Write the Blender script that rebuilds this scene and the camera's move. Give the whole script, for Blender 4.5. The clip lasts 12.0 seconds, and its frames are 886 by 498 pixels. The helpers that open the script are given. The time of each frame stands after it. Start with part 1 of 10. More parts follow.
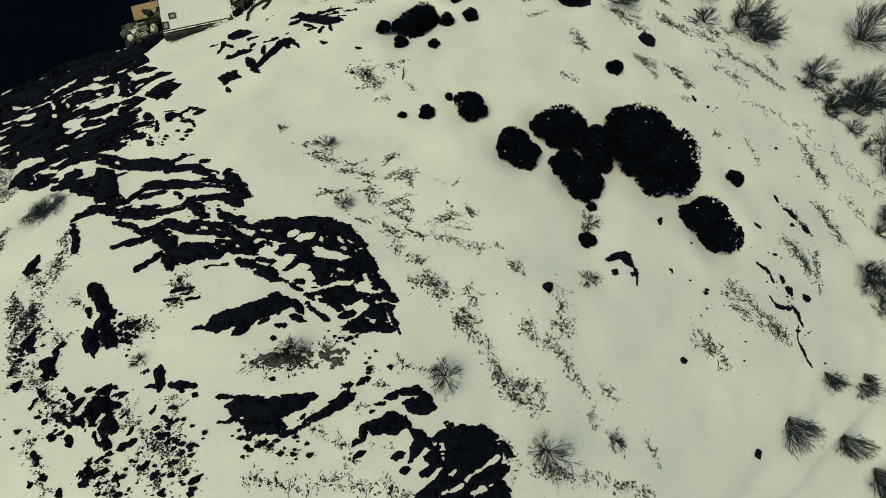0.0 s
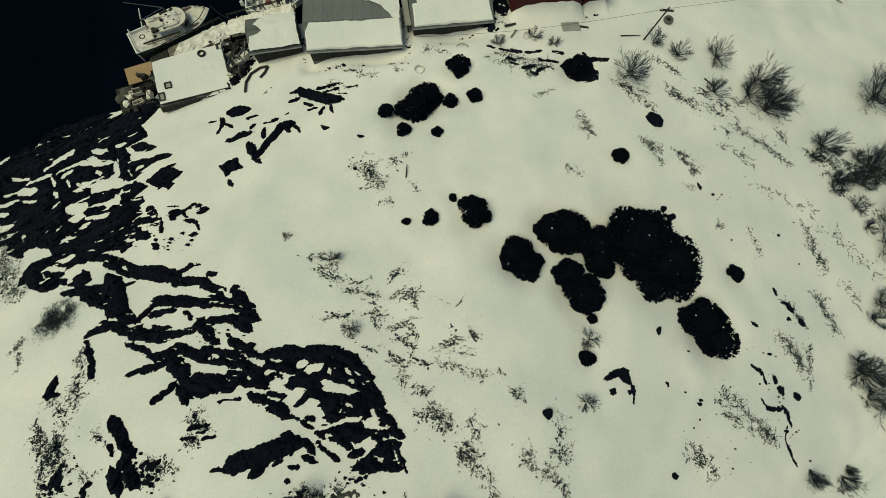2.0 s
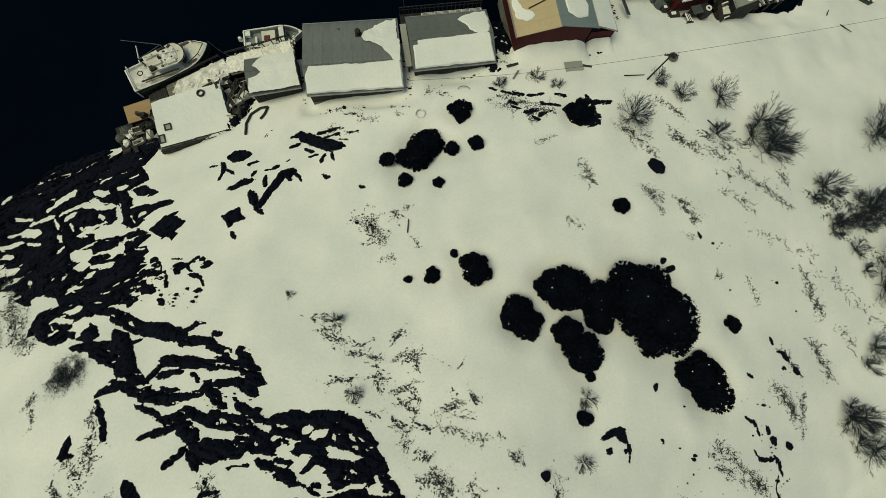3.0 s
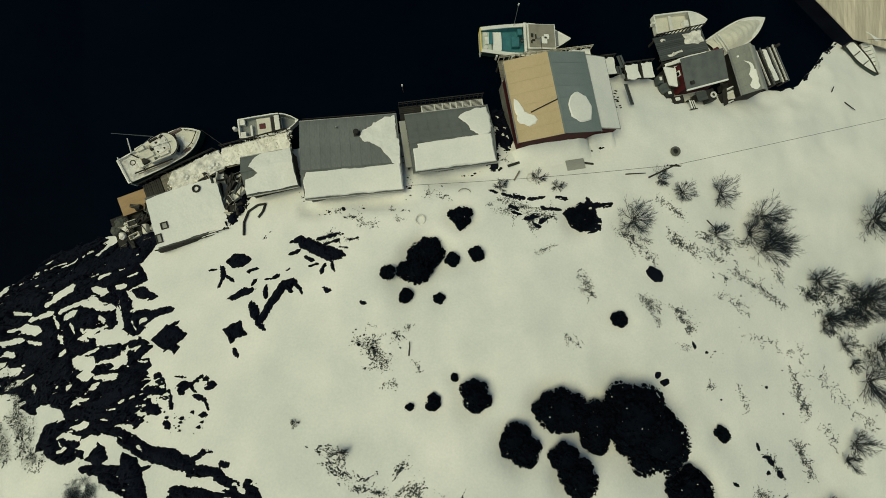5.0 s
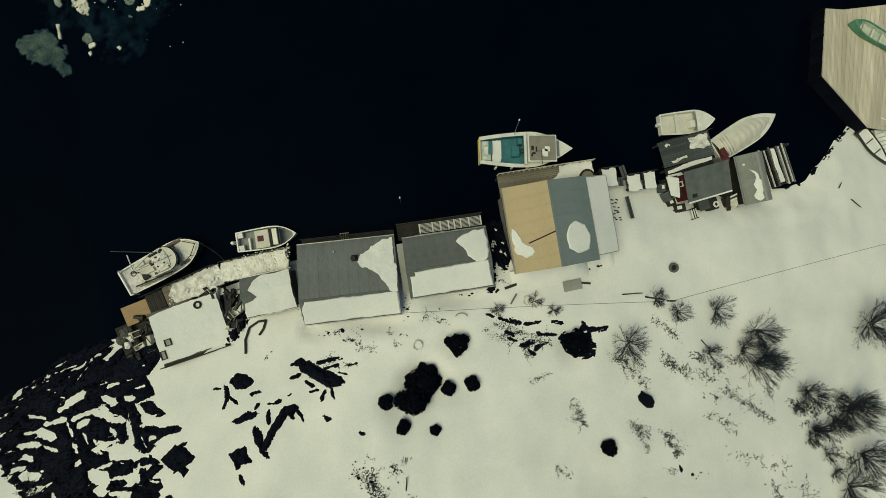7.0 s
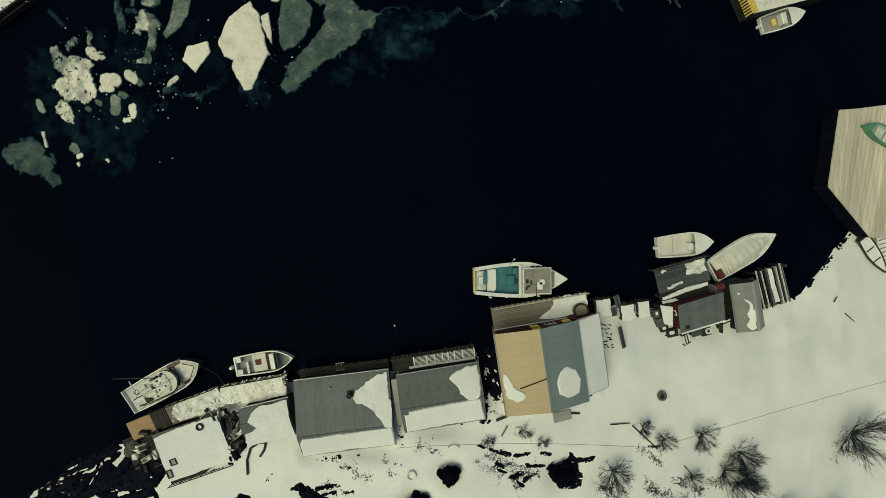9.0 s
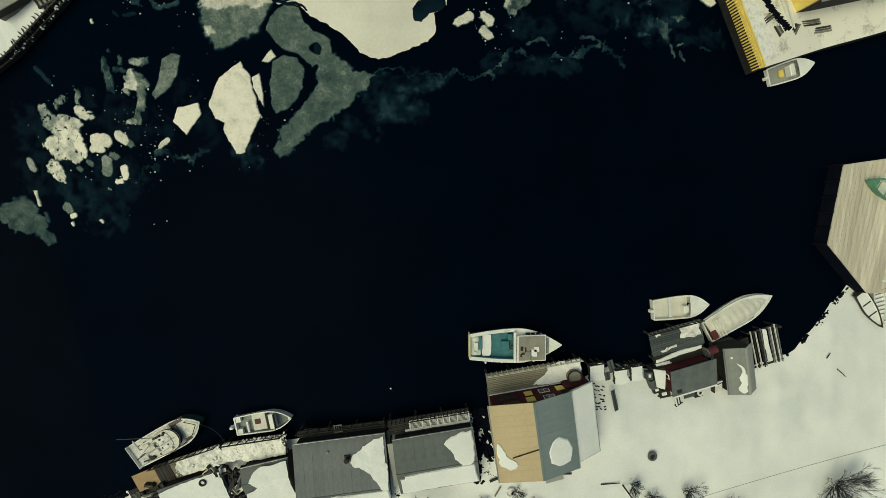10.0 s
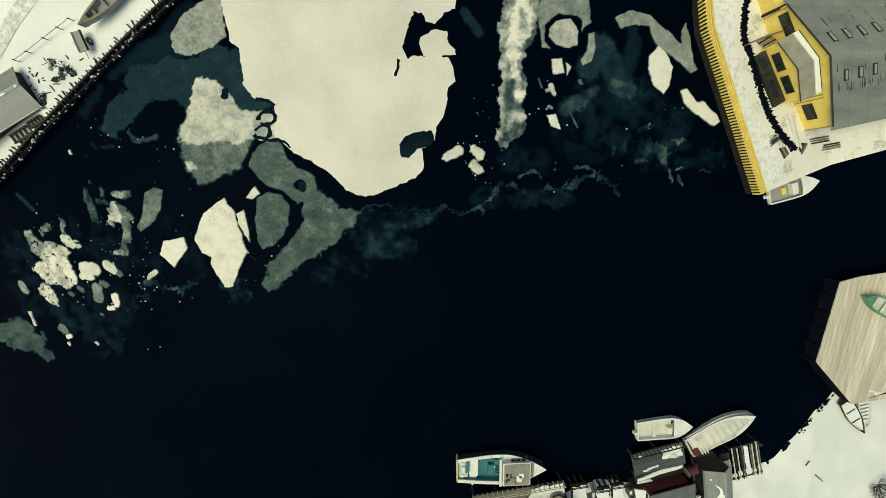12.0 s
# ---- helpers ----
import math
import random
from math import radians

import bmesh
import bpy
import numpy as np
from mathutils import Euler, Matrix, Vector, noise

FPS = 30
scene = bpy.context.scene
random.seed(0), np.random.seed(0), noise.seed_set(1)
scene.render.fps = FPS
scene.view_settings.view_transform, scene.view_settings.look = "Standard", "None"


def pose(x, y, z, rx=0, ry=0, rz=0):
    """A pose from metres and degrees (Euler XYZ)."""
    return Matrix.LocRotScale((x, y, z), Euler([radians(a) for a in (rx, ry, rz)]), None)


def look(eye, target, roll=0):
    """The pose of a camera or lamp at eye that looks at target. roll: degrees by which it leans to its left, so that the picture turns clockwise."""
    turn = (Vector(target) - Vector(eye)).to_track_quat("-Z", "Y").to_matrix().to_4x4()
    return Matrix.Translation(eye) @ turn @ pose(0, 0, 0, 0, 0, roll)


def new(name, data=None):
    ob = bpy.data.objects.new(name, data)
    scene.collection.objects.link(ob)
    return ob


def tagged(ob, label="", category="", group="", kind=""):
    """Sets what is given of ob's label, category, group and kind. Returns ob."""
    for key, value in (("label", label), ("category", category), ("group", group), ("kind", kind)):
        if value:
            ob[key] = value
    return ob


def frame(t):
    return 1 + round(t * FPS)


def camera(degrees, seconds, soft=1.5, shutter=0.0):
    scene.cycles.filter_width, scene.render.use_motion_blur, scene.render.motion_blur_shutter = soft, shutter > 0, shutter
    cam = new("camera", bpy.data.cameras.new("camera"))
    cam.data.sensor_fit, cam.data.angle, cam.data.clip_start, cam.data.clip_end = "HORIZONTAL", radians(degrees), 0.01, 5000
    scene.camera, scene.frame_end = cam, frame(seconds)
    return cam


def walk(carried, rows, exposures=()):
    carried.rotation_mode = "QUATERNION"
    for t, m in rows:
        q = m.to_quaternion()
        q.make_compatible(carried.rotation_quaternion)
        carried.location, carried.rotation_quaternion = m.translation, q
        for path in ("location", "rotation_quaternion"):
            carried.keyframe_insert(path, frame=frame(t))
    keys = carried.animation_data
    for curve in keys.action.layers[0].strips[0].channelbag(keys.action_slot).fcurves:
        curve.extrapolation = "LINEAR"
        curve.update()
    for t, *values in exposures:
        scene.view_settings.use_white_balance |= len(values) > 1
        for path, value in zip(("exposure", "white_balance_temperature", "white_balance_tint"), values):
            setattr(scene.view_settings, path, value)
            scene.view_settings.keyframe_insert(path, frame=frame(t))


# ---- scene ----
cam = camera(104.0, 12.0, soft=0.85)
ROWS = [
    (0, -0.33, 4.10, 23.95, 15.12, -3.26, 0.74),
    (0.5, -0.48, 5.85, 24.48, 14.13, -3.35, 0.73),
    (1, -0.59, 7.69, 25.03, 13.12, -3.36, 0.72),
    (1.5, -0.70, 9.65, 25.54, 12.00, -3.34, 0.78),
    (2, -0.76, 11.61, 26.04, 11.07, -3.24, 0.82),
    (2.5, -0.84, 13.64, 26.54, 10.05, -3.18, 0.85),
    (3, -0.92, 15.72, 26.99, 9.04, -3.15, 0.87),
    (5, -1.43, 24.73, 28.34, 5.82, -3.78, 0.87),
    (5.5, -1.45, 27.32, 28.63, 4.81, -3.78, 0.90),
    (6, -1.34, 29.97, 28.98, 3.93, -3.52, 0.93),
    (6.5, -1.29, 32.74, 29.19, 2.98, -3.38, 1.06),
    (7, -1.30, 35.72, 29.37, 1.74, -3.39, 1.21),
    (9, -1.08, 48.15, 29.47, -2.82, -3.17, 1.75),
    (9.5, -0.97, 51.50, 29.30, -4.32, -3.06, 1.77),
    (10, -0.83, 54.77, 29.00, -5.69, -2.98, 1.89),
    (10.5, -0.68, 58.00, 28.64, -6.99, -2.92, 2.01),
    (11, -0.50, 61.19, 28.21, -8.18, -2.78, 2.11),
    (11.5, -0.26, 64.33, 27.75, -9.30, -2.60, 2.14),
    (12, -0.04, 67.47, 27.29, -10.33, -2.45, 2.05),
]
EXPOSURES = [(0.0, -0.12, 6950, -11), (5.0, -0.12, 6950, -11), (9.0, -0.10, 6850, -11), (10.5, 0.22, 6780, -10), (12.0, 0.40, 6700, -9)]
walk(cam, [(t, pose(x, y, z, rx, ry, rz)) for t, x, y, z, rx, ry, rz in ROWS], EXPOSURES)

GROUND_COEFS = [5.596, -5.794, -0.592, 1.418, -2.675, 1.161, 5.866, -1.744, -1.323, -5.664, 2.201, 2.323, 0.413, -2.985, 1.007]
WATER_COEFS = [1.55218, 0.03703, -0.02432, -0.0027, -0.00063, -0.00175]

# ---- world, sun ----
SUN_AZ, SUN_EL = math.atan2(-0.25, -0.8), radians(60)
sun_way = Vector((math.cos(SUN_AZ) * math.cos(SUN_EL), math.sin(SUN_AZ) * math.cos(SUN_EL), math.sin(SUN_EL)))
sky_world = bpy.data.worlds.new("winter_sky")
scene.world = sky_world
sky_world.use_nodes = True
wn = sky_world.node_tree
sky = wn.nodes.new("ShaderNodeTexSky")
sky.sky_type, sky.sun_disc = "NISHITA", False
sky.sun_elevation, sky.sun_rotation = SUN_EL, math.pi / 2 - SUN_AZ
sky.air_density, sky.dust_density, sky.ozone_density = 1.2, 4.0, 0.4
wn.links.new(sky.outputs[0], wn.nodes["Background"].inputs[0])
wn.nodes["Background"].inputs[1].default_value = 0.075
sun = new("sun", bpy.data.lights.new("sun", "SUN"))
sun.data.energy, sun.data.angle, sun.data.color = 1.6, radians(50), (1.0, 0.88, 0.60)
sun.matrix_world = look(sun_way * 200, (0, 0, 0))


# ---- materials ----
def surface(name, dark, light, size=2.0, fine=30.0, rough=0.8, bump=0.3, reach=0.02, metal=0.0, gloss=0.5, stretch=(1, 1, 1), vary=0.0, spread=(0.3, 0.7), fine_share=0.35):
    """A node material: two scales of noise between two colours, with a fine relief. vary: brightness change from piece to piece."""
    m = bpy.data.materials.new(name)
    m.use_nodes = True
    nt = m.node_tree
    b = nt.nodes["Principled BSDF"]
    add, link = nt.nodes.new, nt.links.new
    coords = add("ShaderNodeTexCoord")
    place = add("ShaderNodeMapping")
    place.inputs["Scale"].default_value = stretch
    link(coords.outputs["Object"], place.inputs[0])
    large, small = add("ShaderNodeTexNoise"), add("ShaderNodeTexNoise")
    large.inputs["Scale"].default_value, large.inputs["Detail"].default_value = 1.0 / size, 5
    small.inputs["Scale"].default_value, small.inputs["Detail"].default_value = fine, 4
    link(place.outputs[0], large.inputs["Vector"])
    link(place.outputs[0], small.inputs["Vector"])
    both = add("ShaderNodeMix")
    both.inputs[0].default_value = fine_share
    link(large.outputs["Fac"], both.inputs[2])
    link(small.outputs["Fac"], both.inputs[3])
    ramp = add("ShaderNodeValToRGB")
    ramp.color_ramp.elements[0].position, ramp.color_ramp.elements[1].position = spread
    ramp.color_ramp.elements[0].color, ramp.color_ramp.elements[1].color = (*dark, 1), (*light, 1)
    link(both.outputs[0], ramp.inputs[0])
    colour = ramp.outputs[0]
    if vary:
        info, mul, hsv = add("ShaderNodeObjectInfo"), add("ShaderNodeMapRange"), add("ShaderNodeHueSaturation")
        mul.inputs[3].default_value, mul.inputs[4].default_value = 1 - vary, 1 + vary
        link(info.outputs["Random"], mul.inputs[0])
        link(mul.outputs[0], hsv.inputs["Value"])
        link(colour, hsv.inputs["Color"])
        colour = hsv.outputs[0]
    link(colour, b.inputs["Base Color"])
    b.inputs["Roughness"].default_value, b.inputs["Metallic"].default_value = rough, metal
    b.inputs["Specular IOR Level"].default_value = gloss
    if bump:
        rise = add("ShaderNodeBump")
        rise.inputs["Strength"].default_value, rise.inputs["Distance"].default_value = bump, reach
        link(both.outputs[0], rise.inputs["Height"])
        link(rise.outputs[0], b.inputs["Normal"])
    return m


SNOW = surface("snow", (0.63, 0.66, 0.665), (0.85, 0.845, 0.82), 4.5, 7, 0.75, 0.5, 0.05, gloss=0.2, fine_share=0.3)
TRODDEN = surface("lumpy_quay_snow", (0.52, 0.50, 0.45), (0.80, 0.79, 0.75), 0.45, 5, 0.8, 0.7, 0.06, gloss=0.2, spread=(0.30, 0.52))
OLD_SNOW = surface("trodden_snow", (0.40, 0.40, 0.38), (0.80, 0.79, 0.76), 0.5, 6, 0.8, 0.5, 0.05, gloss=0.2, spread=(0.35, 0.6))
ROCK = surface("dark_wet_rock", (0.0015, 0.0026, 0.0075), (0.0065, 0.0085, 0.017), 1.1, 9, 0.85, 0.6, 0.06, gloss=0.06)
GREY_ROCK = surface("lichen_grey_rock", (0.03, 0.032, 0.03), (0.12, 0.13, 0.115), 0.8, 10, 0.8, 0.6, 0.05, gloss=0.25)
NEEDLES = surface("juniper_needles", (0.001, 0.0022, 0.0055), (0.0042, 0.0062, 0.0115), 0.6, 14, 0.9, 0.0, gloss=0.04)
BARK = surface("dark_bark", (0.012, 0.013, 0.016), (0.036, 0.038, 0.042), 0.3, 25, 0.85, 0.4, gloss=0.2)
TWIG = surface("bare_twigs", (0.008, 0.014, 0.022), (0.030, 0.042, 0.056), 0.5, 20, 0.85, 0.0, gloss=0.2)
HEATH = surface("heather", (0.004, 0.008, 0.014), (0.085, 0.11, 0.125), 0.35, 14, 0.9, 0.0, gloss=0.1)
DRY_GRASS = surface("dry_grass", (0.10, 0.12, 0.12), (0.30, 0.31, 0.28), 0.6, 14, 0.9, 0.0, gloss=0.1)
ETERNIT = surface("grey_fibre_cement", (0.085, 0.098, 0.105), (0.19, 0.205, 0.21), 1.0, 10, 0.85, 0.25, 0.01, gloss=0.2, vary=0.06, stretch=(1, 0.35, 1))
SLATE = surface("dark_grey_roofing", (0.066, 0.078, 0.082), (0.14, 0.155, 0.156), 0.9, 26, 0.8, 0.2, 0.006, gloss=0.35, vary=0.05)
TAN_ROOF = surface("tan_sheet_roofing", (0.38, 0.30, 0.185), (0.52, 0.42, 0.27), 2.2, 12, 0.75, 0.2, 0.006, gloss=0.3, vary=0.03)
BLUE_ROOF = surface("grey_blue_sheet_roofing", (0.12, 0.16, 0.175), (0.19, 0.23, 0.24), 2.0, 14, 0.75, 0.2, 0.006, gloss=0.3, vary=0.03)
PALE_ROOF = surface("pale_grey_roofing", (0.22, 0.23, 0.22), (0.33, 0.34, 0.32), 2.5, 10, 0.7, 0.2, 0.008, gloss=0.35, stretch=(0.4, 2.0, 1))
GREY_ROOF = surface("grey_sheet_roofing", (0.10, 0.115, 0.11), (0.225, 0.24, 0.225), 1.4, 10, 0.7, 0.2, 0.008, gloss=0.3, stretch=(0.5, 1.6, 1), spread=(0.25, 0.65), vary=0.04)
GREY_DECK = surface("grey_deck_planks", (0.035, 0.045, 0.050), (0.105, 0.12, 0.122), 0.7, 20, 0.85, 0.4, 0.008, gloss=0.2, stretch=(0.25, 3, 1), vary=0.2)
BUFF_DECK = surface("buff_grey_paint", (0.17, 0.165, 0.14), (0.29, 0.28, 0.235), 0.6, 16, 0.7, 0.2, 0.004)
GREEN_PAINT = surface("sea_green_paint", (0.05, 0.16, 0.10), (0.12, 0.30, 0.20), 0.6, 14, 0.5, 0.15, 0.004)
MINT = surface("mint_paint", (0.34, 0.42, 0.37), (0.58, 0.62, 0.54), 0.7, 14, 0.6, 0.2, 0.004)
WHARF = surface("bleached_wharf_planks", (0.44, 0.39, 0.31), (0.70, 0.65, 0.54), 1.2, 16, 0.85, 0.3, 0.008, gloss=0.2, stretch=(3, 0.3, 1), vary=0.16)
WOOD = surface("weathered_planks", (0.10, 0.095, 0.078), (0.26, 0.24, 0.19), 0.7, 22, 0.85, 0.4, 0.008, gloss=0.25, stretch=(0.25, 3, 1), vary=0.22)
PALE_WOOD = surface("pale_weathered_planks", (0.46, 0.43, 0.35), (0.70, 0.66, 0.55), 0.9, 18, 0.85, 0.4, 0.008, gloss=0.25, stretch=(0.25, 3, 1), vary=0.12)
TAN_WOOD = surface("raw_plywood", (0.26, 0.17, 0.09), (0.40, 0.28, 0.15), 0.8, 18, 0.8, 0.3, 0.005, stretch=(0.4, 2, 1))
DARK_WOOD = surface("tarred_timber", (0.012, 0.012, 0.013), (0.045, 0.042, 0.038), 0.6, 18, 0.8, 0.4, 0.01, gloss=0.25, vary=0.2)
RED = surface("falu_red_boards", (0.035, 0.006, 0.009), (0.085, 0.013, 0.016), 0.7, 20, 0.75, 0.35, 0.008, gloss=0.25, stretch=(3, 3, 0.3), vary=0.12)
YELLOW = surface("ochre_yellow_paint", (0.64, 0.47, 0.10), (0.82, 0.66, 0.19), 0.9, 16, 0.65, 0.25, 0.006, gloss=0.35, vary=0.06)
WHITE = surface("white_paint", (0.55, 0.56, 0.55), (0.78, 0.78, 0.75), 0.8, 14, 0.55, 0.15, 0.004, vary=0.05)
GELCOAT = surface("white_gelcoat", (0.58, 0.60, 0.58), (0.78, 0.78, 0.74), 0.9, 12, 0.3, 0.08, 0.003, gloss=0.5)
GREY_PAINT = surface("grey_deck_paint", (0.12, 0.14, 0.145), (0.24, 0.26, 0.26), 0.6, 14, 0.6, 0.2, 0.004)
DARK_PAINT = surface("dark_green_paint", (0.01, 0.03, 0.03), (0.03, 0.06, 0.055), 0.7, 14, 0.6, 0.2, 0.004)
TEAL = surface("teal_deck_paint", (0.02, 0.10, 0.13), (0.05, 0.19, 0.22), 0.5, 12, 0.55, 0.2, 0.004)
TARP = surface("pale_tarpaulin", (0.50, 0.50, 0.45), (0.70, 0.68, 0.60), 0.8, 10, 0.6, 0.4, 0.02)
FADED = surface("faded_mauve_canvas", (0.075, 0.055, 0.058), (0.15, 0.11, 0.105), 0.4, 18, 0.75, 0.3, 0.01)
MAROON = surface("maroon_cloth", (0.06, 0.010, 0.016), (0.12, 0.024, 0.03), 0.4, 18, 0.75, 0.3, 0.01)
STEEL = surface("galvanised_steel", (0.22, 0.23, 0.23), (0.42, 0.43, 0.42), 0.4, 20, 0.45, 0.15, 0.003, metal=0.7)
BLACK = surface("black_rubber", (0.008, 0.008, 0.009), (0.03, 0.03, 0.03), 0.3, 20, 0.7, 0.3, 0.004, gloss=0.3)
GLASSY = surface("dark_window_glass", (0.008, 0.010, 0.012), (0.02, 0.025, 0.03), 0.6, 6, 0.12, 0.0, gloss=0.5)
STONE = surface("quay_stone", (0.05, 0.052, 0.05), (0.17, 0.17, 0.155), 0.9, 9, 0.85, 0.6, 0.04, vary=0.15)
GRAVEL = surface("snowy_gravel", (0.26, 0.25, 0.22), (0.76, 0.74, 0.67), 1.3, 6, 0.9, 0.5, 0.03, gloss=0.2, spread=(0.28, 0.46))
DARK_ICE = surface("dark_slush_ice", (0.0006, 0.0040, 0.0092), (0.006, 0.018, 0.029), 2.2, 6, 0.5, 0.15, 0.01, gloss=0.02, spread=(0.40, 0.80), fine_share=0.25)
WHITE_ICE = surface("snow_covered_ice", (0.55, 0.53, 0.475), (0.73, 0.70, 0.63), 4.0, 5, 0.75, 0.3, 0.02, gloss=0.25, fine_share=0.3)
PALE_ICE = surface("pale_grey_ice", (0.19, 0.225, 0.22), (0.52, 0.53, 0.50), 1.3, 9, 0.75, 0.3, 0.02, gloss=0.15, spread=(0.34, 0.62), fine_share=0.3)
WATER = surface("black_sea_water", (0.0003, 0.0018, 0.0055), (0.0006, 0.0027, 0.0072), 6.0, 1.2, 0.35, 0.04, 0.02, gloss=0.003)


# ---- builders ----
def part(name, bm, material, parent=None, label="", smooth=False):
    """Links a bmesh as one mesh object under a thing or a part."""
    me = bpy.data.meshes.new(name)
    bm.normal_update()
    bm.to_mesh(me)
    bm.free()
    me.materials.append(material)
    if smooth:
        me.polygons.foreach_set("use_smooth", [True] * len(me.polygons))
    ob = new(name, me)
    ob.parent = parent
    if label:
        tagged(ob, label)
    return ob


def sheet_mesh(name, verts, faces, material, parent=None, smooth=False):
    me = bpy.data.meshes.new(name)
    me.from_pydata(verts, [], faces)
    me.materials.append(material)
    if smooth:
        me.polygons.foreach_set("use_smooth", [True] * len(me.polygons))
    ob = new(name, me)
    ob.parent = parent
    return ob


def piece(name, mesh, parent, m):
    ob = new(name, mesh)
    ob.parent = parent
    ob.matrix_basis = m
    return ob


def thing(name, m, label, category, group="", kind=""):
    ob = new(name)
    ob.empty_display_size = 0.2
    ob.matrix_world = m
    return tagged(ob, label, category, group, kind)


def hexa(bm, low, high):
    """A solid between two four-cornered outlines (lists of points, the same way round)."""
    v = [bm.verts.new(p) for p in (*low, *high)]
    n = len(low)
    bm.faces.new(v[:n][::-1])
    bm.faces.new(v[n:])
    for i in range(n):
        j = (i + 1) % n
        bm.faces.new((v[i], v[j], v[n + j], v[n + i]))


def box(bm, x0, x1, y0, y1, z0, z1, taper=0.0):
    t = taper
    hexa(bm, [(x0, y0, z0), (x1, y0, z0), (x1, y1, z0), (x0, y1, z0)],
         [(x0 + t, y0 + t, z1), (x1 - t, y0 + t, z1), (x1 - t, y1 - t, z1), (x0 + t, y1 - t, z1)])
    return bm


def boxes(*rows):
    bm = bmesh.new()
    for r in rows:
        box(bm, *r)
    return bm


def rounded(bm, width=0.02, steps=1):
    bmesh.ops.bevel(bm, geom=bm.edges[:], offset=width, segments=steps, affect="EDGES", clamp_overlap=True)
    return bm


def rod(bm, a, b, r0, r1=None, sides=6):
    a, b = Vector(a), Vector(b)
    r1 = r0 if r1 is None else r1
    q = (b - a).to_track_quat("Z", "Y")
    rings = []
    for p, r in ((a, r0), (b, r1)):
        rings.append([bm.verts.new(p + q @ Vector((r * math.cos(k * math.tau / sides), r * math.sin(k * math.tau / sides), 0))) for k in range(sides)])
    for k in range(sides):
        j = (k + 1) % sides
        bm.faces.new((rings[0][k], rings[0][j], rings[1][j], rings[1][k]))
    bm.faces.new(rings[0][::-1])
    bm.faces.new(rings[1])
    return bm


def rods(*rows, sides=6):
    bm = bmesh.new()
    for r in rows:
        rod(bm, *r, sides=sides)
    return bm


def ring(bm, centre, r, thick, sides=18, tube=6, squash=1.0):
    loops = []
    for k in range(sides):
        a = k * math.tau / sides
        loops.append([bm.verts.new((centre[0] + (r + thick * math.cos(u)) * math.cos(a), centre[1] + (r + thick * math.cos(u)) * math.sin(a),
                                    centre[2] + thick * math.sin(u) * squash)) for u in (j * math.tau / tube for j in range(tube))])
    for k in range(sides):
        for j in range(tube):
            p, q = loops[k], loops[(k + 1) % sides]
            bm.faces.new((p[j], q[j], q[(j + 1) % tube], p[(j + 1) % tube]))
    return bm


def hash_grid(ix, iy, seed):
    h = np.sin(ix * 127.1 + iy * 311.7 + seed * 74.7) * 43758.5453
    return h - np.floor(h)


def value_noise(x, y, seed=0):
    x, y = np.asarray(x, float), np.asarray(y, float)
    ix, iy = np.floor(x), np.floor(y)
    u, v = x - ix, y - iy
    u, v = u * u * (3 - 2 * u), v * v * (3 - 2 * v)
    low = hash_grid(ix, iy, seed) * (1 - u) + hash_grid(ix + 1, iy, seed) * u
    high = hash_grid(ix, iy + 1, seed) * (1 - u) + hash_grid(ix + 1, iy + 1, seed) * u
    return low * (1 - v) + high * v


def fractal(x, y, seed=0, octaves=4):
    total, size, weight = 0, 1.0, 0.5
    for k in range(octaves):
        total = total + weight * (value_noise(x * size, y * size, seed + 13 * k) - 0.5) * 2
        size, weight = size * 2.03, weight * 0.55
    return total


# ---- lie of the land ----
def water_level(x, y):
    x, y = np.asarray(x, float), np.asarray(y, float) - 48
    c = WATER_COEFS
    return np.maximum(c[0] + c[1] * x + c[2] * y + c[3] * x * x + c[4] * y * y + c[5] * x * y, -2.4)


def hill(x, y):
    u, v = np.clip(x, -34, 46) / 30, (np.clip(y, -10, 52) - 20) / 30
    return sum(k * u ** i * v ** j for k, (i, j) in zip(GROUND_COEFS, [(i, j) for i in range(5) for j in range(5 - i)]))


SHORE_X = [-90, -60, -45, -36, -31.5, -27, -23, -18, -12, -4, 4, 12, 15.4, 18.7, 24, 28, 32.5, 34.7, 37.4, 39.6, 46, 60, 90]
SHORE_Y = [-30, 4, 15, 23.2, 26.4, 28.4, 30.2, 32.9, 35.3, 36.5, 38.5, 41.2, 42.8, 42.2, 41.6, 42.0, 43.1, 44.9, 47.7, 49.5, 53, 58, 66]


# where the junipers stand: x, y, spread
JUNIPERS = [(2.1, 17.8, 1.06), (-0.5, 17.4, 0.51), (-1.9, 17.2, 0.22), (7.7, 17.0, 1.52), (6.9, 16.8, 1.26), (4.5, 15.4, 1.06), (5.2, 14.6, 1.0), (12.2, 16.4, 2.4), (14.0, 15.2, 2.32), (9.9, 16.1, 1.26), (10.0, 15.1, 1.1), (7.7, 14.2, 1.02), (8.5, 13.0, 1.27), (16.4, 11.7, 1.48), (17.3, 10.4, 1.4), (-0.9, 26.9, 1.24), (-1.7, 25.7, 1.22), (-3.6, 25.5, 0.62), (0.8, 26.5, 0.59), (2.5, 26.9, 0.56), (1.4, 29.65, 0.86), (-2.4, 23.9, 0.53), (-0.1, 23.8, 0.36), (12.4, 22.5, 0.59), (10.1, 29.7, 0.97), (19.7, 14.7, 0.54), (8.3, 9.5, 0.48), (0.9, 18.9, 0.23), (9.0, 11.6, 0.27), (17.5, 11.4, 1.1), (-1.8, 26.75, 0.7), (-0.9, 27.5, 0.6)]


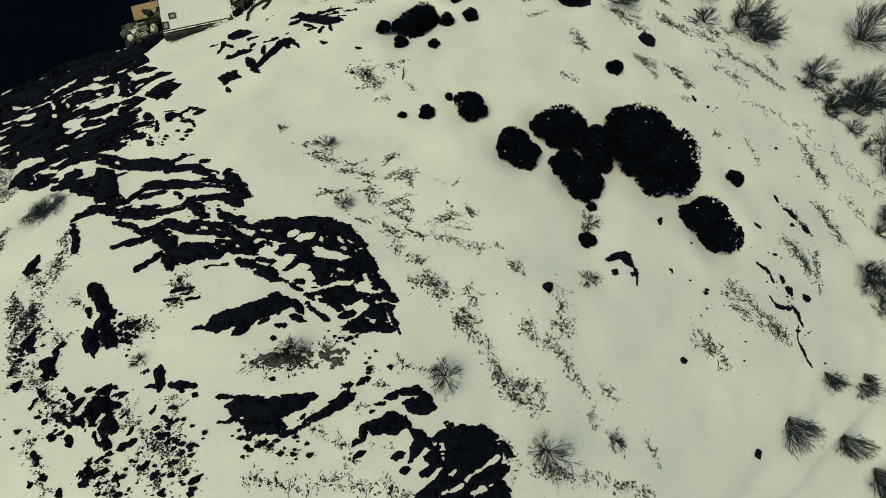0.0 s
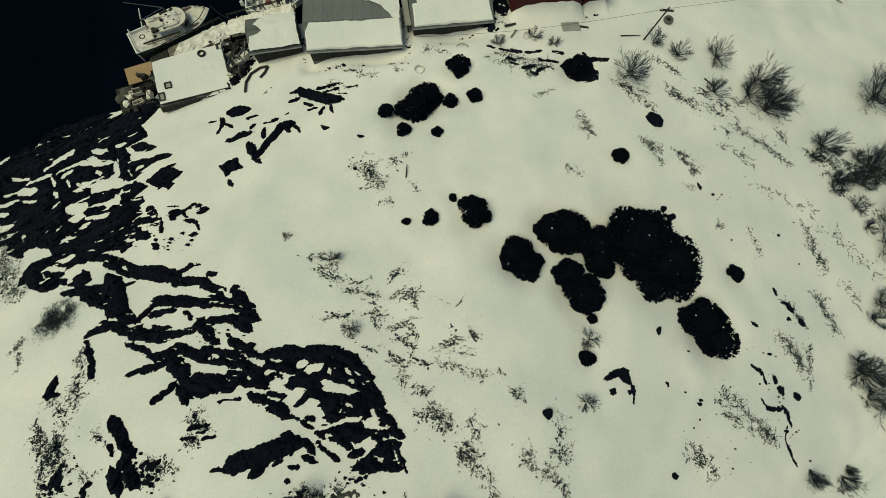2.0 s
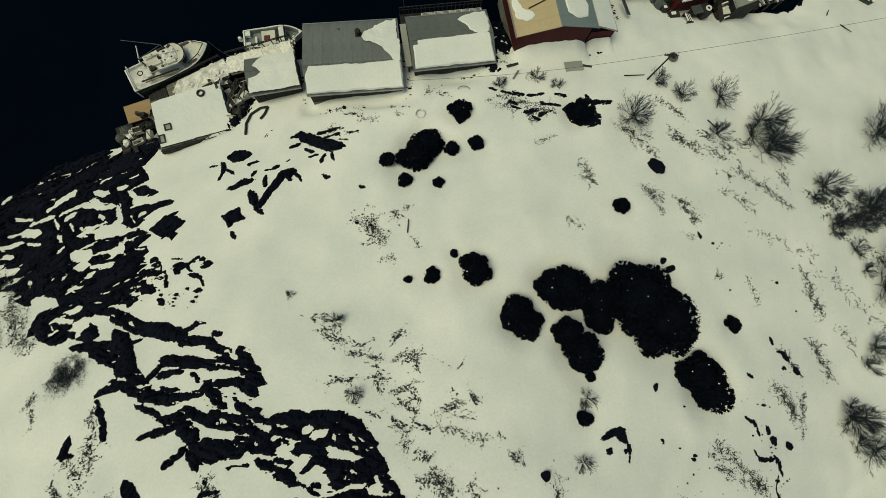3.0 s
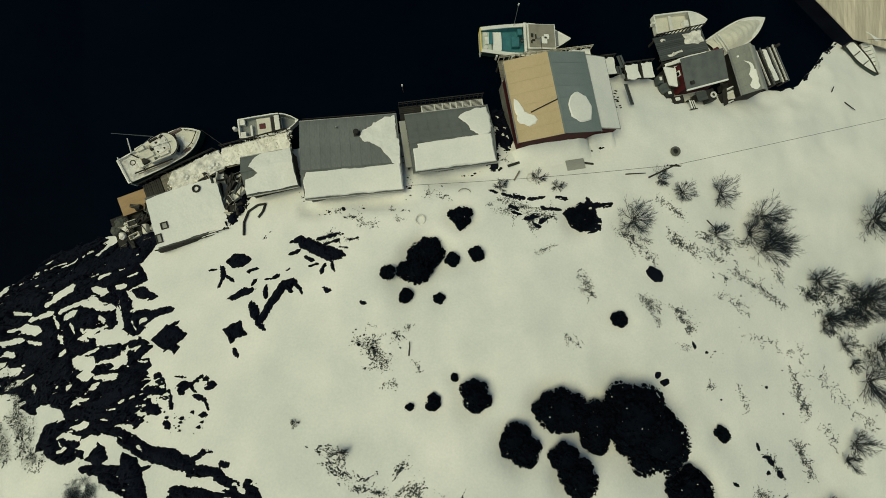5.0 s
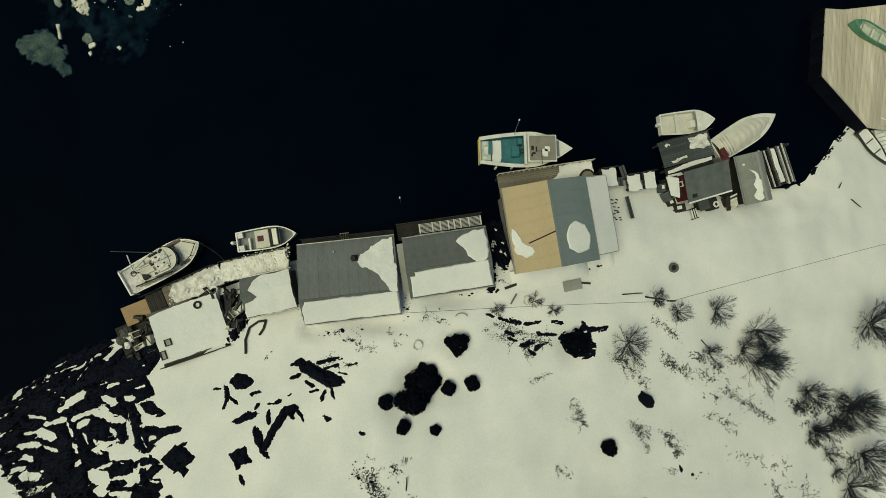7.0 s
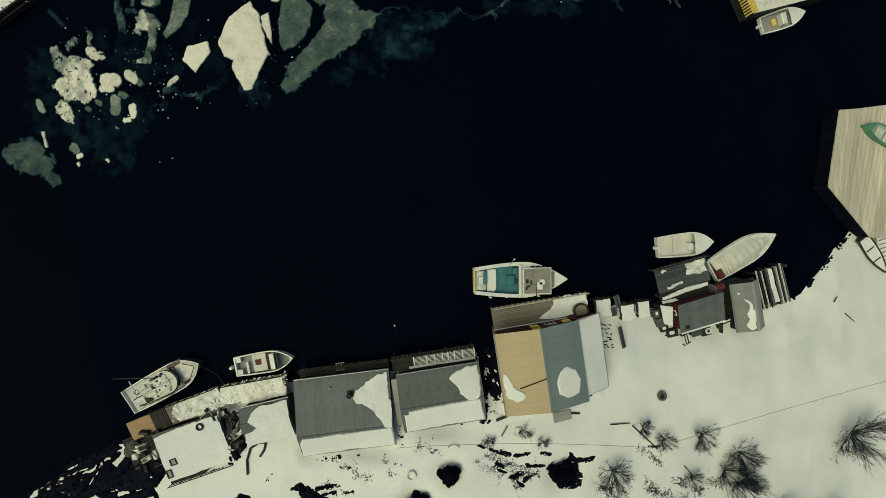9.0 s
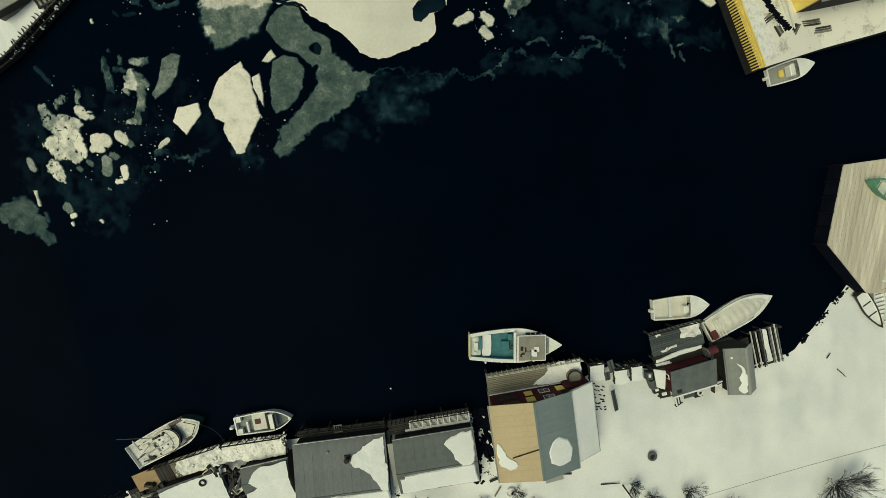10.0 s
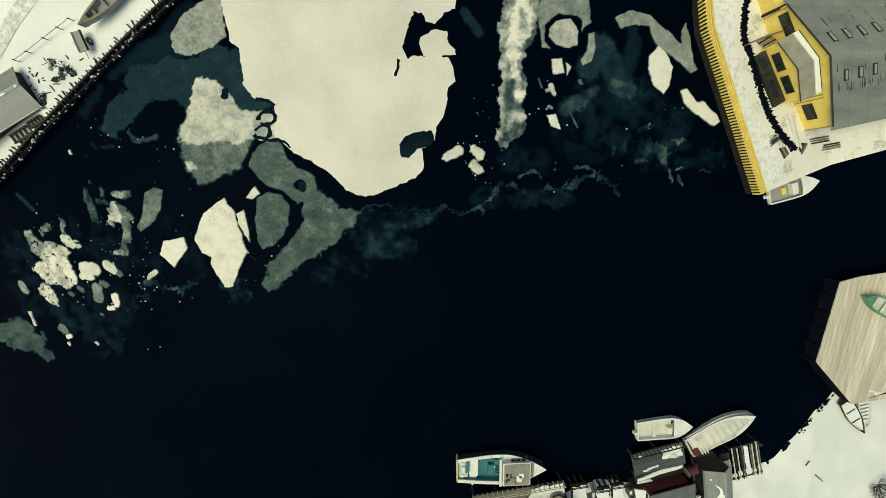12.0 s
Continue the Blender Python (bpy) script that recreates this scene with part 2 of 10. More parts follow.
def tree_well(x, y):
    """The hollow that the wind leaves round each juniper."""
    return sum(-0.30 * min(1.0, r) * np.exp(-(((x - a) ** 2 + (y - b) ** 2) / (r + 0.45) ** 2) ** 2) for a, b, r in JUNIPERS)


def wind_scoop(x, y):
    """Hollows that the wind keeps open along the landward walls of two boathouses."""
    z = 0.0
    for ax, ay, bx, by, deep in ((-9.8, 30.3, -2.5, 31.2, 0.7), (-2.3, 32.4, 4.0, 33.45, 0.6)):
        t = np.clip(((x - ax) * (bx - ax) + (y - ay) * (by - ay)) / ((bx - ax) ** 2 + (by - ay) ** 2), 0, 1)
        d = np.hypot(x - ax - t * (bx - ax), y - ay - t * (by - ay)) + 0.18 * fractal(x * 0.8, y * 0.8, 57, 3)
        z = z - deep * (0.55 + 0.45 * np.sin(7 * t + ax)) * np.clip(1 - (np.maximum(d, 0) / 0.95) ** 2, 0, 1)
    return z


def ground(x, y, smooth=False):
    x, y = np.asarray(x, float), np.asarray(y, float)
    w = water_level(x, y)
    inland = np.interp(x, SHORE_X, SHORE_Y) - y + 0.35 * fractal(x * 0.9, y * 0.9, 23, 3)
    t = np.clip(inland / 2.5, 0, 1)
    t = t * t * (3 - 2 * t)
    top = np.maximum(hill(x, y), w + 0.45)
    land = w + 0.08 + t * (top - w - 0.08)
    z = np.where(inland > 0, land, w + 0.08 + np.maximum(inland * 0.6, -3.0))
    if not smooth:
        z = z + tree_well(x, y) + wind_scoop(x, y) + np.where(inland > 0.5, 0.16 * fractal(x * 0.35, y * 0.35, 3, 3) + 0.05 * fractal(x * 1.2, y * 0.8, 9, 3), 0)
        berm = np.abs((y + 2.3) - 0.55 * (x - 19.9)) * 0.876
        z = z + np.where((x > 15) & (x < 33) & (y < 6), 0.32 * np.exp(-(berm / 0.35) ** 2) - 0.18 * np.exp(-((berm - 1.1) / 0.6) ** 2), 0)
    return z


def gz(x, y):
    return float(ground(x, y))


def wz(x, y):
    return float(water_level(x, y))


def grid_sheet(name, xs, ys, height, material):
    xx, yy = np.meshgrid(xs, ys)
    zz = height(xx, yy)
    verts = np.stack([xx, yy, zz], -1).reshape(-1, 3)
    n, m = len(xs), len(ys)
    k = np.arange(n * m).reshape(m, n)
    faces = np.stack([k[:-1, :-1], k[:-1, 1:], k[1:, 1:], k[1:, :-1]], -1).reshape(-1, 4)
    return sheet_mesh(name, verts.tolist(), faces.tolist(), material, smooth=True)


far = [60, 75, 100, 150, 260, 500, 1000, 2200]
core_x = np.concatenate([[-v for v in far[::-1]], np.arange(-46, 52, 0.4), far])
core_y = np.concatenate([[-v for v in far[::-1]], [-40, -28, -20], np.arange(-15, 56, 0.4), far])
tagged(grid_sheet("ground", core_x, core_y, ground, SNOW), "snow-covered hill sloping down to the shore", "ground", kind="structure")
wide = [56, 64, 80, 110, 180, 400, 1000, 2200]
sea_x = np.concatenate([[-v for v in wide[::-1]], np.arange(-52, 53, 0.3), wide])
sea_y = np.concatenate([[-v for v in wide[::-1]], np.arange(-40, 101, 1.0), [110, 140, 220, 500, 1200, 2200]])
tagged(grid_sheet("water", sea_x, sea_y, water_level, WATER), "still black sea water in a narrow sound", "water", kind="structure")


# ---- houses on the shore ----
def plank_row(parent, x0, x1, y0, y1, z, count, material, thick=0.05, gap=0.02, name="plank", along="x"):
    """A deck of single planks that share one mesh; along: the way they run."""
    if along == "x":
        w = (y1 - y0) / count
        bm = boxes((0, x1 - x0, gap / 2, w - gap / 2, -thick, 0))
    else:
        w = (x1 - x0) / count
        bm = boxes((gap / 2, w - gap / 2, 0, y1 - y0, -thick, 0))
    first = part(name, bm, material, parent)
    rnd = random.Random(int(abs(x0 * 31 + y0 * 17) * 10) + count)
    for k in range(count):
        m = pose(x0, y0 + k * w, z + rnd.uniform(-0.008, 0.008)) if along == "x" else pose(x0 + k * w, y0, z + rnd.uniform(-0.008, 0.008))
        if k == 0:
            first.matrix_basis = m
        else:
            piece(name, first.data, parent, m)


def slope_panels(parent, x0, x1, y_eave, z_eave, y_ridge, z_ridge, count, material, name="roof_panel", rib=0.012):
    """One side of a roof as separate sheets, each with a raised lap along its edge."""
    w = (x1 - x0) / count
    up = Vector((0, y_ridge - y_eave, z_ridge - z_eave))
    bm = bmesh.new()
    n = Vector((0, -up.z, up.y)).normalized() * (1 if up.y > 0 else -1)
    for a, b, t in ((0.0, w - 0.003, 0.04), (0.0, 0.04, 0.04 + rib * 0.5), (w * 0.5 - 0.02, w * 0.5 + 0.02, 0.04 + rib * 0.35)):
        low = [Vector((a, 0, 0)), Vector((b, 0, 0)), Vector((b, 0, 0)) + up, Vector((a, 0, 0)) + up]
        if up.y < 0:
            low = low[::-1]
        hexa(bm, low, [p + n * t for p in low])
    first = part(name, bm, material, parent)
    for k in range(count):
        m = pose(x0 + k * w, y_eave, z_eave)
        if k == 0:
            first.matrix_basis = m
        else:
            piece(name, first.data, parent, m)


def flat_patch(b, name, x0, x1, y0, y1, z, thick, material, label="", seed=1):
    bm = bmesh.new()
    n = 22
    edge = []
    for k in range(n):
        a = k * math.tau / n
        c, s = math.cos(a), math.sin(a)
        f = 1 / max(abs(c), abs(s)) * (0.9 + 0.12 * noise.noise(Vector((c * 2, s * 2, seed * 3.3))))
        edge.append(((x0 + x1) / 2 + c * f * (x1 - x0) / 2, (y0 + y1) / 2 + s * f * (y1 - y0) / 2))
    hexa(bm, [(x, y, z) for x, y in edge], [(x * 0.96 + 0.04 * (x0 + x1) / 2, y * 0.96 + 0.04 * (y0 + y1) / 2, z + thick) for x, y in edge])
    return part(name, bm, material, b, label)


def snow_cap(parent_pose, outline, height, label, thick=0.10, seed=1, wobble=0.12, lumps=0.0):
    """Snow left lying on a roof or deck: outline in the thing's own plan, height(x, y) the surface that it lies on."""
    edge, n = [], len(outline)
    for i in range(n):
        a, b = Vector(outline[i]), Vector(outline[(i + 1) % n])
        cuts = max(2, int((b - a).length / 0.16))
        for k in range(cuts):
            p = a.lerp(b, k / cuts)
            s = wobble * math.sin(math.pi * k / cuts)
            edge.append(p + Vector((float(fractal(p.x * 1.7, p.y * 1.7, seed, 3)), float(fractal(p.x * 1.7 + 9, p.y * 1.7, seed + 4, 3)))) * s)
    mid = sum(edge, Vector((0, 0))) / len(edge)
    bm = bmesh.new()
    low = [bm.verts.new((p.x, p.y, height(p.x, p.y) + 0.006)) for p in edge]
    high = []
    for p in edge:
        q = p + (mid - p).normalized() * min(0.09, (mid - p).length * 0.3)
        high.append(bm.verts.new((q.x, q.y, height(q.x, q.y) + thick * (0.8 + 0.3 * float(fractal(q.x, q.y, seed, 2))))))
    es = []
    for i in range(len(edge)):
        j = (i + 1) % len(edge)
        bm.faces.new((low[i], low[j], high[j], high[i]))
    for i in range(len(edge)):
        es.append(bm.edges.get((high[i], high[(i + 1) % len(edge)])))
    bmesh.ops.triangle_fill(bm, edges=es, use_beauty=True)
    ring_of = set(low) | set(high)
    for _ in range(5 if lumps else 0):
        long = [e for e in bm.edges if e.calc_length() > 0.3 and not (e.verts[0] in ring_of and e.verts[1] in ring_of and len(e.link_faces) == 2 and any(v in low for f in e.link_faces for v in f.verts))]
        if not long:
            break
        bmesh.ops.subdivide_edges(bm, edges=long, cuts=1)
        bmesh.ops.triangulate(bm, faces=[f for f in bm.faces if len(f.verts) > 3])
    for v in bm.verts:
        if lumps and v not in ring_of:
            v.co.z = height(v.co.x, v.co.y) + max(0.015, thick + lumps * float(fractal(v.co.x * 1.6, v.co.y * 1.6, seed + 2, 4)))
    bmesh.ops.recalc_face_normals(bm, faces=bm.faces[:])
    ob = part("roof_snow", bm, SNOW, smooth=False)
    ob.matrix_world = parent_pose
    return tagged(ob, label, "snow", "snow on the roofs")


def gable_house(m, length, width, floor, eave, ridge, wall, near_roof, far_roof, label, counts=(10, 10), ridge_at=0.0, out=0.18, foot=-1.6, name="boathouse", side=None, front=None):
    """A small gabled house, ridge along its own x. The roof sides are sheets, the walls single boards stand on stone."""
    h = thing(name, m, label, "house", "boathouses on the shore")
    x0, x1, y = out - length / 2, length / 2 - (front or out), width / 2 - (side or out)
    part("foundation", boxes((x0 - 0.05, x1 + 0.05, -y - 0.05, y + 0.05, foot, floor)), STONE, h)
    for row in ((x0, x1, -y, -y + 0.12, floor, eave), (x0, x1, y - 0.12, y, floor, eave)):
        part("wall", boxes(row), wall, h)
    k = int(length / 0.22)
    wide = (x1 - x0) / k
    board = None
    for s in (-1, 1):
        for i in range(k):
            m2 = pose(x0 + (i + 0.5) * wide, s * (y + 0.012), floor)
            if board is None:
                board = part("board", rounded(boxes((0.012 - wide / 2, wide / 2 - 0.012, -0.014, 0.014, 0, eave - floor)), 0.004), wall, h)
                board.matrix_basis = m2
            else:
                piece("board", board.data, h, m2)
    for a in (x0 - 0.06, x1 - 0.06):
        bm = bmesh.new()
        b = a + 0.12
        prof = [(-y, floor), (y, floor), (y, eave), (ridge_at, ridge - 0.06), (-y, eave)]
        hexa(bm, [(a, p, q) for p, q in prof], [(b, p, q) for p, q in prof])
        bmesh.ops.recalc_face_normals(bm, faces=bm.faces[:])
        part("gable_wall", bm, wall, h)
    ye = width / 2
    slope_panels(h, -length / 2, length / 2, -ye, eave - 0.02, ridge_at, ridge, counts[0], near_roof)
    slope_panels(h, -length / 2, length / 2, ye, eave - 0.02, ridge_at, ridge, counts[1], far_roof)
    part("ridge_cap", boxes((-length / 2, length / 2, ridge_at - 0.10, ridge_at + 0.10, ridge + 0.03, ridge + 0.07, 0.02)), near_roof, h)
    for s in (-1, 1):
        part("gutter", rods(((-length / 2, s * (ye + 0.05), eave - 0.03), (length / 2, s * (ye + 0.05), eave - 0.03), 0.05)), STEEL, h)
    return h


def roof_height(width, eave, ridge, ridge_at=0.0):
    def at(x, y):
        half = width / 2
        t = (half - abs(y)) / half if ridge_at == 0 else ((y + half) / (half + ridge_at) if y < ridge_at else (half - y) / (half - ridge_at))
        return eave - 0.02 + (ridge - eave) * max(0, t) + 0.075
    return at


# grey boathouse with a long roof
M2 = pose(-6.67, 34.1, wz(-6.6, 34), 0, 0, 7.6)
H2 = gable_house(M2, 7.2, 5.9, 0.8, 1.9, 2.6, DARK_WOOD, SLATE, ETERNIT, "grey fibre-cement boathouse half covered in snow", (10, 10), -1.12)
on2 = roof_height(5.9, 1.9, 2.6, -1.12)
snow_cap(M2, [(-3.2, -1.19), (3.48, -1.17), (3.55, -2.9), (-3.57, -2.9), (-3.52, -1.9)], on2, "thick smooth snow on the landward roof side", 0.14, 3, 0.10)
snow_cap(M2, [(0.75, 1.25), (1.7, 2.1), (2.7, 2.75), (3.45, 2.85), (3.5, -1.15), (3.05, -1.15), (2.4, -0.2), (1.6, 0.6)], on2, "ragged snow patch on grey roof sheets", 0.07, 5, 0.4, 0.06)
chim = thing("chimney", M2 @ pose(0.55, 1.55, 2.12), "short dark metal chimney on a grey roof", "chimney")
part("pipe", rods(((0, 0, -0.2), (0, 0, 0.45), 0.13), sides=12), BLACK, chim)
part("cowl", rods(((0, 0, 0.45), (0, 0, 0.52), 0.22, 0.16), sides=12), BLACK, chim)
part("flashing", boxes((-0.28, 0.28, -0.28, 0.28, -0.12, 0.10, 0.06)), BLACK, chim)
part("roof_vent", rods(((-0.9, 2.2, 1.95), (-0.9, 2.2, 2.25), 0.06), sides=8), STEEL, H2)

# smaller boathouse
M3 = pose(0.64, 35.56, wz(0.8, 35.6), 0, 0, 9.8)
H3 = gable_house(M3, 6.35, 4.45, 0.8, 1.8, 2.4, DARK_WOOD, SLATE, SLATE, "dark grey boathouse with snow on one roof side", (8, 8), -0.2)
on3 = roof_height(4.45, 1.8, 2.4, -0.2)
snow_cap(M3, [(-2.6, -0.34), (-1.2, -0.27), (2.9, -0.24), (3.1, -2.17), (-2.98, -2.17), (-2.95, -0.62), (-2.6, -0.62)], on3, "even snow blanket on the landward roof side", 0.14, 7, 0.08)
snow_cap(M3, [(0.75, 1.45), (1.3, 1.85), (2.2, 2.12), (3.0, 2.12), (3.06, 0.4), (2.7, -0.25), (1.95, -0.3), (1.45, 0.25), (1.2, 0.95)], on3, "rounded snow patch on dark roof sheets", 0.08, 9, 0.2)
lean = thing("side_shed_roof", M3 @ pose(-3.42, 0.2, 0), "narrow pale lean-to roof between two boathouses", "shed roof")
part("roof_sheet", boxes((-0.22, 0.24, -1.9, 1.7, 1.55, 1.62)), PALE_ROOF, lean)
for yy in (-1.8, 1.6):
    part("post", boxes((-0.05, 0.05, yy, yy + 0.1, -0.5, 1.55)), DARK_WOOD, lean)
part("door", boxes((-0.16, 0.36, 2.03, 2.06, 0.85, 1.75)), RED, H3, "dark red boarded door")


def waterside_deck(m, length, depth, z, count, material, label, rail=True, posts=10, rail_h=0.9, along="x", rail_wood=None):
    d = thing("deck", m, label, "deck", "decks over the water")
    plank_row(d, 0, length, 0, depth, z, count, material, along=along)
    part("beam", boxes((0.02, length - 0.02, 0.1, 0.25, z - 0.25, z - 0.06)), DARK_WOOD, d)
    part("beam", boxes((0.02, length - 0.02, depth - 0.25, depth - 0.1, z - 0.25, z - 0.06)), DARK_WOOD, d)
    n = max(3, int(length / 1.5))
    for k in range(n):
        part("support_post", rods(((0.15 + k * (length - 0.3) / (n - 1), depth - 0.18, -2.5), (0.15 + k * (length - 0.3) / (n - 1), depth - 0.18, z - 0.25), 0.10), sides=8), DARK_WOOD, d)
    rail_wood = rail_wood or DARK_WOOD
    if rail:
        first = None
        for k in range(posts):
            mm = pose(0.04 + k * (length - 0.08) / (posts - 1), depth - 0.03, z)
            if first is None:
                first = part("rail_post", boxes((-0.03, 0.03, -0.03, 0.03, -0.15, rail_h)), rail_wood, d)
                first.matrix_basis = mm
            else:
                piece("rail_post", first.data, d, mm)
        for hh in (0.45, rail_h):
            part("rail", boxes((0, length, depth - 0.05, depth - 0.01, z + hh - 0.05, z + hh)), rail_wood, d)
    return d


waterside_deck(M3 @ pose(-3.5, 2.15, 0), 6.6, 1.25, 0.9, 9, DARK_WOOD, "narrow dark plank deck with a rail over the water", posts=20, rail_h=0.7)
rack = thing("drying_rack", M3 @ pose(-1.8, 2.47, 0.95), "long white lattice rack lying on the deck", "rack")
for xx in (0.0, 1.0, 1.62, 2.25, 2.7, 3.2, 3.85, 4.78):
    part("post", boxes((xx, xx + 0.09, 0, 0.74, 0.02, 0.10)), WHITE, rack)
slat = None
for k in range(8):
    mm = pose(0, 0.02 + k * 0.095, 0.105)
    if slat is None:
        slat = part("slat", boxes((0.02, 4.85, 0, 0.032, 0, 0.025)), WHITE, rack)
        slat.matrix_basis = mm
    else:
        piece("slat", slat.data, rack, mm)
waterside_deck(M2 @ pose(-3.55, 2.95, 0), 7.1, 0.5, 0.9, 3, DARK_WOOD, "narrow dark landing below a boathouse eave", posts=9, rail_h=0.5)
snow_cap(M3 @ pose(0, 0, 0), [(-2.2, 2.24), (3.05, 2.2), (3.05, 2.38), (-2.2, 2.42)], lambda x, y: 0.9, "strip of snow on a dark plank deck", 0.05, 15, 0.05)

ladder = thing("ladder", M2 @ pose(-0.3, 3.3, 0.94), "short grey wooden ladder on a narrow landing", "ladder")
for yy in (-0.3, 0.26):
    part("stile", boxes((-0.32, 0.4, yy, yy + 0.06, 0, 0.07)), WOOD, ladder)
for k in range(4):
    part("rung", rods(((-0.22 + k * 0.18, -0.24, 0.035), (-0.22 + k * 0.18, 0.26, 0.035), 0.025)), WOOD, ladder)

# red house with a tan and grey roof
M4 = pose(7.84, 38.45, wz(7.85, 38.3), 0, 0, 100.7)
H4 = gable_house(M4, 6.2, 6.2, 0.95, 3.05, 3.6, RED, BLUE_ROOF, TAN_ROOF, "red boathouse with a tan and blue-grey sheet roof", (7, 7), -0.15, name="red_boathouse", side=0.42, front=0.42)
on4 = roof_height(6.2, 3.05, 3.6, -0.15)
snow_cap(M4, [(-0.05, -1.75), (-0.4, -2.4), (-1.25, -2.72), (-2.2, -2.45), (-2.35, -1.5), (-1.9, -0.85), (-1.05, -0.8), (-0.35, -1.15)], on4, "round snow patch on a blue-grey roof", 0.10, 21, 0.15)
snow_cap(M4, [(0.15, 2.88), (-0.02, 2.66), (-0.38, 2.5), (-0.65, 2.36), (-0.92, 2.32), (-1.15, 2.08), (-1.42, 1.66), (-1.73, 1.54), (-1.98, 1.75), (-2.1, 2.2), (-1.86, 2.5), (-1.73, 2.82), (-1.42, 2.95), (-1.15, 2.86), (-0.85, 2.98), (-0.44, 2.98)], on4, "ragged snow patch low on a tan roof", 0.06, 23, 0.06)
# thin dark rod added to draw a dark streak across the tan side
part("roof_batten", rods(((-1.1, 1.9, 3.33), (-0.55, -0.05, 3.66), 0.045)), DARK_WOOD, H4)
for yy, zz, w, hh in ((-0.24, 1.75, 0.62, 0.55), (-0.2, 2.6, 0.68, 0.6), (-2.75, 1.75, 0.62, 0.6)):
    part("shutter", rounded(boxes((2.745, 2.80, yy - w / 2, yy + w / 2, zz - hh / 2, zz + hh / 2)), 0.01), YELLOW, H4, "yellow painted shutter")
for yy, zz, w in ((1.45, 1.8, 1.5), (1.3, 2.7, 1.3), (-1.5, 1.72, 0.85), (-1.6, 2.65, 0.85)):
    win = part("window", boxes((2.745, 2.77, yy - w / 2, yy + w / 2, zz - 0.26, zz + 0.26)), DARK_WOOD if yy > 0 else WHITE, H4, "dark framed window" if yy > 0 else "white framed window")
    panes = 3 if yy > 0 else 2
    for k in range(panes):
        a = yy - w / 2 + 0.05 + k * (w - 0.05) / panes
        part("pane", boxes((2.772, 2.78, a, a + (w - 0.05) / panes - 0.05, zz - 0.21, zz + 0.21)), GLASSY, win)
deck4 = M4 @ pose(2.68, 2.75, 0, 0, 0, -90)
D4 = waterside_deck(deck4, 7.7, 1.85, 1.0, 13, WOOD, "grey-brown plank deck with a pale rail before a red house", posts=19, rail_h=0.6, rail_wood=PALE_WOOD)
part("skirting", boxes((0.05, 7.6, 0.06, 0.12, 1.001, 1.10)), WHITE, D4, "white skirting board")
snow_cap(deck4, [(3.6, 0.35), (4.3, 0.85), (4.75, 1.2), (4.9, 1.8), (7.6, 1.82), (7.6, 0.15), (6.4, 0.3), (5.0, 0.2)], lambda x, y: 1.0, "snow drift on a plank deck", 0.13, 31, 0.25, 0.12)
tub = thing("round_tub", deck4 @ pose(6.9, 0.55, 1.05), "round dark wooden tub half full of snow", "tub")
part("rim", ring(bmesh.new(), (0, 0, 0.42), 0.55, 0.07, 22, 6), DARK_WOOD, tub)
part("staves", rods(((0, 0, 0.0), (0, 0, 0.36), 0.56, 0.58), sides=22), WOOD, tub)
annex = thing("annex", M4 @ pose(0, -3.1, 0), "lean-to annex with snow on its pale roof", "annex")
bm = bmesh.new()
hexa(bm, [(-2.8, 0.02, 2.86), (-2.8, -2.16, 2.04), (3.07, -2.16, 2.04), (3.07, 0.02, 2.86)], [(-2.8, 0.02, 2.92), (-2.8, -2.16, 2.10), (3.07, -2.16, 2.10), (3.07, 0.02, 2.92)])
bmesh.ops.recalc_face_normals(bm, faces=bm.faces[:])
part("roof", bm, PALE_ROOF, annex)
part("wall", boxes((-2.65, 2.9, -2.0, -1.9, -0.4, 2.08)), RED, annex)
part("end_wall", boxes((2.8, 2.9, -1.9, 0.0, -0.4, 2.10)), RED, annex)
part("end_wall", boxes((-2.65, -2.55, -1.9, 0.0, -0.4, 2.10)), RED, annex)
snow_cap(M4 @ pose(0, -3.1, 0), [(-2.75, -0.06), (2.97, -0.06), (3.02, -2.09), (-2.75, -2.09)], lambda x, y: 2.93 + y * 0.376, "thin even snow on a lean-to roof", 0.05, 33, 0.04)
def snow_bank(m, a, b, out, top, label, seed):
    """Wind-packed snow that slopes from a wall (local points a to b) down to the ground along out."""
    verts, faces, n, k = [], [], 30, 9
    for i in range(n + 1):
        for j in range(k + 1):
            s, t = i / n, j / k
            w = m @ Vector((a[0] + (b[0] - a[0]) * s + out[0] * t, a[1] + (b[1] - a[1]) * s + out[1] * t, 0))
            g = gz(w.x, w.y)
            ends = min(1.0, 5 * s, 5 * (1 - s)) ** 0.5
            crest = max(0.0, m.translation.z + top - g) * ends * (1 + 0.22 * float(fractal(w.x * 0.9, w.y * 0.9, seed, 3)))
            verts.append((w.x, w.y, g - 0.03 + crest * (1 - t) ** 1.6))
    for i in range(n):
        for j in range(k):
            q = i * (k + 1) + j
            faces.append((q, q + 1, q + k + 2, q + k + 1))
    return tagged(sheet_mesh("snow_bank", verts, faces, SNOW, smooth=True), label, "snow", "snow banks against walls")


snow_bank(M4, (-3.0, 3.1), (-3.0, -3.1), (-1.9, 0), 2.05, "deep snow banked against the red gable wall", 3)
snow_bank(M4, (-2.7, -3.1), (-2.7, -5.3), (-1.6, 0), 1.55, "snow banked against the annex end wall", 4)
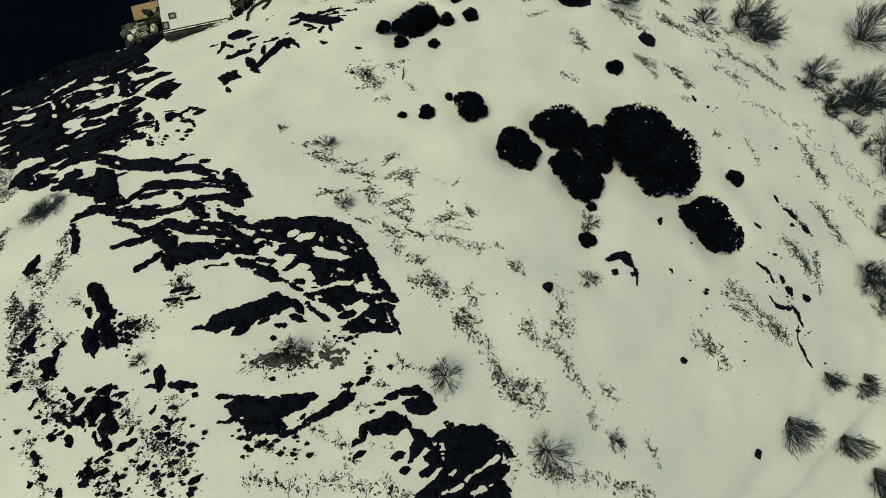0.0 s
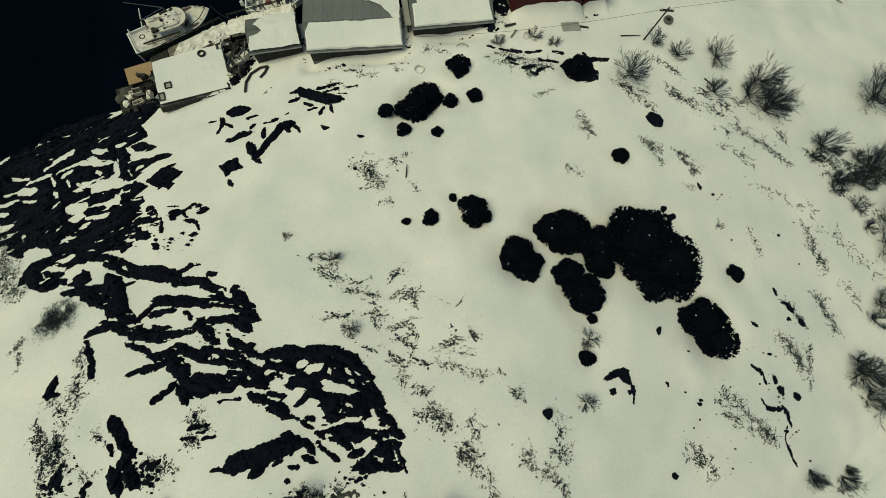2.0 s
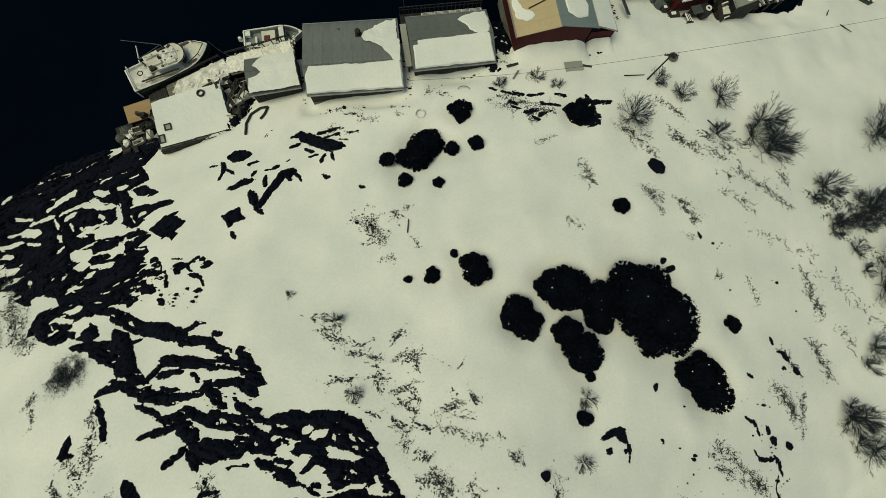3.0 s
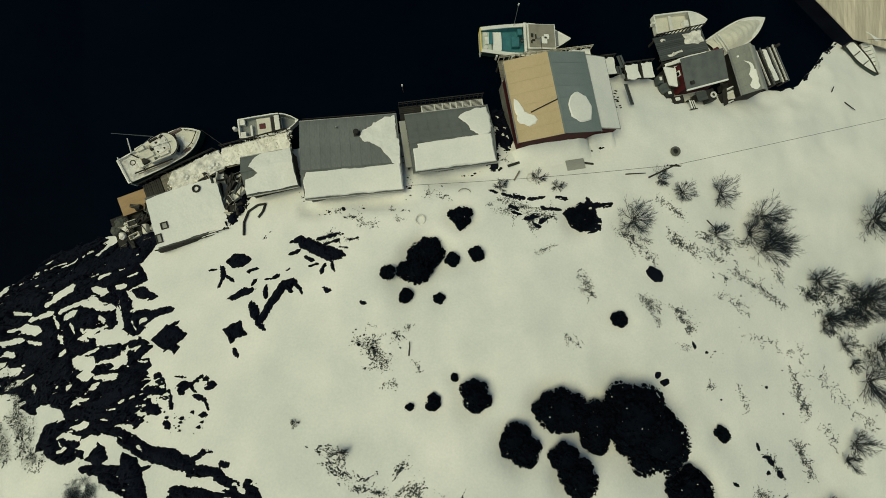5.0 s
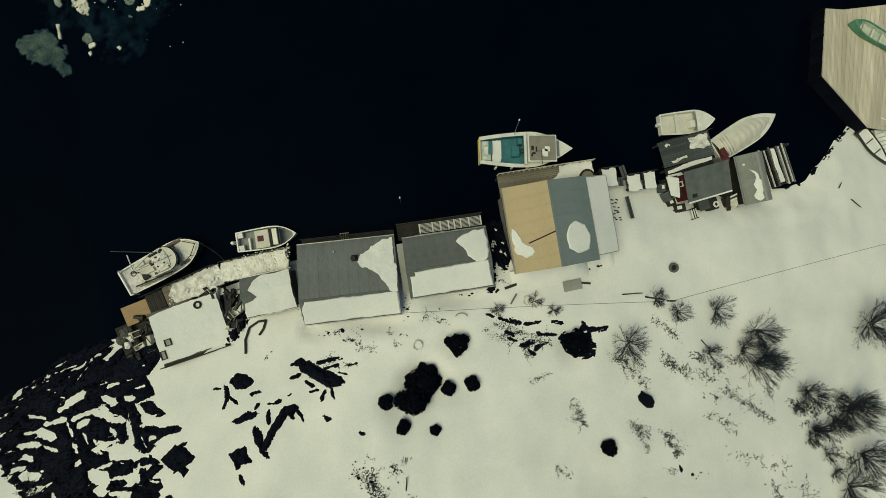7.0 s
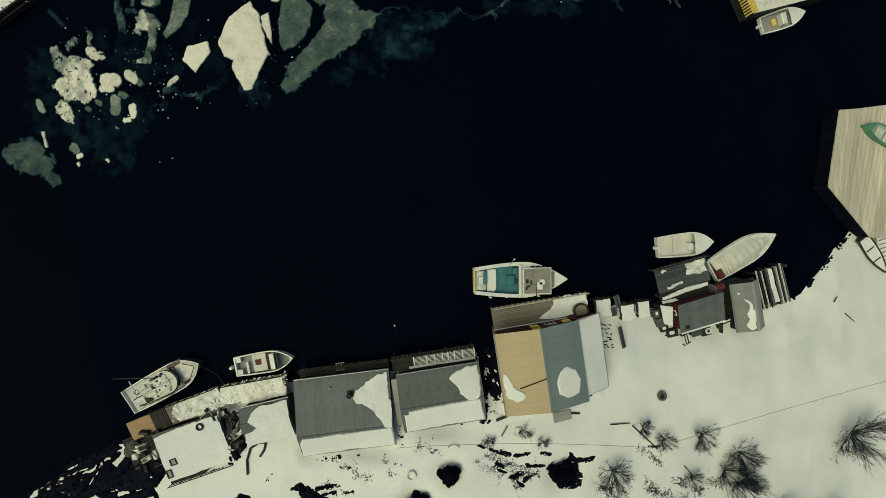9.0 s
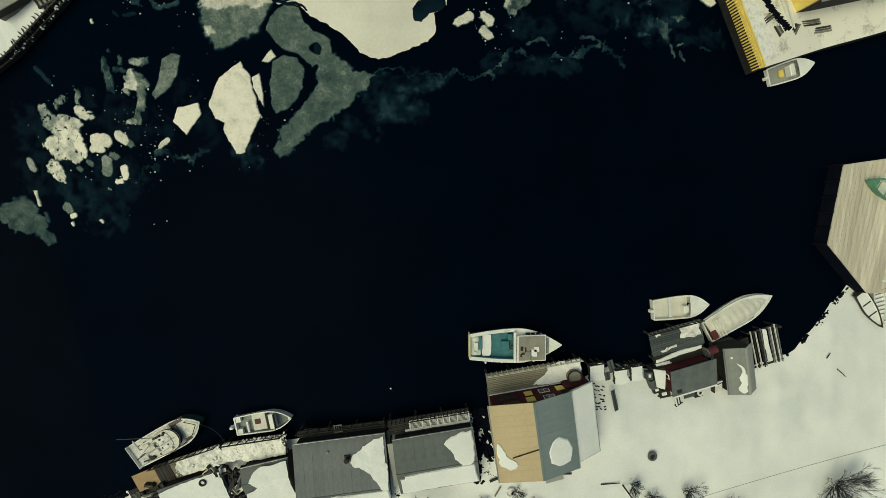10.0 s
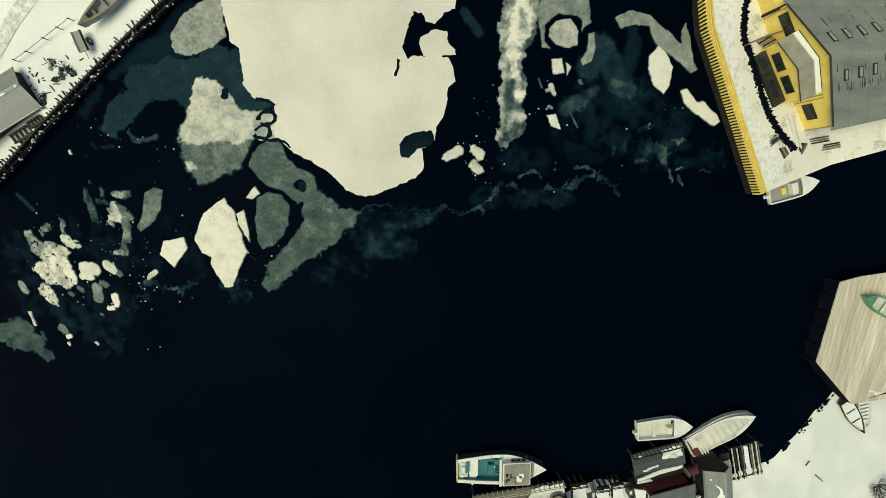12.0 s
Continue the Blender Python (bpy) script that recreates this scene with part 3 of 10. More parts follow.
# snowy landings, a board and scattered timber beside the annex
def landing(x, y, w, d, turn, seed, label):
    m = pose(x, y, wz(x, y), 0, 0, turn)
    deck = waterside_deck(m, w, d, 0.92, 4, DARK_WOOD, label, posts=max(3, int(w / 0.42)), rail_h=0.35)
    snow_cap(m, [(0.05, 0.0), (w - 0.05, 0.0), (w - 0.08, d - 0.12), (w * 0.6, d - 0.05), (w * 0.3, d - 0.16), (0.08, d - 0.08)], lambda u, v: 0.925, "ragged snow lying on a dark landing stage", 0.12, seed, 0.14, 0.04)
    return deck


landing(12.85, 41.75, 1.35, 1.5, 10, 35, "small dark landing stage beside the annex")
landing(14.98, 41.5, 1.25, 1.35, 10, 36, "small dark landing stage at the shore edge")
landing(16.38, 41.75, 1.1, 1.4, 10, 37, "small dark landing stage at the shore edge")
for x, y, l, w, a, tilt in ((14.55, 43.05, 1.05, 0.5, 110, 6), (14.3, 42.25, 0.7, 0.5, 100, 14), (15.02, 40.2, 1.8, 0.42, 106, 20)):
    sh = thing("leaning_sheet", pose(x, y, max(wz(x, y) + 1.05, gz(x, y) + 0.14), tilt, 0, a), "dark blue-grey board tipped up beside the landing", "board", "boards by the annex")
    part("sheet", rounded(boxes((-l / 2, l / 2, -w / 2, w / 2, 0, 0.04)), 0.008), GREY_DECK, sh)
    part("batten", boxes((-l / 2 + 0.05, l / 2 - 0.05, -0.03, 0.03, 0.04, 0.07)), DARK_WOOD, sh)
rnd = random.Random(5)
for k in range(22):
    x, y = 13.75 + 0.33 * (k % 3) + rnd.uniform(-0.1, 0.1), 39.2 + 0.28 * (k // 3) + rnd.uniform(-0.08, 0.08)
    bit = thing("timber_offcut", pose(x, y, gz(x, y) + 0.01, 0, 0, rnd.uniform(-25, 25)), "short dark offcut of timber in the snow", "timber", "offcuts beside the annex")
    part("wood", rounded(boxes((-rnd.uniform(0.06, 0.14), 0.1, -0.035, 0.04, -0.03, 0.06)), 0.008), DARK_WOOD, bit)

# low snow-covered terrace house by the rocks
M1 = pose(-19.35, 29.95, wz(-19.6, 29.0), 0, 0, 19.9)
H1 = thing("flat_roofed_shed", M1, "low flat-roofed shed covered in snow", "shed", "boathouses on the shore")
part("wall", boxes((-2.55, 2.55, -1.8, 1.9, -1.2, 1.42)), DARK_WOOD, H1)
part("roof", boxes((-2.75, 2.75, -2.06, 2.1, 1.42, 1.52)), SLATE, H1)
part("fascia", boxes((-2.78, 2.78, -2.34, -2.065, 1.22, 1.46)), BLACK, H1)
for k in range(7):
    part("rail_post", rods(((-2.64 + k * 0.88, -2.25, 1.2), (-2.64 + k * 0.88, -2.25, 2.0), 0.035), sides=5), DARK_WOOD, H1)
part("rail", rods(((-2.72, -2.25, 2.0), (2.72, -2.25, 2.0), 0.04), sides=5), DARK_WOOD, H1)
part("rail", rods(((-2.72, -2.3, 1.65), (2.72, -2.3, 1.65), 0.035), sides=5), DARK_WOOD, H1)
snow_cap(M1, [(-2.65, -2.0), (2.7, -2.0), (2.7, 1.95), (1.7, 2.05), (0.2, 2.05), (-1.1, 2.0), (-2.1, 1.9), (-2.62, 1.8)], lambda x, y: 1.53, "smooth snow on a flat shed roof", 0.14, 41, 0.12, 0.03)
for x, y, w, d in ((-1.8, -0.5, 0.26, 0.55), (-2.4, -1.35, 0.22, 0.7)):
    hat = thing("roof_hatch", M1 @ pose(x, y, 1.62), "small framed hatch on a snowy roof", "hatch", "roof hatches")
    part("frame", boxes((-w, w, -d / 2, -d / 2 + 0.07, 0, 0.12), (-w, w, d / 2 - 0.07, d / 2, 0, 0.12), (-w, -w + 0.07, -d / 2 + 0.07, d / 2 - 0.07, 0, 0.12), (w - 0.07, w, -d / 2 + 0.07, d / 2 - 0.07, 0, 0.12)), DARK_WOOD, hat)
    part("pane", boxes((-w + 0.07, w - 0.07, -d / 2 + 0.07, d / 2 - 0.07, 0.02, 0.06)), PALE_ROOF, hat)
tyre = thing("tyre", M1 @ pose(1.15, 1.55, 1.72), "old black tyre lying on a snowy roof", "tyre", "old tyres")
part("tread", ring(bmesh.new(), (0, 0, 0), 0.24, 0.08, 18, 6), BLACK, tyre)

snow_bank(M1, (-2.7, -1.81), (2.7, -1.81), (0, -1.5), 1.12, "snow banked against the low shed wall", 5)

# small shed between
M1B = pose(-12.86, 32.93, wz(-12.7, 32.9), 0, 0, 13.7)
gable_house(M1B, 3.85, 3.0, 0.6, 1.75, 2.1, DARK_WOOD, SLATE, SLATE, "small grey shed mostly buried in snow", (5, 5), 0.3, name="shed")
on1b = roof_height(3.0, 1.75, 2.1, 0.3)
snow_cap(M1B, [(-0.95, 1.0), (-0.2, 1.46), (1.87, 1.46), (1.9, -1.46), (-1.83, -1.46), (-1.65, -0.4), (-0.7, -0.1), (-1.25, 0.5)], on1b, "smooth snow drift over a small shed roof", 0.18, 51, 0.15, 0.04)

# snowy quay in front of the sheds
def quay_deck(x0, y0, x1, y1, width, z, count, material, label, snowy=True, seed=1):
    length, a = math.hypot(x1 - x0, y1 - y0), math.degrees(math.atan2(y1 - y0, x1 - x0))
    mx, my = (x0 + x1) / 2, (y0 + y1) / 2
    tilt = -math.degrees(math.atan2(wz(x1, y1) - wz(x0, y0), length))
    m = pose(x0, y0, wz(x0, y0), 0, 0, a) @ pose(0, 0, 0, 0, tilt, 0)
    d = waterside_deck(m, length, width, z, count, material, label, posts=int(length / 0.8) + 2, rail_h=0.55, along="y")
    return m, length


MQ, LQ = quay_deck(-16.6, 33.6, -11.35, 34.9, 1.7, 0.95, 20, WOOD, "old plank quay buried in snow")
snow_cap(MQ, [(-0.12, 0.1), (2, -0.1), (LQ - 0.1, 0.0), (LQ - 0.1, 1.5), (3, 1.6), (-0.12, 1.6)], lambda x, y: 0.955, "lumpy trodden snow on a plank quay", 0.13, 61, 0.2, 0.16).data.materials[0] = TRODDEN
MQ2, LQ2 = quay_deck(-21.5, 31.4, -16.7, 33.55, 1.75, 0.9, 18, WOOD, "plank quay with thawing snow")
cap = snow_cap(MQ2, [(0.9, 0.15), (3, 0.0), (LQ2 + 0.05, 0.05), (LQ2 + 0.05, 1.65), (1.2, 1.65), (0.5, 0.9)], lambda x, y: 0.905, "patchy thawing snow on a plank quay", 0.08, 63, 0.25, 0.14)
cap.data.materials[0] = OLD_SNOW
MQ3, LQ3 = quay_deck(-23.0, 30.7, -21.5, 31.35, 1.75, 0.9, 9, DARK_WOOD, "bare dark slatted quay section")
tab = thing("plywood_platform", pose(-24.35, 30.9, wz(-24.3, 31) + 0.95, 0, 0, 24), "tan plywood platform at the quay corner", "platform")
part("sheet", rounded(boxes((-1.15, 1.0, -0.75, 0.85, 0, 0.06)), 0.01), TAN_WOOD, tab)
part("frame", boxes((-1.1, 0.95, -0.7, -0.6, -0.2, -0.005), (-1.1, 0.95, 0.7, 0.8, -0.2, -0.005)), DARK_WOOD, tab)
for xx in (-1.0, 0.85):
    part("support_post", rods(((xx, 0.6, -3), (xx, 0.6, -0.2), 0.1), sides=8), DARK_WOOD, tab)
crates = [(-24.3, 29.2, 0.7, 0.5), (-23.5, 29.5, 0.9, 0.45), (-22.7, 29.9, 0.6, 0.5), (-24.0, 28.2, 0.8, 0.4), (-22.9, 30.6, 0.5, 0.6), (-21.4, 31.0, 0.45, 0.6), (-18.4, 32.55, 0.9, 0.5), (-17.1, 32.85, 0.7, 0.6), (-16.3, 32.5, 0.6, 0.5), (-15.9, 31.3, 0.55, 0.7), (-16.0, 30.3, 0.5, 0.5), (-15.6, 32.9, 0.7, 0.4)]
for k, (x, y, w, d) in enumerate(crates):
    base = max(wz(x, y) + 0.9, gz(x, y) + 0.02)
    c = thing("fish_crate", pose(x, y, base, 0, 0, 22 + 17 * math.sin(k * 2.3)), "dark weathered crate with snow in it" if k % 3 else "pale wooden crate on the quay", "crate", "crates round the shed")
    part("side", boxes((-w / 2, w / 2, -d / 2, -d / 2 + 0.04, 0, 0.35), (-w / 2, w / 2, d / 2 - 0.04, d / 2, 0, 0.35), (-w / 2, -w / 2 + 0.04, -d / 2 + 0.04, d / 2 - 0.04, 0, 0.35), (w / 2 - 0.04, w / 2, -d / 2 + 0.04, d / 2 - 0.04, 0, 0.35)), PALE_WOOD if k % 3 == 0 else DARK_WOOD, c)
    part("bottom", boxes((-w / 2 + 0.04, w / 2 - 0.04, -d / 2 + 0.04, d / 2 - 0.04, 0, 0.06 if k % 2 else 0.25)), SNOW if k % 2 else DARK_WOOD, c)
cradle = thing("corner_staging", pose(-25.0, 28.6, wz(-25, 28.6), 0, 0, 24), "old timber staging and nets at the shed corner", "staging")
plank_row(cradle, -0.9, 1.6, -1.3, 1.4, 0.9, 8, DARK_WOOD)
for xx in (-0.7, 0.5, 1.5):
    part("support_post", rods(((xx, -1.2, -2), (xx, -1.2, 0.85), 0.1), sides=7), DARK_WOOD, cradle)
    part("support_post", rods(((xx, 1.2, -2), (xx, 1.2, 0.85), 0.1), sides=7), DARK_WOOD, cradle)
net = thing("net_heap", pose(-25.4, 29.2, wz(-25, 29) + 0.9), "heap of pale fishing net and buoys", "net")
for k, (x, y, r) in enumerate(((0, 0, 0.45), (0.5, -0.3, 0.35), (-0.3, -0.6, 0.4), (0.2, -1.0, 0.3))):
    bm = bmesh.new()
    bmesh.ops.create_icosphere(bm, subdivisions=3, radius=r)
    for v in bm.verts:
        v.co *= 1 + 0.35 * noise.noise(v.co * 6 + Vector((k, 0, 0)))
        v.co = Vector((v.co.x + x, v.co.y + y, max(0, v.co.z * 0.5 + 0.1)))
    part("bundle", bm, OLD_SNOW if k % 2 else GREY_ROCK, net)


# ---- pier and sheds on the inner shore ----
MP = pose(18.35, 43.62, wz(20, 45), 0, 0, 16.5)
waterside_deck(MP, 4.5, 2.15, 0.95, 13, GREY_DECK, "grey plank pier with patches of snow", posts=13, rail_h=0.5)
for rows, lab, k in (([(2.55, 1.0), (2.75, 1.5), (2.6, 1.9), (3.2, 1.85), (3.6, 2.0), (4.35, 1.95), (4.35, 0.85), (3.7, 0.75)], "ragged snow patch on grey pier planks", 71), ([(0.7, 0.4), (1.3, 0.55), (2.1, 0.6), (2.15, 0.38), (1.5, 0.3), (0.8, 0.2)], "narrow snow patch on grey pier planks", 73), ([(0.45, 1.75), (0.9, 1.85), (0.95, 1.65), (0.6, 1.6)], "small snow patch on grey pier planks", 74)):
    snow_cap(MP, rows, lambda x, y: 0.955, lab, 0.04, k, 0.3).data.materials[0] = OLD_SNOW
waterside_deck(MP @ pose(0, -0.95, 0), 4.4, 0.9, 0.9, 5, DARK_WOOD, "dark plank gangway between pier and shed", rail=False)
snow_cap(MP, [(0.15, -0.55), (1.2, -0.5), (2.4, -0.42), (4.2, -0.32), (4.25, -0.05), (2.5, -0.02), (1.0, -0.2), (0.2, -0.3)], lambda x, y: 0.925, "strip of snow along a pier wall", 0.1, 75, 0.08)
snow_cap(MP, [(0.1, -0.9), (1.5, -0.92), (1.3, -0.66), (0.1, -0.62)], lambda x, y: 0.905, "patch of snow on a dark gangway", 0.08, 76, 0.08)
MS = pose(21.12, 42.45, wz(20.3, 42), 0, 0, 17.5)
S1 = thing("waterside_shed", MS, "dark shed with a grey pitched felt roof", "shed", "sheds on the pier")
part("wall", boxes((-1.72, 1.72, -1.05, 0.95, -0.8, 1.62)), RED, S1, "dark red boarded wall")
bm = bmesh.new()
hexa(bm, [(-1.88, -1.3, 1.62), (1.93, -1.3, 1.62), (1.93, 1.16, 2.05), (-1.88, 1.16, 2.05)], [(-1.88, -1.3, 1.70), (1.93, -1.3, 1.70), (1.93, 1.16, 2.13), (-1.88, 1.16, 2.13)])
part("roof", bm, SLATE, S1)
part("snow_edge", boxes((-1.85, 1.9, -1.38, -1.26, 1.60, 1.72)), SNOW, S1, "line of snow along the eave")
win = part("window", boxes((-1.76, -1.722, 0.1, 0.55, 1.0, 1.5)), WHITE, S1, "small white framed window")
part("pane", boxes((-1.77, -1.762, 0.18, 0.47, 1.08, 1.42)), GLASSY, win)
part("roof_hatch", boxes((-1.5, -1.15, -1.0, -0.72, 1.78, 1.86)), BLACK, S1)
side = thing("side_porch", MS @ pose(-2.2, 0.25, 0), "low porch with a white snow-covered roof", "porch")
part("wall", boxes((-0.4, 0.42, -0.8, 0.85, -0.6, 1.2)), DARK_WOOD, side)
bm = bmesh.new()
hexa(bm, [(-0.5, 0.98, 1.18), (-0.55, -0.6, 1.18), (0.02, -0.95, 1.25), (0.40, 0.6, 1.25)], [(-0.5, 0.98, 1.27), (-0.55, -0.6, 1.27), (0.02, -0.95, 1.34), (0.40, 0.6, 1.34)])
bmesh.ops.recalc_face_normals(bm, faces=bm.faces[:])
part("roof", bm, SNOW, side)


def outdoor_steps(m, width, treads, run, rise, label):
    """Open wooden steps, every second tread carrying snow; they climb along their own y."""
    st = thing("wooden_steps", m, label, "steps", "steps by the sheds")
    for k in range(treads):
        part("tread", boxes((-width / 2, width / 2, k * run, k * run + run * 0.62, 0.3 + k * rise, 0.35 + k * rise)), DARK_WOOD if k % 2 else SNOW, st)
    for s in (-1, 1):
        bm = bmesh.new()
        a, b = s * (width / 2 + 0.03) - 0.025, s * (width / 2 + 0.03) + 0.025
        prof = [(-0.05, 0.0), (treads * run, (treads - 1) * rise), (treads * run, 0.38 + (treads - 1) * rise), (-0.05, 0.38)]
        hexa(bm, [(a, p, q) for p, q in prof], [(b, p, q) for p, q in prof])
        bmesh.ops.recalc_face_normals(bm, faces=bm.faces[:])
        part("stringer", bm, DARK_WOOD, st)
    return st


outdoor_steps(MS @ pose(-0.62, -2.3, max(0.15, gz(21.3, 40.1) - MS.translation.z - 0.2), 0, 0, 90), 0.75, 5, 0.15, 0.07, "short wooden steps with snowy treads")
outdoor_steps(MS @ pose(2.8, -2.85, max(0.1, gz(24.6, 40.8) - MS.translation.z - 0.22), 0, 0, 8), 0.65, 7, 0.17, 0.08, "steep wooden steps with snowy treads")
bench = thing("trestle_table", MS @ pose(-0.05, -1.85, max(0.4, gz(21.6, 40.7) - MS.translation.z)), "dark trestle table with snow beside the shed", "table")
part("top", boxes((-0.5, 0.5, -0.4, 0.4, 0.55, 0.6)), GREY_DECK, bench)
for xx in (-0.4, 0.4):
    part("trestle", boxes((xx - 0.04, xx + 0.04, -0.28, 0.28, 0, 0.55)), DARK_WOOD, bench)
frame_box = thing("dark_bin", MS @ pose(0.72, -1.95, 0.4), "open dark bin beside the shed", "bin")
part("body", rounded(boxes((-0.36, 0.36, -0.5, 0.5, 0, 0.62)), 0.02), BLACK, frame_box)
barrel = thing("barrel", MS @ pose(0.8, -2.05, 1.03), "white round drum lying on a dark bin", "barrel")
part("body", ring(bmesh.new(), (0, 0, 0.08), 0.2, 0.07, 16, 6), WHITE, barrel)
part("lid", rods(((0, 0, 0.0), (0, 0, 0.06), 0.2, 0.18), sides=14), BLACK, barrel)
for k, (x, y, w, d, h) in enumerate(((-2.55, -0.9, 0.35, 0.3, 0.5), (-2.75, -0.35, 0.28, 0.4, 0.6), (-1.9, -1.55, 0.5, 0.35, 0.35), (-2.3, -1.75, 0.3, 0.25, 0.3), (-2.9, 0.45, 0.25, 0.35, 0.5))):
    box_ = thing("quay_box", MS @ pose(x, y, 0.35, 0, 0, 20 * math.sin(k * 3)), "dark box of gear beside the porch", "box", "gear beside the porch")
    part("body", rounded(boxes((-w, w, -d, d, 0, h, 0.02)), 0.02), (BLACK, GREY_DECK, DARK_WOOD)[k % 3], box_)
    if k % 2 == 0:
        flat_patch(box_, "snow", -w * 0.6, w * 0.3, -d * 0.3, d * 0.6, h + 0.002, 0.04, SNOW, "", k)
MS2 = pose(25.5, 42.93, wz(25, 42.5), 0, 0, 103.2)
gable_house(MS2, 4.05, 2.3, 0.3, 1.7, 2.2, DARK_WOOD, PALE_ROOF, GREY_ROOF, "narrow grey shed with a patchy snow roof", (6, 6), -0.2, name="narrow_shed")
on5 = roof_height(2.3, 1.7, 2.2, -0.2)
snow_cap(MS2, [(0.55, 0.35), (0.75, 0.5), (0.45, 0.12), (-0.2, 0.0), (-0.3, -0.12), (-1.1, -0.1), (-1.75, -0.05), (-1.9, 0.25), (-1.4, 0.55), (-1.0, 0.3), (-0.5, 0.42), (0.1, 0.2)], on5, "thin ragged snow along a roof ridge", 0.04, 81, 0.2)
snow_cap(MS2, [(1.15, 0.85), (1.3, 0.85), (1.3, 0.7), (1.15, 0.7)], on5, "small snow patch on a grey roof", 0.03, 82, 0.1)
lean2 = thing("lean_to", MS2 @ pose(-1.2, 1.5, 0), "low pale lean-to beside a narrow shed", "lean-to")
part("roof", boxes((-0.75, 0.15, -0.3, 0.32, 1.05, 1.12)), TARP, lean2)
part("wall", boxes((-0.7, 0.1, -0.28, 0.28, -0.4, 1.045)), DARK_WOOD, lean2)
part("door", boxes((0.2, 0.75, -0.25, 0.3, 0.4, 0.9)), BLACK, lean2)
MR = pose(28.3, 42.3, wz(28, 44), 0, 0, 18.6)
R1 = thing("slipway_rack", MR, "timber slipway rack with pale rails over dark water", "slipway")
for k, (xx, mat) in enumerate(((0.1, WHITE), (0.32, DARK_WOOD), (0.55, WHITE), (0.82, DARK_WOOD), (1.0, STEEL), (1.72, STEEL), (1.9, WHITE), (2.1, DARK_WOOD), (2.28, WHITE), (2.45, STEEL))):
    part("rail", boxes((xx, xx + 0.05, 0.05 * (k % 3), 3.55 - 0.08 * (k % 4), 0.75, 0.85)), mat, R1)
for yy in (0.1, 1.7, 3.3):
    part("crossbeam", boxes((-0.1, 2.66, yy, yy + 0.12, 0.62, 0.745)), DARK_WOOD, R1)
    for xx in (0.05, 1.3, 2.55):
        part("support_post", rods(((xx, yy, -2), (xx, yy, 0.62), 0.09), sides=7), DARK_WOOD, R1)
part("bollard", rods(((2.55, 3.3, 0.745), (2.55, 3.3, 1.1), 0.16, 0.12), sides=10), DARK_WOOD, R1)
snow_cap(MR, [(1.2, 0.3), (1.62, 0.3), (1.55, 3.3), (1.2, 3.4)], lambda x, y: 0.76, "snow lying between the slipway rails", 0.08, 87, 0.08)
grate = thing("lattice_panel", MR @ pose(-0.75, 0.3, 0.72), "pale slatted panel between shed and slipway", "panel")
for xx in (0.0, 0.55):
    part("stile", boxes((xx, xx + 0.06, 0, 2.1, 0, 0.05)), PALE_WOOD, grate)
for k in range(15):
    part("slat", boxes((0.065, 0.545, 0.03 + k * 0.14, 0.09 + k * 0.14, 0, 0.04)), PALE_WOOD, grate)
waterside_deck(MR @ pose(-0.95, 0.0, 0), 0.95, 3.0, 0.62, 10, DARK_WOOD, "dark staging under a slatted panel", rail=False)
reel = thing("net_reel", pose(23.05, 44.35, wz(22.7, 44.4) + 0.9, 0, 0, 20), "dark red net reel with a round end", "reel")
part("drum", rods(((-0.4, 0, 0.45), (0.45, 0, 0.45), 0.3), sides=14), MAROON, reel)
part("flange", rods(((-0.46, 0, 0.45), (-0.4, 0, 0.45), 0.42), sides=16), STEEL, reel)
part("stand", boxes((-0.35, 0.35, -0.05, 0.05, 0, 0.2)), DARK_WOOD, reel)
wrap = thing("net_bundle", pose(23.4, 44.0, wz(23, 44) + 0.75, 0, 0, 25), "dark red net bundle between pier and shed", "net")
for k, (x, y, r) in enumerate(((0, 0, 0.42), (0.45, 0.2, 0.3), (-0.35, 0.25, 0.3))):
    bm = bmesh.new()
    bmesh.ops.create_icosphere(bm, subdivisions=3, radius=r)
    for v in bm.verts:
        v.co *= 1 + 0.3 * noise.noise(v.co * 5 + Vector((k, 2, 0)))
        v.co = Vector((v.co.x + x, v.co.y + y, max(0, v.co.z * 0.5 + 0.1)))
    part("bundle", bm, MAROON, wrap)

# wide timber wharf
ME = thing("timber_wharf", pose(0, 0, 0), "wide pale plank wharf with thin snow", "wharf")
ea, eb, ec = Vector((36.54, 60.45)), Vector((34.85, 53.3)), Vector((42.1, 47.0))
edir = Vector((0.985, 0.17)).normalized()
rowdir = (ea - eb).normalized()
# planks run across from the west edge; the corner is cut by the landward edge
n = 46
for k in range(n):
    # each plank runs along the west edge; its lower end is cut by the landward edge
    o0, o1 = edir * (k * 0.5), edir * (k * 0.5 + 0.47)

    def foot(o):
        p, d, c = eb + o, -rowdir, ec - eb
        t = 0.0
        det = d.x * -c.y + d.y * c.x
        r = eb - p
        t = (r.x * -c.y + r.y * c.x) / det
        return p + d * max(-7.5, min((p.y - 48.9) / -d.y, t))

    low = [foot(o0), foot(o1), ea + o1, ea + o0]
    bm = bmesh.new()
    hexa(bm, [(p.x, p.y, wz(min(p.x, 46), p.y) + 1.12) for p in low], [(p.x, p.y, wz(min(p.x, 46), p.y) + 1.2) for p in low])
    bmesh.ops.recalc_face_normals(bm, faces=bm.faces[:])
    part("plank", bm, WHARF, ME)
ec = eb.lerp(ec, (eb.y - 48.9) / (eb.y - ec.y))
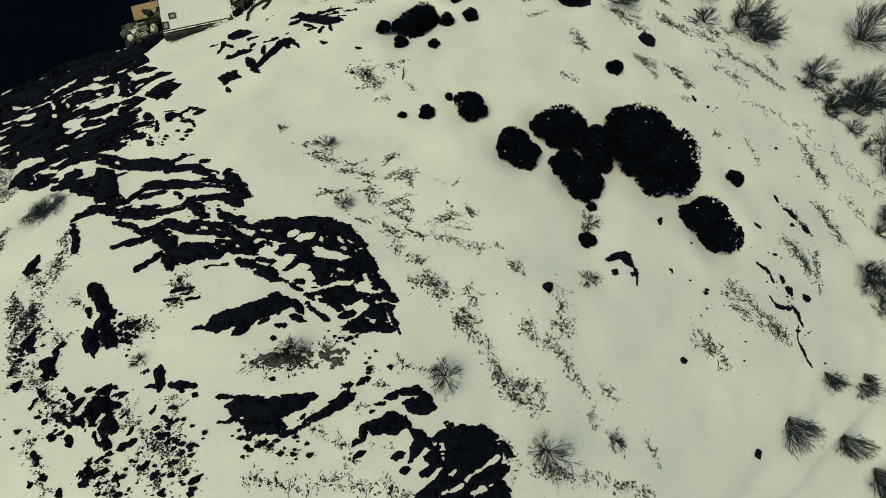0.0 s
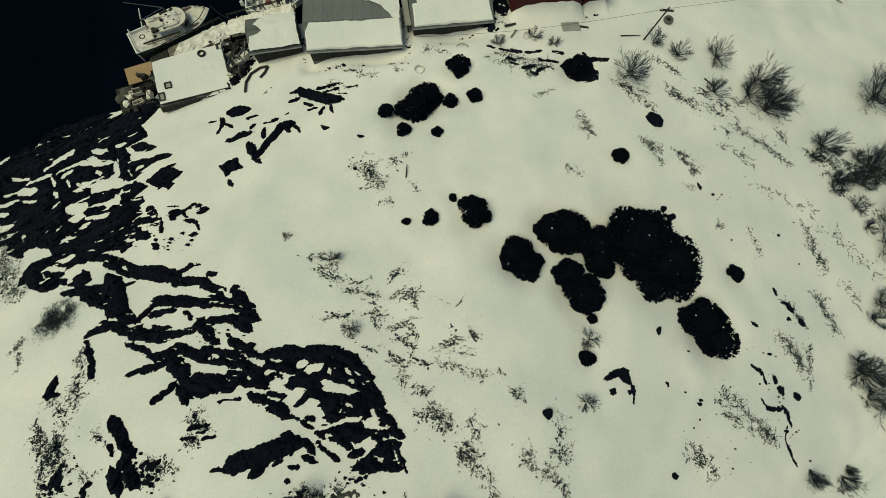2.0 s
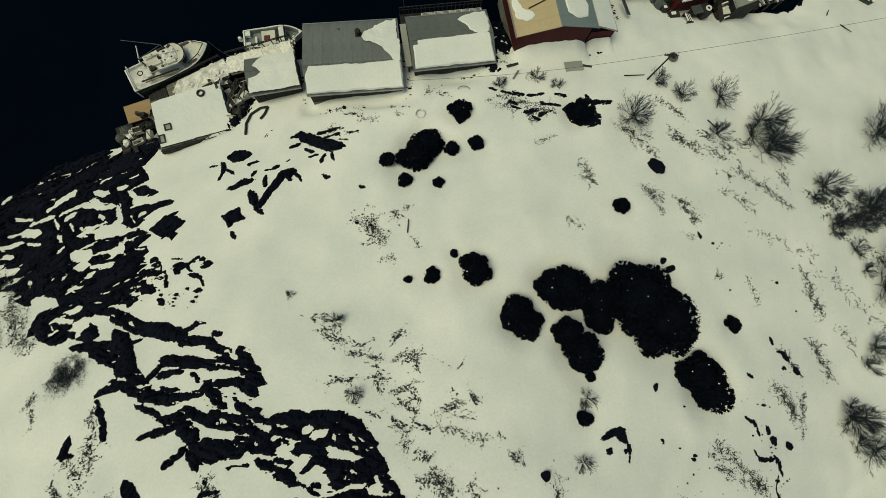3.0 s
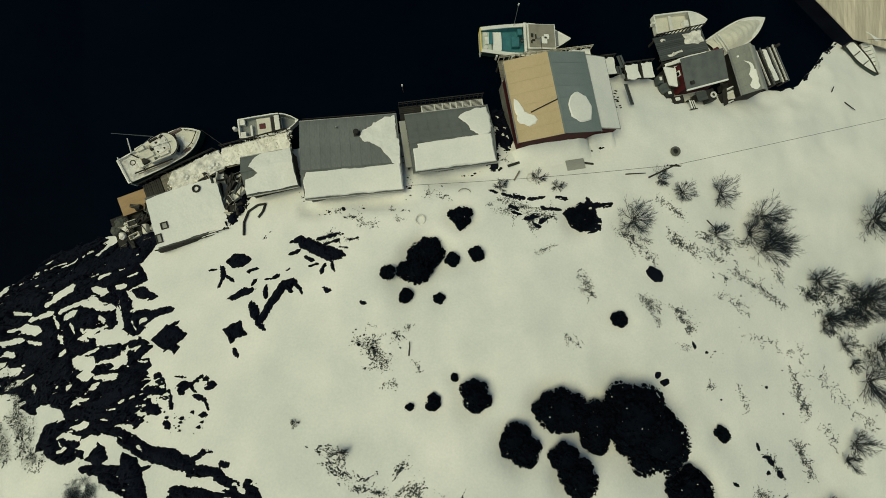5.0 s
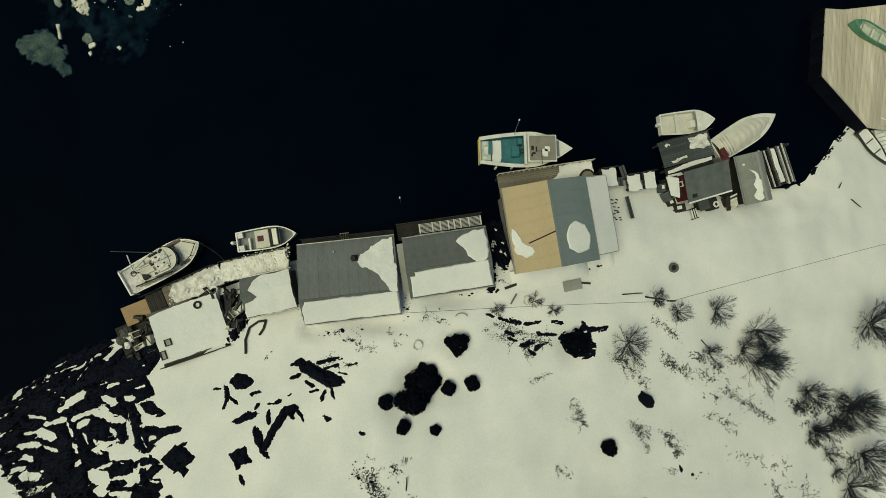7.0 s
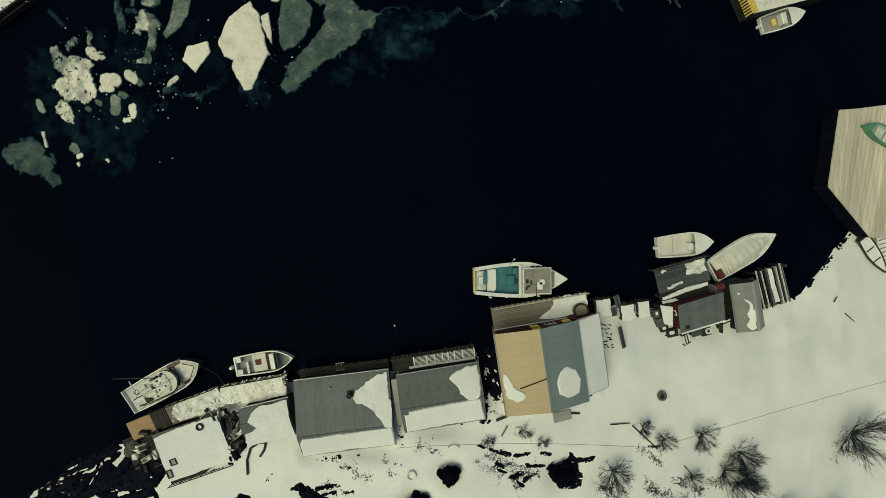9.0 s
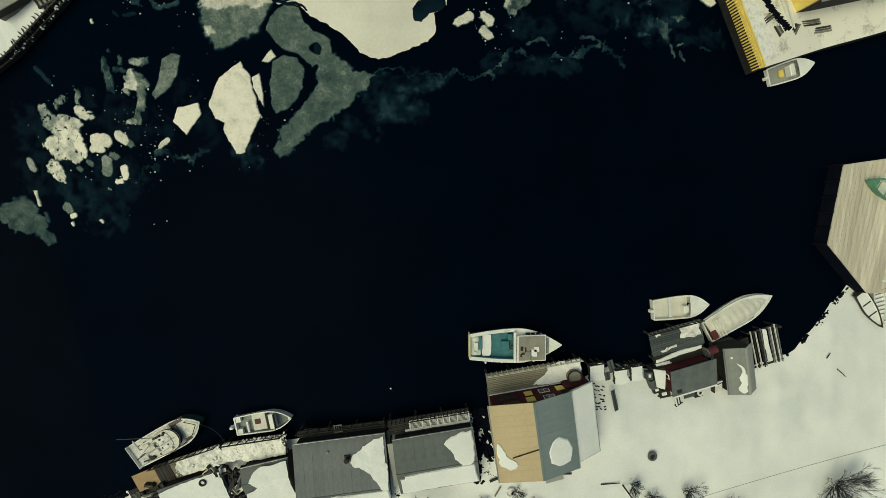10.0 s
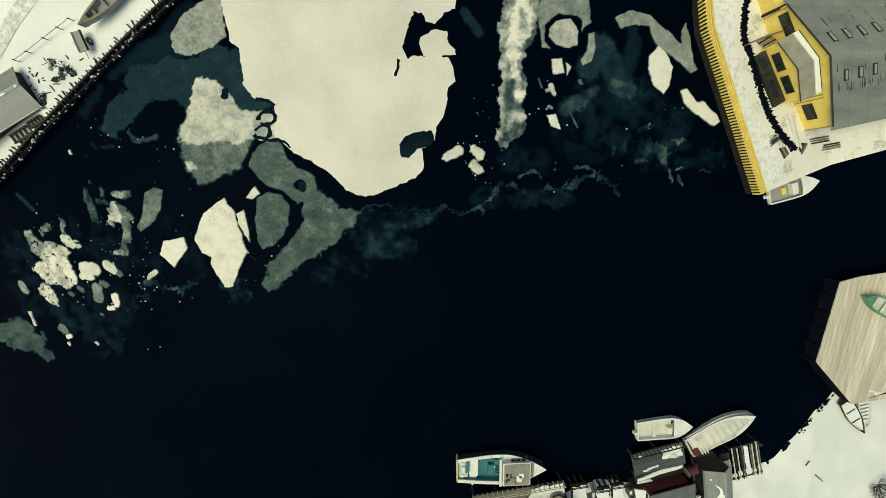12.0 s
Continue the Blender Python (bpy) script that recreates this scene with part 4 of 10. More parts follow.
for a, b in ((ea, eb), (eb, ec), (ec, ec + edir * 8)):
    bm = bmesh.new()
    d = Vector((0.12, 0.04))
    hexa(bm, [(p.x, p.y, wz(p.x, p.y) - 1.5) for p in (a, b, b + d, a + d)], [(p.x, p.y, wz(p.x, p.y) + 1.1) for p in (a, b, b + d, a + d)])
    bmesh.ops.recalc_face_normals(bm, faces=bm.faces[:])
    part("edge_wall", bm, ROCK, ME)
for k in range(6):
    p = eb.lerp(ea, k / 5)
    part("support_post", rods(((p.x - 0.1, p.y, wz(p.x, p.y) - 2), (p.x - 0.1, p.y, wz(p.x, p.y) + 1.15), 0.12), sides=8), ROCK, ME)
top_e = lambda x, y: wz(min(x, 46), y) + 1.2 + 0.02
snow_cap(pose(0, 0, 0), [(41.6, 50.0), (42.2, 51.4), (44.6, 52.0), (45.2, 49.6), (43.0, 49.3)], top_e, "snow drift on a plank wharf", 0.10, 91, 0.3)
snow_cap(pose(0, 0, 0), [(41.0, 54.0), (41.6, 56.2), (43.0, 55.8), (42.4, 54.0)], top_e, "thin snow patch on a plank wharf", 0.03, 93, 0.4)

# ---- north-west quay ----
Q1 = thing("stone_quay", pose(0, 0, 0), "snow-covered quay with timber fenders", "quay", kind="structure")
qa, qb = Vector((-42.0, 60.0)), Vector((-11.5, 84.7))
inward = Vector((-(qb - qa).y, (qb - qa).x)).normalized()
xs = np.linspace(0, 1, 24)
verts, faces = [], []
depths = (0, 0.01, 4, 9, 16, 60)
for t in xs:
    p = qa.lerp(qb, float(t))
    for j, d in enumerate(depths):
        q = p + inward * d
        e = p + inward * min(d, 9)
        z = wz(e.x, e.y) + (-2.5 if j == 0 else 0.8)
        verts.append((q.x, q.y, z))
nd = len(depths)
for i in range(len(xs) - 1):
    for j in range(nd - 1):
        faces.append((i * nd + j, (i + 1) * nd + j, (i + 1) * nd + j + 1, i * nd + j + 1))
sheet_mesh("quay_top", verts, [f for i, f in enumerate(faces) if i % (nd - 1)], SNOW, Q1)
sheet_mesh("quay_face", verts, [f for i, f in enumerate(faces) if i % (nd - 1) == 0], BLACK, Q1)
fender = None
rnd = random.Random(44)
for k in range(128):
    p = qa.lerp(qb, (k + 0.5 + rnd.uniform(-0.3, 0.3)) / 128)
    a = math.degrees(math.atan2(inward.y, inward.x))
    m = pose(p.x, p.y, wz(p.x, p.y) + 0.8, 0, 0, a + rnd.uniform(-16, 16)) @ Matrix.Diagonal((rnd.choice((0.5, 0.7, 0.9, 1.5)), 0.7, 1, 1))
    if fender is None:
        fender = part("fender", boxes((-0.14, 0.32, -0.04, 0.04, -0.05, 0.07), (-0.18, -0.12, -0.04, 0.04, -0.6, 0.1)), DARK_WOOD, Q1)
        fender.matrix_basis = m
    else:
        piece("fender", fender.data, Q1, m)
clump = None
for k in range(110):
    p = qa.lerp(qb, rnd.uniform(0.25, 0.9)) - inward * rnd.uniform(0.0, 0.22)
    m = pose(p.x, p.y, wz(p.x, p.y) + rnd.uniform(0.3, 0.72), 0, 0, rnd.uniform(0, 180)) @ Matrix.Diagonal((rnd.uniform(0.6, 1.5), rnd.uniform(0.5, 1.0), 1, 1))
    if clump is None:
        bm = bmesh.new()
        bmesh.ops.create_icosphere(bm, subdivisions=1, radius=0.085)
        for v in bm.verts:
            v.co = Vector((v.co.x * 1.3, v.co.y, v.co.z * 0.7)) * (1 + 0.5 * noise.noise(v.co * 14))
        clump = part("snow_clump", bm, SNOW, Q1, "clump of snow caught on the fenders")
        clump.matrix_basis = m
    else:
        piece("snow_clump", clump.data, Q1, m)
for off, zz in ((-0.13, 0.5), (0.02, 0.85)):
    bm = bmesh.new()
    for k in range(12):
        a, b = qa.lerp(qb, k / 12) + inward * off, qa.lerp(qb, (k + 1) / 12) + inward * off
        rod(bm, (a.x, a.y, wz(a.x, a.y) + zz), (b.x, b.y, wz(b.x, b.y) + zz), 0.07, sides=5)
    part("waling", bm, DARK_WOOD, Q1)


def on_nw(x, y):
    # height of the quay top at a place, following its inner slope
    p = Vector((x, y)) - qa
    d = p.dot(inward)
    e = Vector((x, y)) - inward * max(0, d - 9)
    return wz(e.x, e.y) + 0.8


rv = []
for k in range(14):
    p = qa.lerp(qb, k / 13)
    for d in (5.2, 6.3):
        q = p + inward * (d + 0.5 * math.sin(k))
        rv.append((q.x, q.y, on_nw(q.x, q.y) + 0.03))
rf = [(2 * k, 2 * k + 2, 2 * k + 3, 2 * k + 1) for k in range(13)]
tagged(sheet_mesh("road", rv, rf, OLD_SNOW), "cleared gravel track along the snowy quay", "road", kind="structure")
fence = thing("wire_fence", pose(0, 0, 0), "low wire fence along the quay track", "fence")
last = None
for x, y in ((-29.54, 75.19), (-28.45, 75.74), (-26.99, 76.61), (-25.81, 77.29), (-24.89, 77.85)):
    p = Vector((x, y))
    z = on_nw(p.x, p.y)
    part("post", rods(((p.x, p.y, z - 0.2), (p.x, p.y, z + 0.4), 0.03), sides=6), DARK_WOOD, fence)
    part("arm", boxes((p.x - 0.09, p.x + 0.09, p.y - 0.03, p.y + 0.03, z + 0.35, z + 0.4)), DARK_WOOD, fence)
    if last:
        part("wire", rods((last, (p.x, p.y, z + 0.37), 0.025), sides=4), STEEL, fence)
    last = (p.x, p.y, z + 0.37)
MN = pose(-31.85, 71.6, on_nw(-31.85, 71.6), 0, 0, 31)
gable_house(MN, 7.0, 2.9, 0.0, 0.8, 1.2, DARK_WOOD, PALE_ROOF, GREY_ROOF, "low grey-roofed shed on the quay", (6, 6), 0.1, name="quay_shed", foot=-0.3)
snow_cap(MN, [(-3.4, 0.02), (3.3, 0.0), (3.35, 0.2), (-3.4, 0.24)], roof_height(2.9, 0.8, 1.2, 0.1), "line of snow along a roof ridge", 0.05, 95, 0.06)


def gear_heap(x, y, r, seed, label, dark=0.5):
    """Pots, poles and netting thrown together, with snow caught in them."""
    rnd = random.Random(seed)
    heap = thing("gear_heap", pose(x, y, on_nw(x, y), 0, 0, rnd.uniform(0, 180)), label, "fishing gear", "gear on the quay")
    for k in range(int(5 + 7 * r)):
        a, l, u, v = rnd.uniform(0, math.pi), rnd.uniform(0.2, 0.55) * r * 1.6, rnd.uniform(-r, r) * 0.6, rnd.uniform(-r, r) * 0.6
        c, q = math.cos(a) * l / 2, math.sin(a) * l / 2
        part("pole", rods(((u - c, v - q, rnd.uniform(0.03, 0.2)), (u + c, v + q, rnd.uniform(0.05, 0.32)), rnd.uniform(0.018, 0.04)), sides=5), DARK_WOOD if rnd.random() < dark else GREY_DECK, heap)
    for k in range(int(3 + 4 * r)):
        bm = bmesh.new()
        bmesh.ops.create_icosphere(bm, subdivisions=2, radius=rnd.uniform(0.12, 0.26) * min(1.3, r * 1.4))
        at = Vector((rnd.uniform(-r, r) * 0.6, rnd.uniform(-r, r) * 0.6, 0))
        for w in bm.verts:
            w.co = w.co * (1 + 0.5 * noise.noise(w.co * 9 + Vector((seed, k, 0))))
            w.co = Vector((w.co.x + at.x, w.co.y + at.y, max(0.0, w.co.z * 0.6 + 0.05)))
        part("bundle", bm, (SNOW, GREY_DECK, BLACK, PALE_ROOF)[int(rnd.random() * 4)] if rnd.random() > dark * 0.5 else BLACK, heap)
    return heap


for k, (x, y, r, dark) in enumerate(((-27.0, 75.05, 0.55, 0.2), (-25.95, 74.9, 0.6, 0.3), (-26.5, 74.15, 0.5, 0.4), (-25.5, 74.5, 0.5, 0.6), (-28.35, 72.35, 0.6, 0.7), (-28.05, 72.85, 0.45, 0.4))):
    gear_heap(x, y, r, 60 + k, "grey pots and netting heaped on the snow" if dark < 0.5 else "dark nets and poles heaped on the quay", dark)
for k, (x, y, l, d, a) in enumerate(((-30.2, 70.15, 1.5, 0.6, 31), (-28.85, 71.05, 1.1, 0.42, 32))):
    c = thing("gear_pallet", pose(x, y, on_nw(x, y), 0, 0, a), "dark framed pallet beside the shed wall", "pallet", "pallets on the quay")
    part("panel", boxes((-l / 2, l / 2, -d / 2, d / 2, 0.0, 0.08)), PALE_ROOF, c)
    for j in range(5):
        part("slat", boxes((-l / 2 + j * l / 4 - 0.06, -l / 2 + j * l / 4 + 0.06, -d / 2 - 0.02, d / 2 + 0.02, 0.082, 0.16)), DARK_WOOD, c)
    for s in (-1, 1):
        part("bearer", boxes((-l / 2 - 0.06, l / 2 + 0.06, s * d / 2 - 0.06, s * d / 2 + 0.06, 0.162, 0.22)), DARK_WOOD, c)
rnd = random.Random(8)
for k in range(16):
    x, y = -28.6 + rnd.uniform(-0.5, 0.9), 74.0 + rnd.uniform(-0.9, 0.8)
    x, y, l = (x, y, rnd.uniform(0.12, 0.4)) if k < 11 else (rnd.uniform(-25.9, -24.4), rnd.uniform(75.1, 75.6), rnd.uniform(0.3, 0.5)) if k < 13 else (-27.6 + 0.4 * (k - 13), 73.1 + 0.3 * (k - 13), 0.5)
    bit = thing("quay_stick", pose(x, y, on_nw(x, y), 0, 0, rnd.uniform(0, 180)), "dark stick lying on the snowy quay", "stick", "sticks on the quay")
    part("wood", rods(((-l / 2, 0, 0.02), (l / 2, 0, 0.05), 0.04, 0.03), sides=5), DARK_WOOD, bit)
trail = thing("boat_trailer", pose(-24.1, 76.35, on_nw(-24.1, 76.35), 0, 0, 108), "grey open flatbed trailer on the snowy quay", "trailer")
part("bed", boxes((-0.65, 0.65, -0.28, 0.28, 0.45, 0.52)), PALE_ROOF, trail)
part("side_board", boxes((-0.65, 0.65, -0.33, -0.285, 0.45, 0.62)), DARK_WOOD, trail)
part("side_board", boxes((-0.65, 0.65, 0.285, 0.33, 0.45, 0.62)), WHITE, trail)
part("drawbar", rods(((-0.65, 0, 0.45), (-1.1, 0, 0.4), 0.04)), STEEL, trail)
for yy in (-0.42, 0.42):
    wh = part("wheel", rods(((0, yy - 0.05, 0.24), (0, yy + 0.05, 0.24), 0.24), sides=14), BLACK, trail)
    part("hub", rods(((0, yy - 0.055, 0.24), (0, yy + 0.055, 0.24), 0.1), sides=10), STEEL, wh)

# ---- quay and yellow warehouse ----
Q2 = thing("concrete_quay", pose(0, 0, 0), "snowy quay with a bright yellow edge", "quay", kind="structure")
yb, ymid = Vector((26.65, 67.75)), Vector((20.35, 79.75))


def ynz(x, y):
    return wz(min(x, 40), min(y, 84)) + 1.3


corners = [Vector((19.7, 92.0)), Vector((19.95, 81.6)), ymid, yb, Vector((33.6, 70.4)), Vector((38.1, 71.8)), Vector((60, 79)), Vector((60, 110)), Vector((19.5, 110))]
inner = Vector((30, 76))
n = len(corners)
rim_top = [(p.x, p.y, ynz(p.x, p.y)) for p in corners]
rim_low = [(p.x, p.y, ynz(p.x, p.y) - 4) for p in corners]
sheet_mesh("quay_top", rim_top + [(inner.x, inner.y, ynz(30, 76))], [(i, (i + 1) % n, n) for i in range(n)], GRAVEL, Q2)
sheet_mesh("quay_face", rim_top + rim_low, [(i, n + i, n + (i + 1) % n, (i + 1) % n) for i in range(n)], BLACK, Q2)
edge_line = [Vector((19.7, 92.0)), Vector((19.95, 81.6)), ymid, yb]
bar = None
for a, b in zip(edge_line, edge_line[1:]):
    n = max(2, int((b - a).length / 0.24))
    way = math.degrees(math.atan2((b - a).y, (b - a).x))
    for k in range(n):
        p = a.lerp(b, (k + 0.5) / n)
        m = pose(p.x, p.y, ynz(p.x, p.y), 0, 0, way)
        if bar is None:
            bar = part("edge_bar", boxes((-0.06, 0.06, -0.16, 0.04, 0.0, 0.12), (-0.06, 0.06, -0.19, -0.12, -0.5, 0.15)), YELLOW, Q2)
            bar.matrix_basis = m
        else:
            piece("edge_bar", bar.data, Q2, m)
    nrm = Vector((-(b - a).y, (b - a).x)).normalized()
    for off, wide, high in ((0.03, 0.10, 0.16), (0.20, 0.10, 0.13), (0.38, 0.12, 0.17)):
        bm = bmesh.new()
        low = [(q.x, q.y, ynz(q.x, q.y) + 0.01) for q in (a + nrm * off, b + nrm * off, b + nrm * (off + wide), a + nrm * (off + wide))]
        hexa(bm, low, [(x, y, z + high) for x, y, z in low])
        bmesh.ops.recalc_face_normals(bm, faces=bm.faces[:])
        part("kerb", bm, YELLOW, Q2)


def quay_top(x, y):
    """Height of the quay between its edge line and its inner point (flat triangles)."""
    best = None
    o = Vector((30, 76))
    for i in range(len(corners)):
        a, b = corners[i] - o, corners[(i + 1) % len(corners)] - o
        det = a.x * b.y - a.y * b.x
        p = Vector((x, y)) - o
        u, v = (p.x * b.y - p.y * b.x) / det, (a.x * p.y - a.y * p.x) / det
        if u >= -1e-6 and v >= -1e-6:
            return ynz(30, 76) * (1 - u - v) + u * ynz(*corners[i]) + v * ynz(*corners[(i + 1) % len(corners)])
    return ynz(x, y)


snow_cap(pose(0, 0, 0), [(20.2, 91), (20.5, 81.8), (20.9, 79.6), (24.0, 72.9), (26.6, 68.4), (28.6, 69.2), (27.2, 71.8), (24.6, 74.6), (22.8, 78.6), (22.2, 84), (22.6, 91)], lambda x, y: quay_top(x, y), "broad snow strip along the yellow quay edge", 0.08, 95, 0.25).data.materials[0] = TRODDEN
Y1 = thing("yellow_warehouse", pose(0, 0, 0), "yellow boarded warehouse with a grey roof", "house")
A, B, C = Vector((30.45, 73.0, 0)), Vector((27.53, 77.3, 0)), Vector((24.99, 81.0, 0))
east = Vector((0.97, 0.245, 0)) * 22
zb, ze, zr = quay_top(28, 75), quay_top(28, 75) + 2.0, quay_top(28, 75) + 3.35
bm = bmesh.new()
g = [(A, zb - 0.8), (A, ze), (B, zr), (C, ze), (C, zb - 0.8)]
front = [Vector((p.x, p.y, z)) for p, z in g]
hexa(bm, front, [p + east.normalized() * 0.2 for p in front])
bmesh.ops.recalc_face_normals(bm, faces=bm.faces[:])
part("gable_wall", bm, YELLOW, Y1)
bm = bmesh.new()
low = [Vector((A.x, A.y, zb - 0.8)), Vector((A.x, A.y, zb - 0.8)) + east, Vector((A.x, A.y, zb - 0.8)) + east + Vector((0, 0.2, 0)), Vector((A.x, A.y, zb - 0.8)) + Vector((0.1, 0.2, 0))]
hexa(bm, low, [Vector((p.x, p.y, ze)) for p in low])
bmesh.ops.recalc_face_normals(bm, faces=bm.faces[:])
part("side_wall", bm, DARK_WOOD, Y1, "dark brown side wall")
verge = (Vector((A.x, A.y, ze)), Vector((B.x, B.y, zr)), Vector((C.x, C.y, ze)))
over = east.normalized() * 0.22
for nm, p, q, drop in (("roof_south", verge[0], verge[1], Vector((0.05, -0.28, -0.12))), ("roof_north", verge[2], verge[1], Vector((-0.2, 0.28, -0.12)))):
    n = 16
    step = east / n
    for k in range(n):
        a0, a1 = p + drop - over + step * k, p + drop - over + step * (k + 1) - east.normalized() * 0.015
        b0, b1 = q - over + step * k, q - over + step * (k + 1) - east.normalized() * 0.015
        bm = bmesh.new()
        up = Vector((0, 0, 0.06))
        hexa(bm, [a0, a1, b1, b0], [a0 + up, a1 + up, b1 + up, b0 + up])
        bmesh.ops.recalc_face_normals(bm, faces=bm.faces[:])
        part("roof_panel", bm, GREY_ROOF, Y1)
    rise = (q - p)
    for k in range(9):
        c = p + rise * 0.70 + east.normalized() * (0.8 + 1.05 * k) + Vector((0, 0, 0.07))
        r, e = rise.normalized(), east.normalized()
        bm = bmesh.new()
        for u0, u1, w0, w1, hh in ((-0.42, 0.42, -0.16, 0.16, 0.05),):
            pts = [c + r * u0 + e * w0, c + r * u1 + e * w0, c + r * u1 + e * w1, c + r * u0 + e * w1]
            hexa(bm, pts, [x + Vector((0, 0, hh)) for x in pts])
        bmesh.ops.recalc_face_normals(bm, faces=bm.faces[:])
        light = part("skylight", bm, DARK_WOOD, Y1, "narrow dark-framed skylight")
        bm = bmesh.new()
        pts = [c + r * u + e * w + Vector((0, 0, 0.052)) for u, w in ((-0.34, -0.09), (0.34, -0.09), (0.34, 0.09), (-0.34, 0.09))]
        hexa(bm, pts, [x + Vector((0, 0, 0.006)) for x in pts])
        bmesh.ops.recalc_face_normals(bm, faces=bm.faces[:])
        part("pane", bm, PALE_ROOF, light)
for a, b in ((verge[0], verge[1]), (verge[1], verge[2])):
    part("verge_board", rods((a - over * 1.1 + Vector((0, 0, 0.05)), b - over * 1.1 + Vector((0, 0, 0.05)), 0.07), sides=4), DARK_WOOD, Y1)
wallway = (C - A).normalized()
outway = Vector((-wallway.y, wallway.x, 0)).normalized()
outway = outway if outway.x < 0 else -outway


def on_gable(name, s0, s1, z0, z1, thick, material, parent, label=""):
    bm = bmesh.new()
    a, b = A + wallway * s0, A + wallway * s1
    o = outway * thick
    low = [Vector((p.x, p.y, zb + z0)) for p in (a, b, b + o, a + o)]
    hexa(bm, low, [Vector((p.x, p.y, zb + z1)) for p in low])
    bmesh.ops.recalc_face_normals(bm, faces=bm.faces[:])
    return part(name, bm, material, parent, label)


for s, z, w, h in ((0.85, 0.35, 1.3, 0.72), (7.62, 1.08, 1.62, 0.66)):
    win = on_gable("window", s, s + w, z, z + h, 0.06, DARK_WOOD, Y1, "dark two-pane window")
    for k in (0, 1):
        on_gable("pane", s + 0.06 + (w / 2 - 0.03) * k, s + w / 2 - 0.02 + (w / 2 - 0.03) * k, z + 0.07, z + h - 0.07, 0.07, GLASSY, win)
for s in (0.0, 2.35, 2.6, 9.5):
    on_gable("corner_board", s, s + 0.06, -0.3, 1.95, 0.04, TAN_WOOD, Y1)
porch = thing("warehouse_porch", pose(0, 0, 0), "yellow gabled porch with two windows and grey roof", "porch")
s0, s1, sm, depth, eave_p, top_p, up_p = 3.0, 7.6, 5.35, 1.05, 1.48, 2.05, 0.42
bm = bmesh.new()


def at_gable(s, d, z):
    q = A + wallway * s + outway * d
    return Vector((q.x, q.y, zb + z))


shape = ((s0, -0.4), (s1, -0.4), (s1, eave_p), (sm, top_p), (s0, eave_p))
hexa(bm, [at_gable(s, depth, z) for s, z in shape], [at_gable(s, 0.0, z + (up_p if z > 0 else 0)) for s, z in shape])
bmesh.ops.recalc_face_normals(bm, faces=bm.faces[:])
part("wall", bm, YELLOW, porch)
for sa, sb in ((s0 - 0.12, sm), (s1 + 0.12, sm)):
    bm = bmesh.new()
    quad = [at_gable(sa, depth + 0.12, eave_p - 0.05), at_gable(sb, depth + 0.12, top_p), at_gable(sb, 0.0, top_p + up_p), at_gable(sa, 0.0, eave_p + up_p)]
    hexa(bm, [q + Vector((0, 0, 0.01)) for q in quad], [q + Vector((0, 0, 0.07)) for q in quad])
    bmesh.ops.recalc_face_normals(bm, faces=bm.faces[:])
    part("roof", bm, BUFF_DECK, porch, "grey-buff sheet roof")
    for i, j in ((0, 1), (2, 3)):
        part("verge_board", rods((quad[i] + Vector((0, 0, 0.06)), quad[j] + Vector((0, 0, 0.06)), 0.045), sides=4), DARK_WOOD, porch)
    bm = bmesh.new()
    strip = [quad[2].lerp(quad[1], 0.06), quad[3].lerp(quad[0], 0.06), quad[3].lerp(quad[0], 0.30), quad[2].lerp(quad[1], 0.26)]
    hexa(bm, [q + Vector((0, 0, 0.075)) for q in strip], [q + Vector((0, 0, 0.14)) for q in strip])
    bmesh.ops.recalc_face_normals(bm, faces=bm.faces[:])
    part("snow_strip", bm, SNOW, porch, "strip of snow against the wall")
for s in (3.7, 5.55):
    bm = bmesh.new()
    ends = [at_gable(s, depth, 0.66), at_gable(s + 1.4, depth, 0.66), at_gable(s + 1.4, depth + 0.05, 0.66), at_gable(s, depth + 0.05, 0.66)]
    hexa(bm, ends, [q + Vector((0, 0, 0.60)) for q in ends])
    bmesh.ops.recalc_face_normals(bm, faces=bm.faces[:])
    win = part("window", bm, DARK_WOOD, porch, "dark framed double window")
    for j in (0, 1):
        bm = bmesh.new()
        a0, a1 = s + 0.06 + 0.66 * j, s + 0.66 + 0.66 * j
        ends = [at_gable(a0, depth + 0.052, 0.71), at_gable(a1, depth + 0.052, 0.71), at_gable(a1, depth + 0.06, 0.71), at_gable(a0, depth + 0.06, 0.71)]
        hexa(bm, ends, [q + Vector((0, 0, 0.5)) for q in ends])
        bmesh.ops.recalc_face_normals(bm, faces=bm.faces[:])
        part("pane", bm, GLASSY, win)
ent = thing("window_boxes", pose(0, 0, 0), "low brown framed glazing below the porch", "glazing")
for k in range(3):
    s = s0 + 0.22 + 1.42 * k
    bm = bmesh.new()
    p, q = A + wallway * s + outway * (depth + 0.06), A + wallway * (s + 1.4) + outway * (depth + 0.06)
    low = [Vector((x.x, x.y, zb - 0.2)) for x in (p, q, q + outway * 0.92, p + outway * 0.92)]
    hexa(bm, low, [x + Vector((0, 0, 0.65)) for x in low])
    bmesh.ops.recalc_face_normals(bm, faces=bm.faces[:])
    fr = part("frame", bm, DARK_WOOD, ent)
    bm = bmesh.new()
    low = [Vector((x.x, x.y, zb + 0.452)) for x in (p.lerp(q, 0.1) + outway * 0.3, p.lerp(q, 0.9) + outway * 0.3, p.lerp(q, 0.9) + outway * 0.78, p.lerp(q, 0.1) + outway * 0.78)]
    hexa(bm, low, [x + Vector((0, 0, 0.01)) for x in low])
    bmesh.ops.recalc_face_normals(bm, faces=bm.faces[:])
    part("pane", bm, GLASSY, fr)
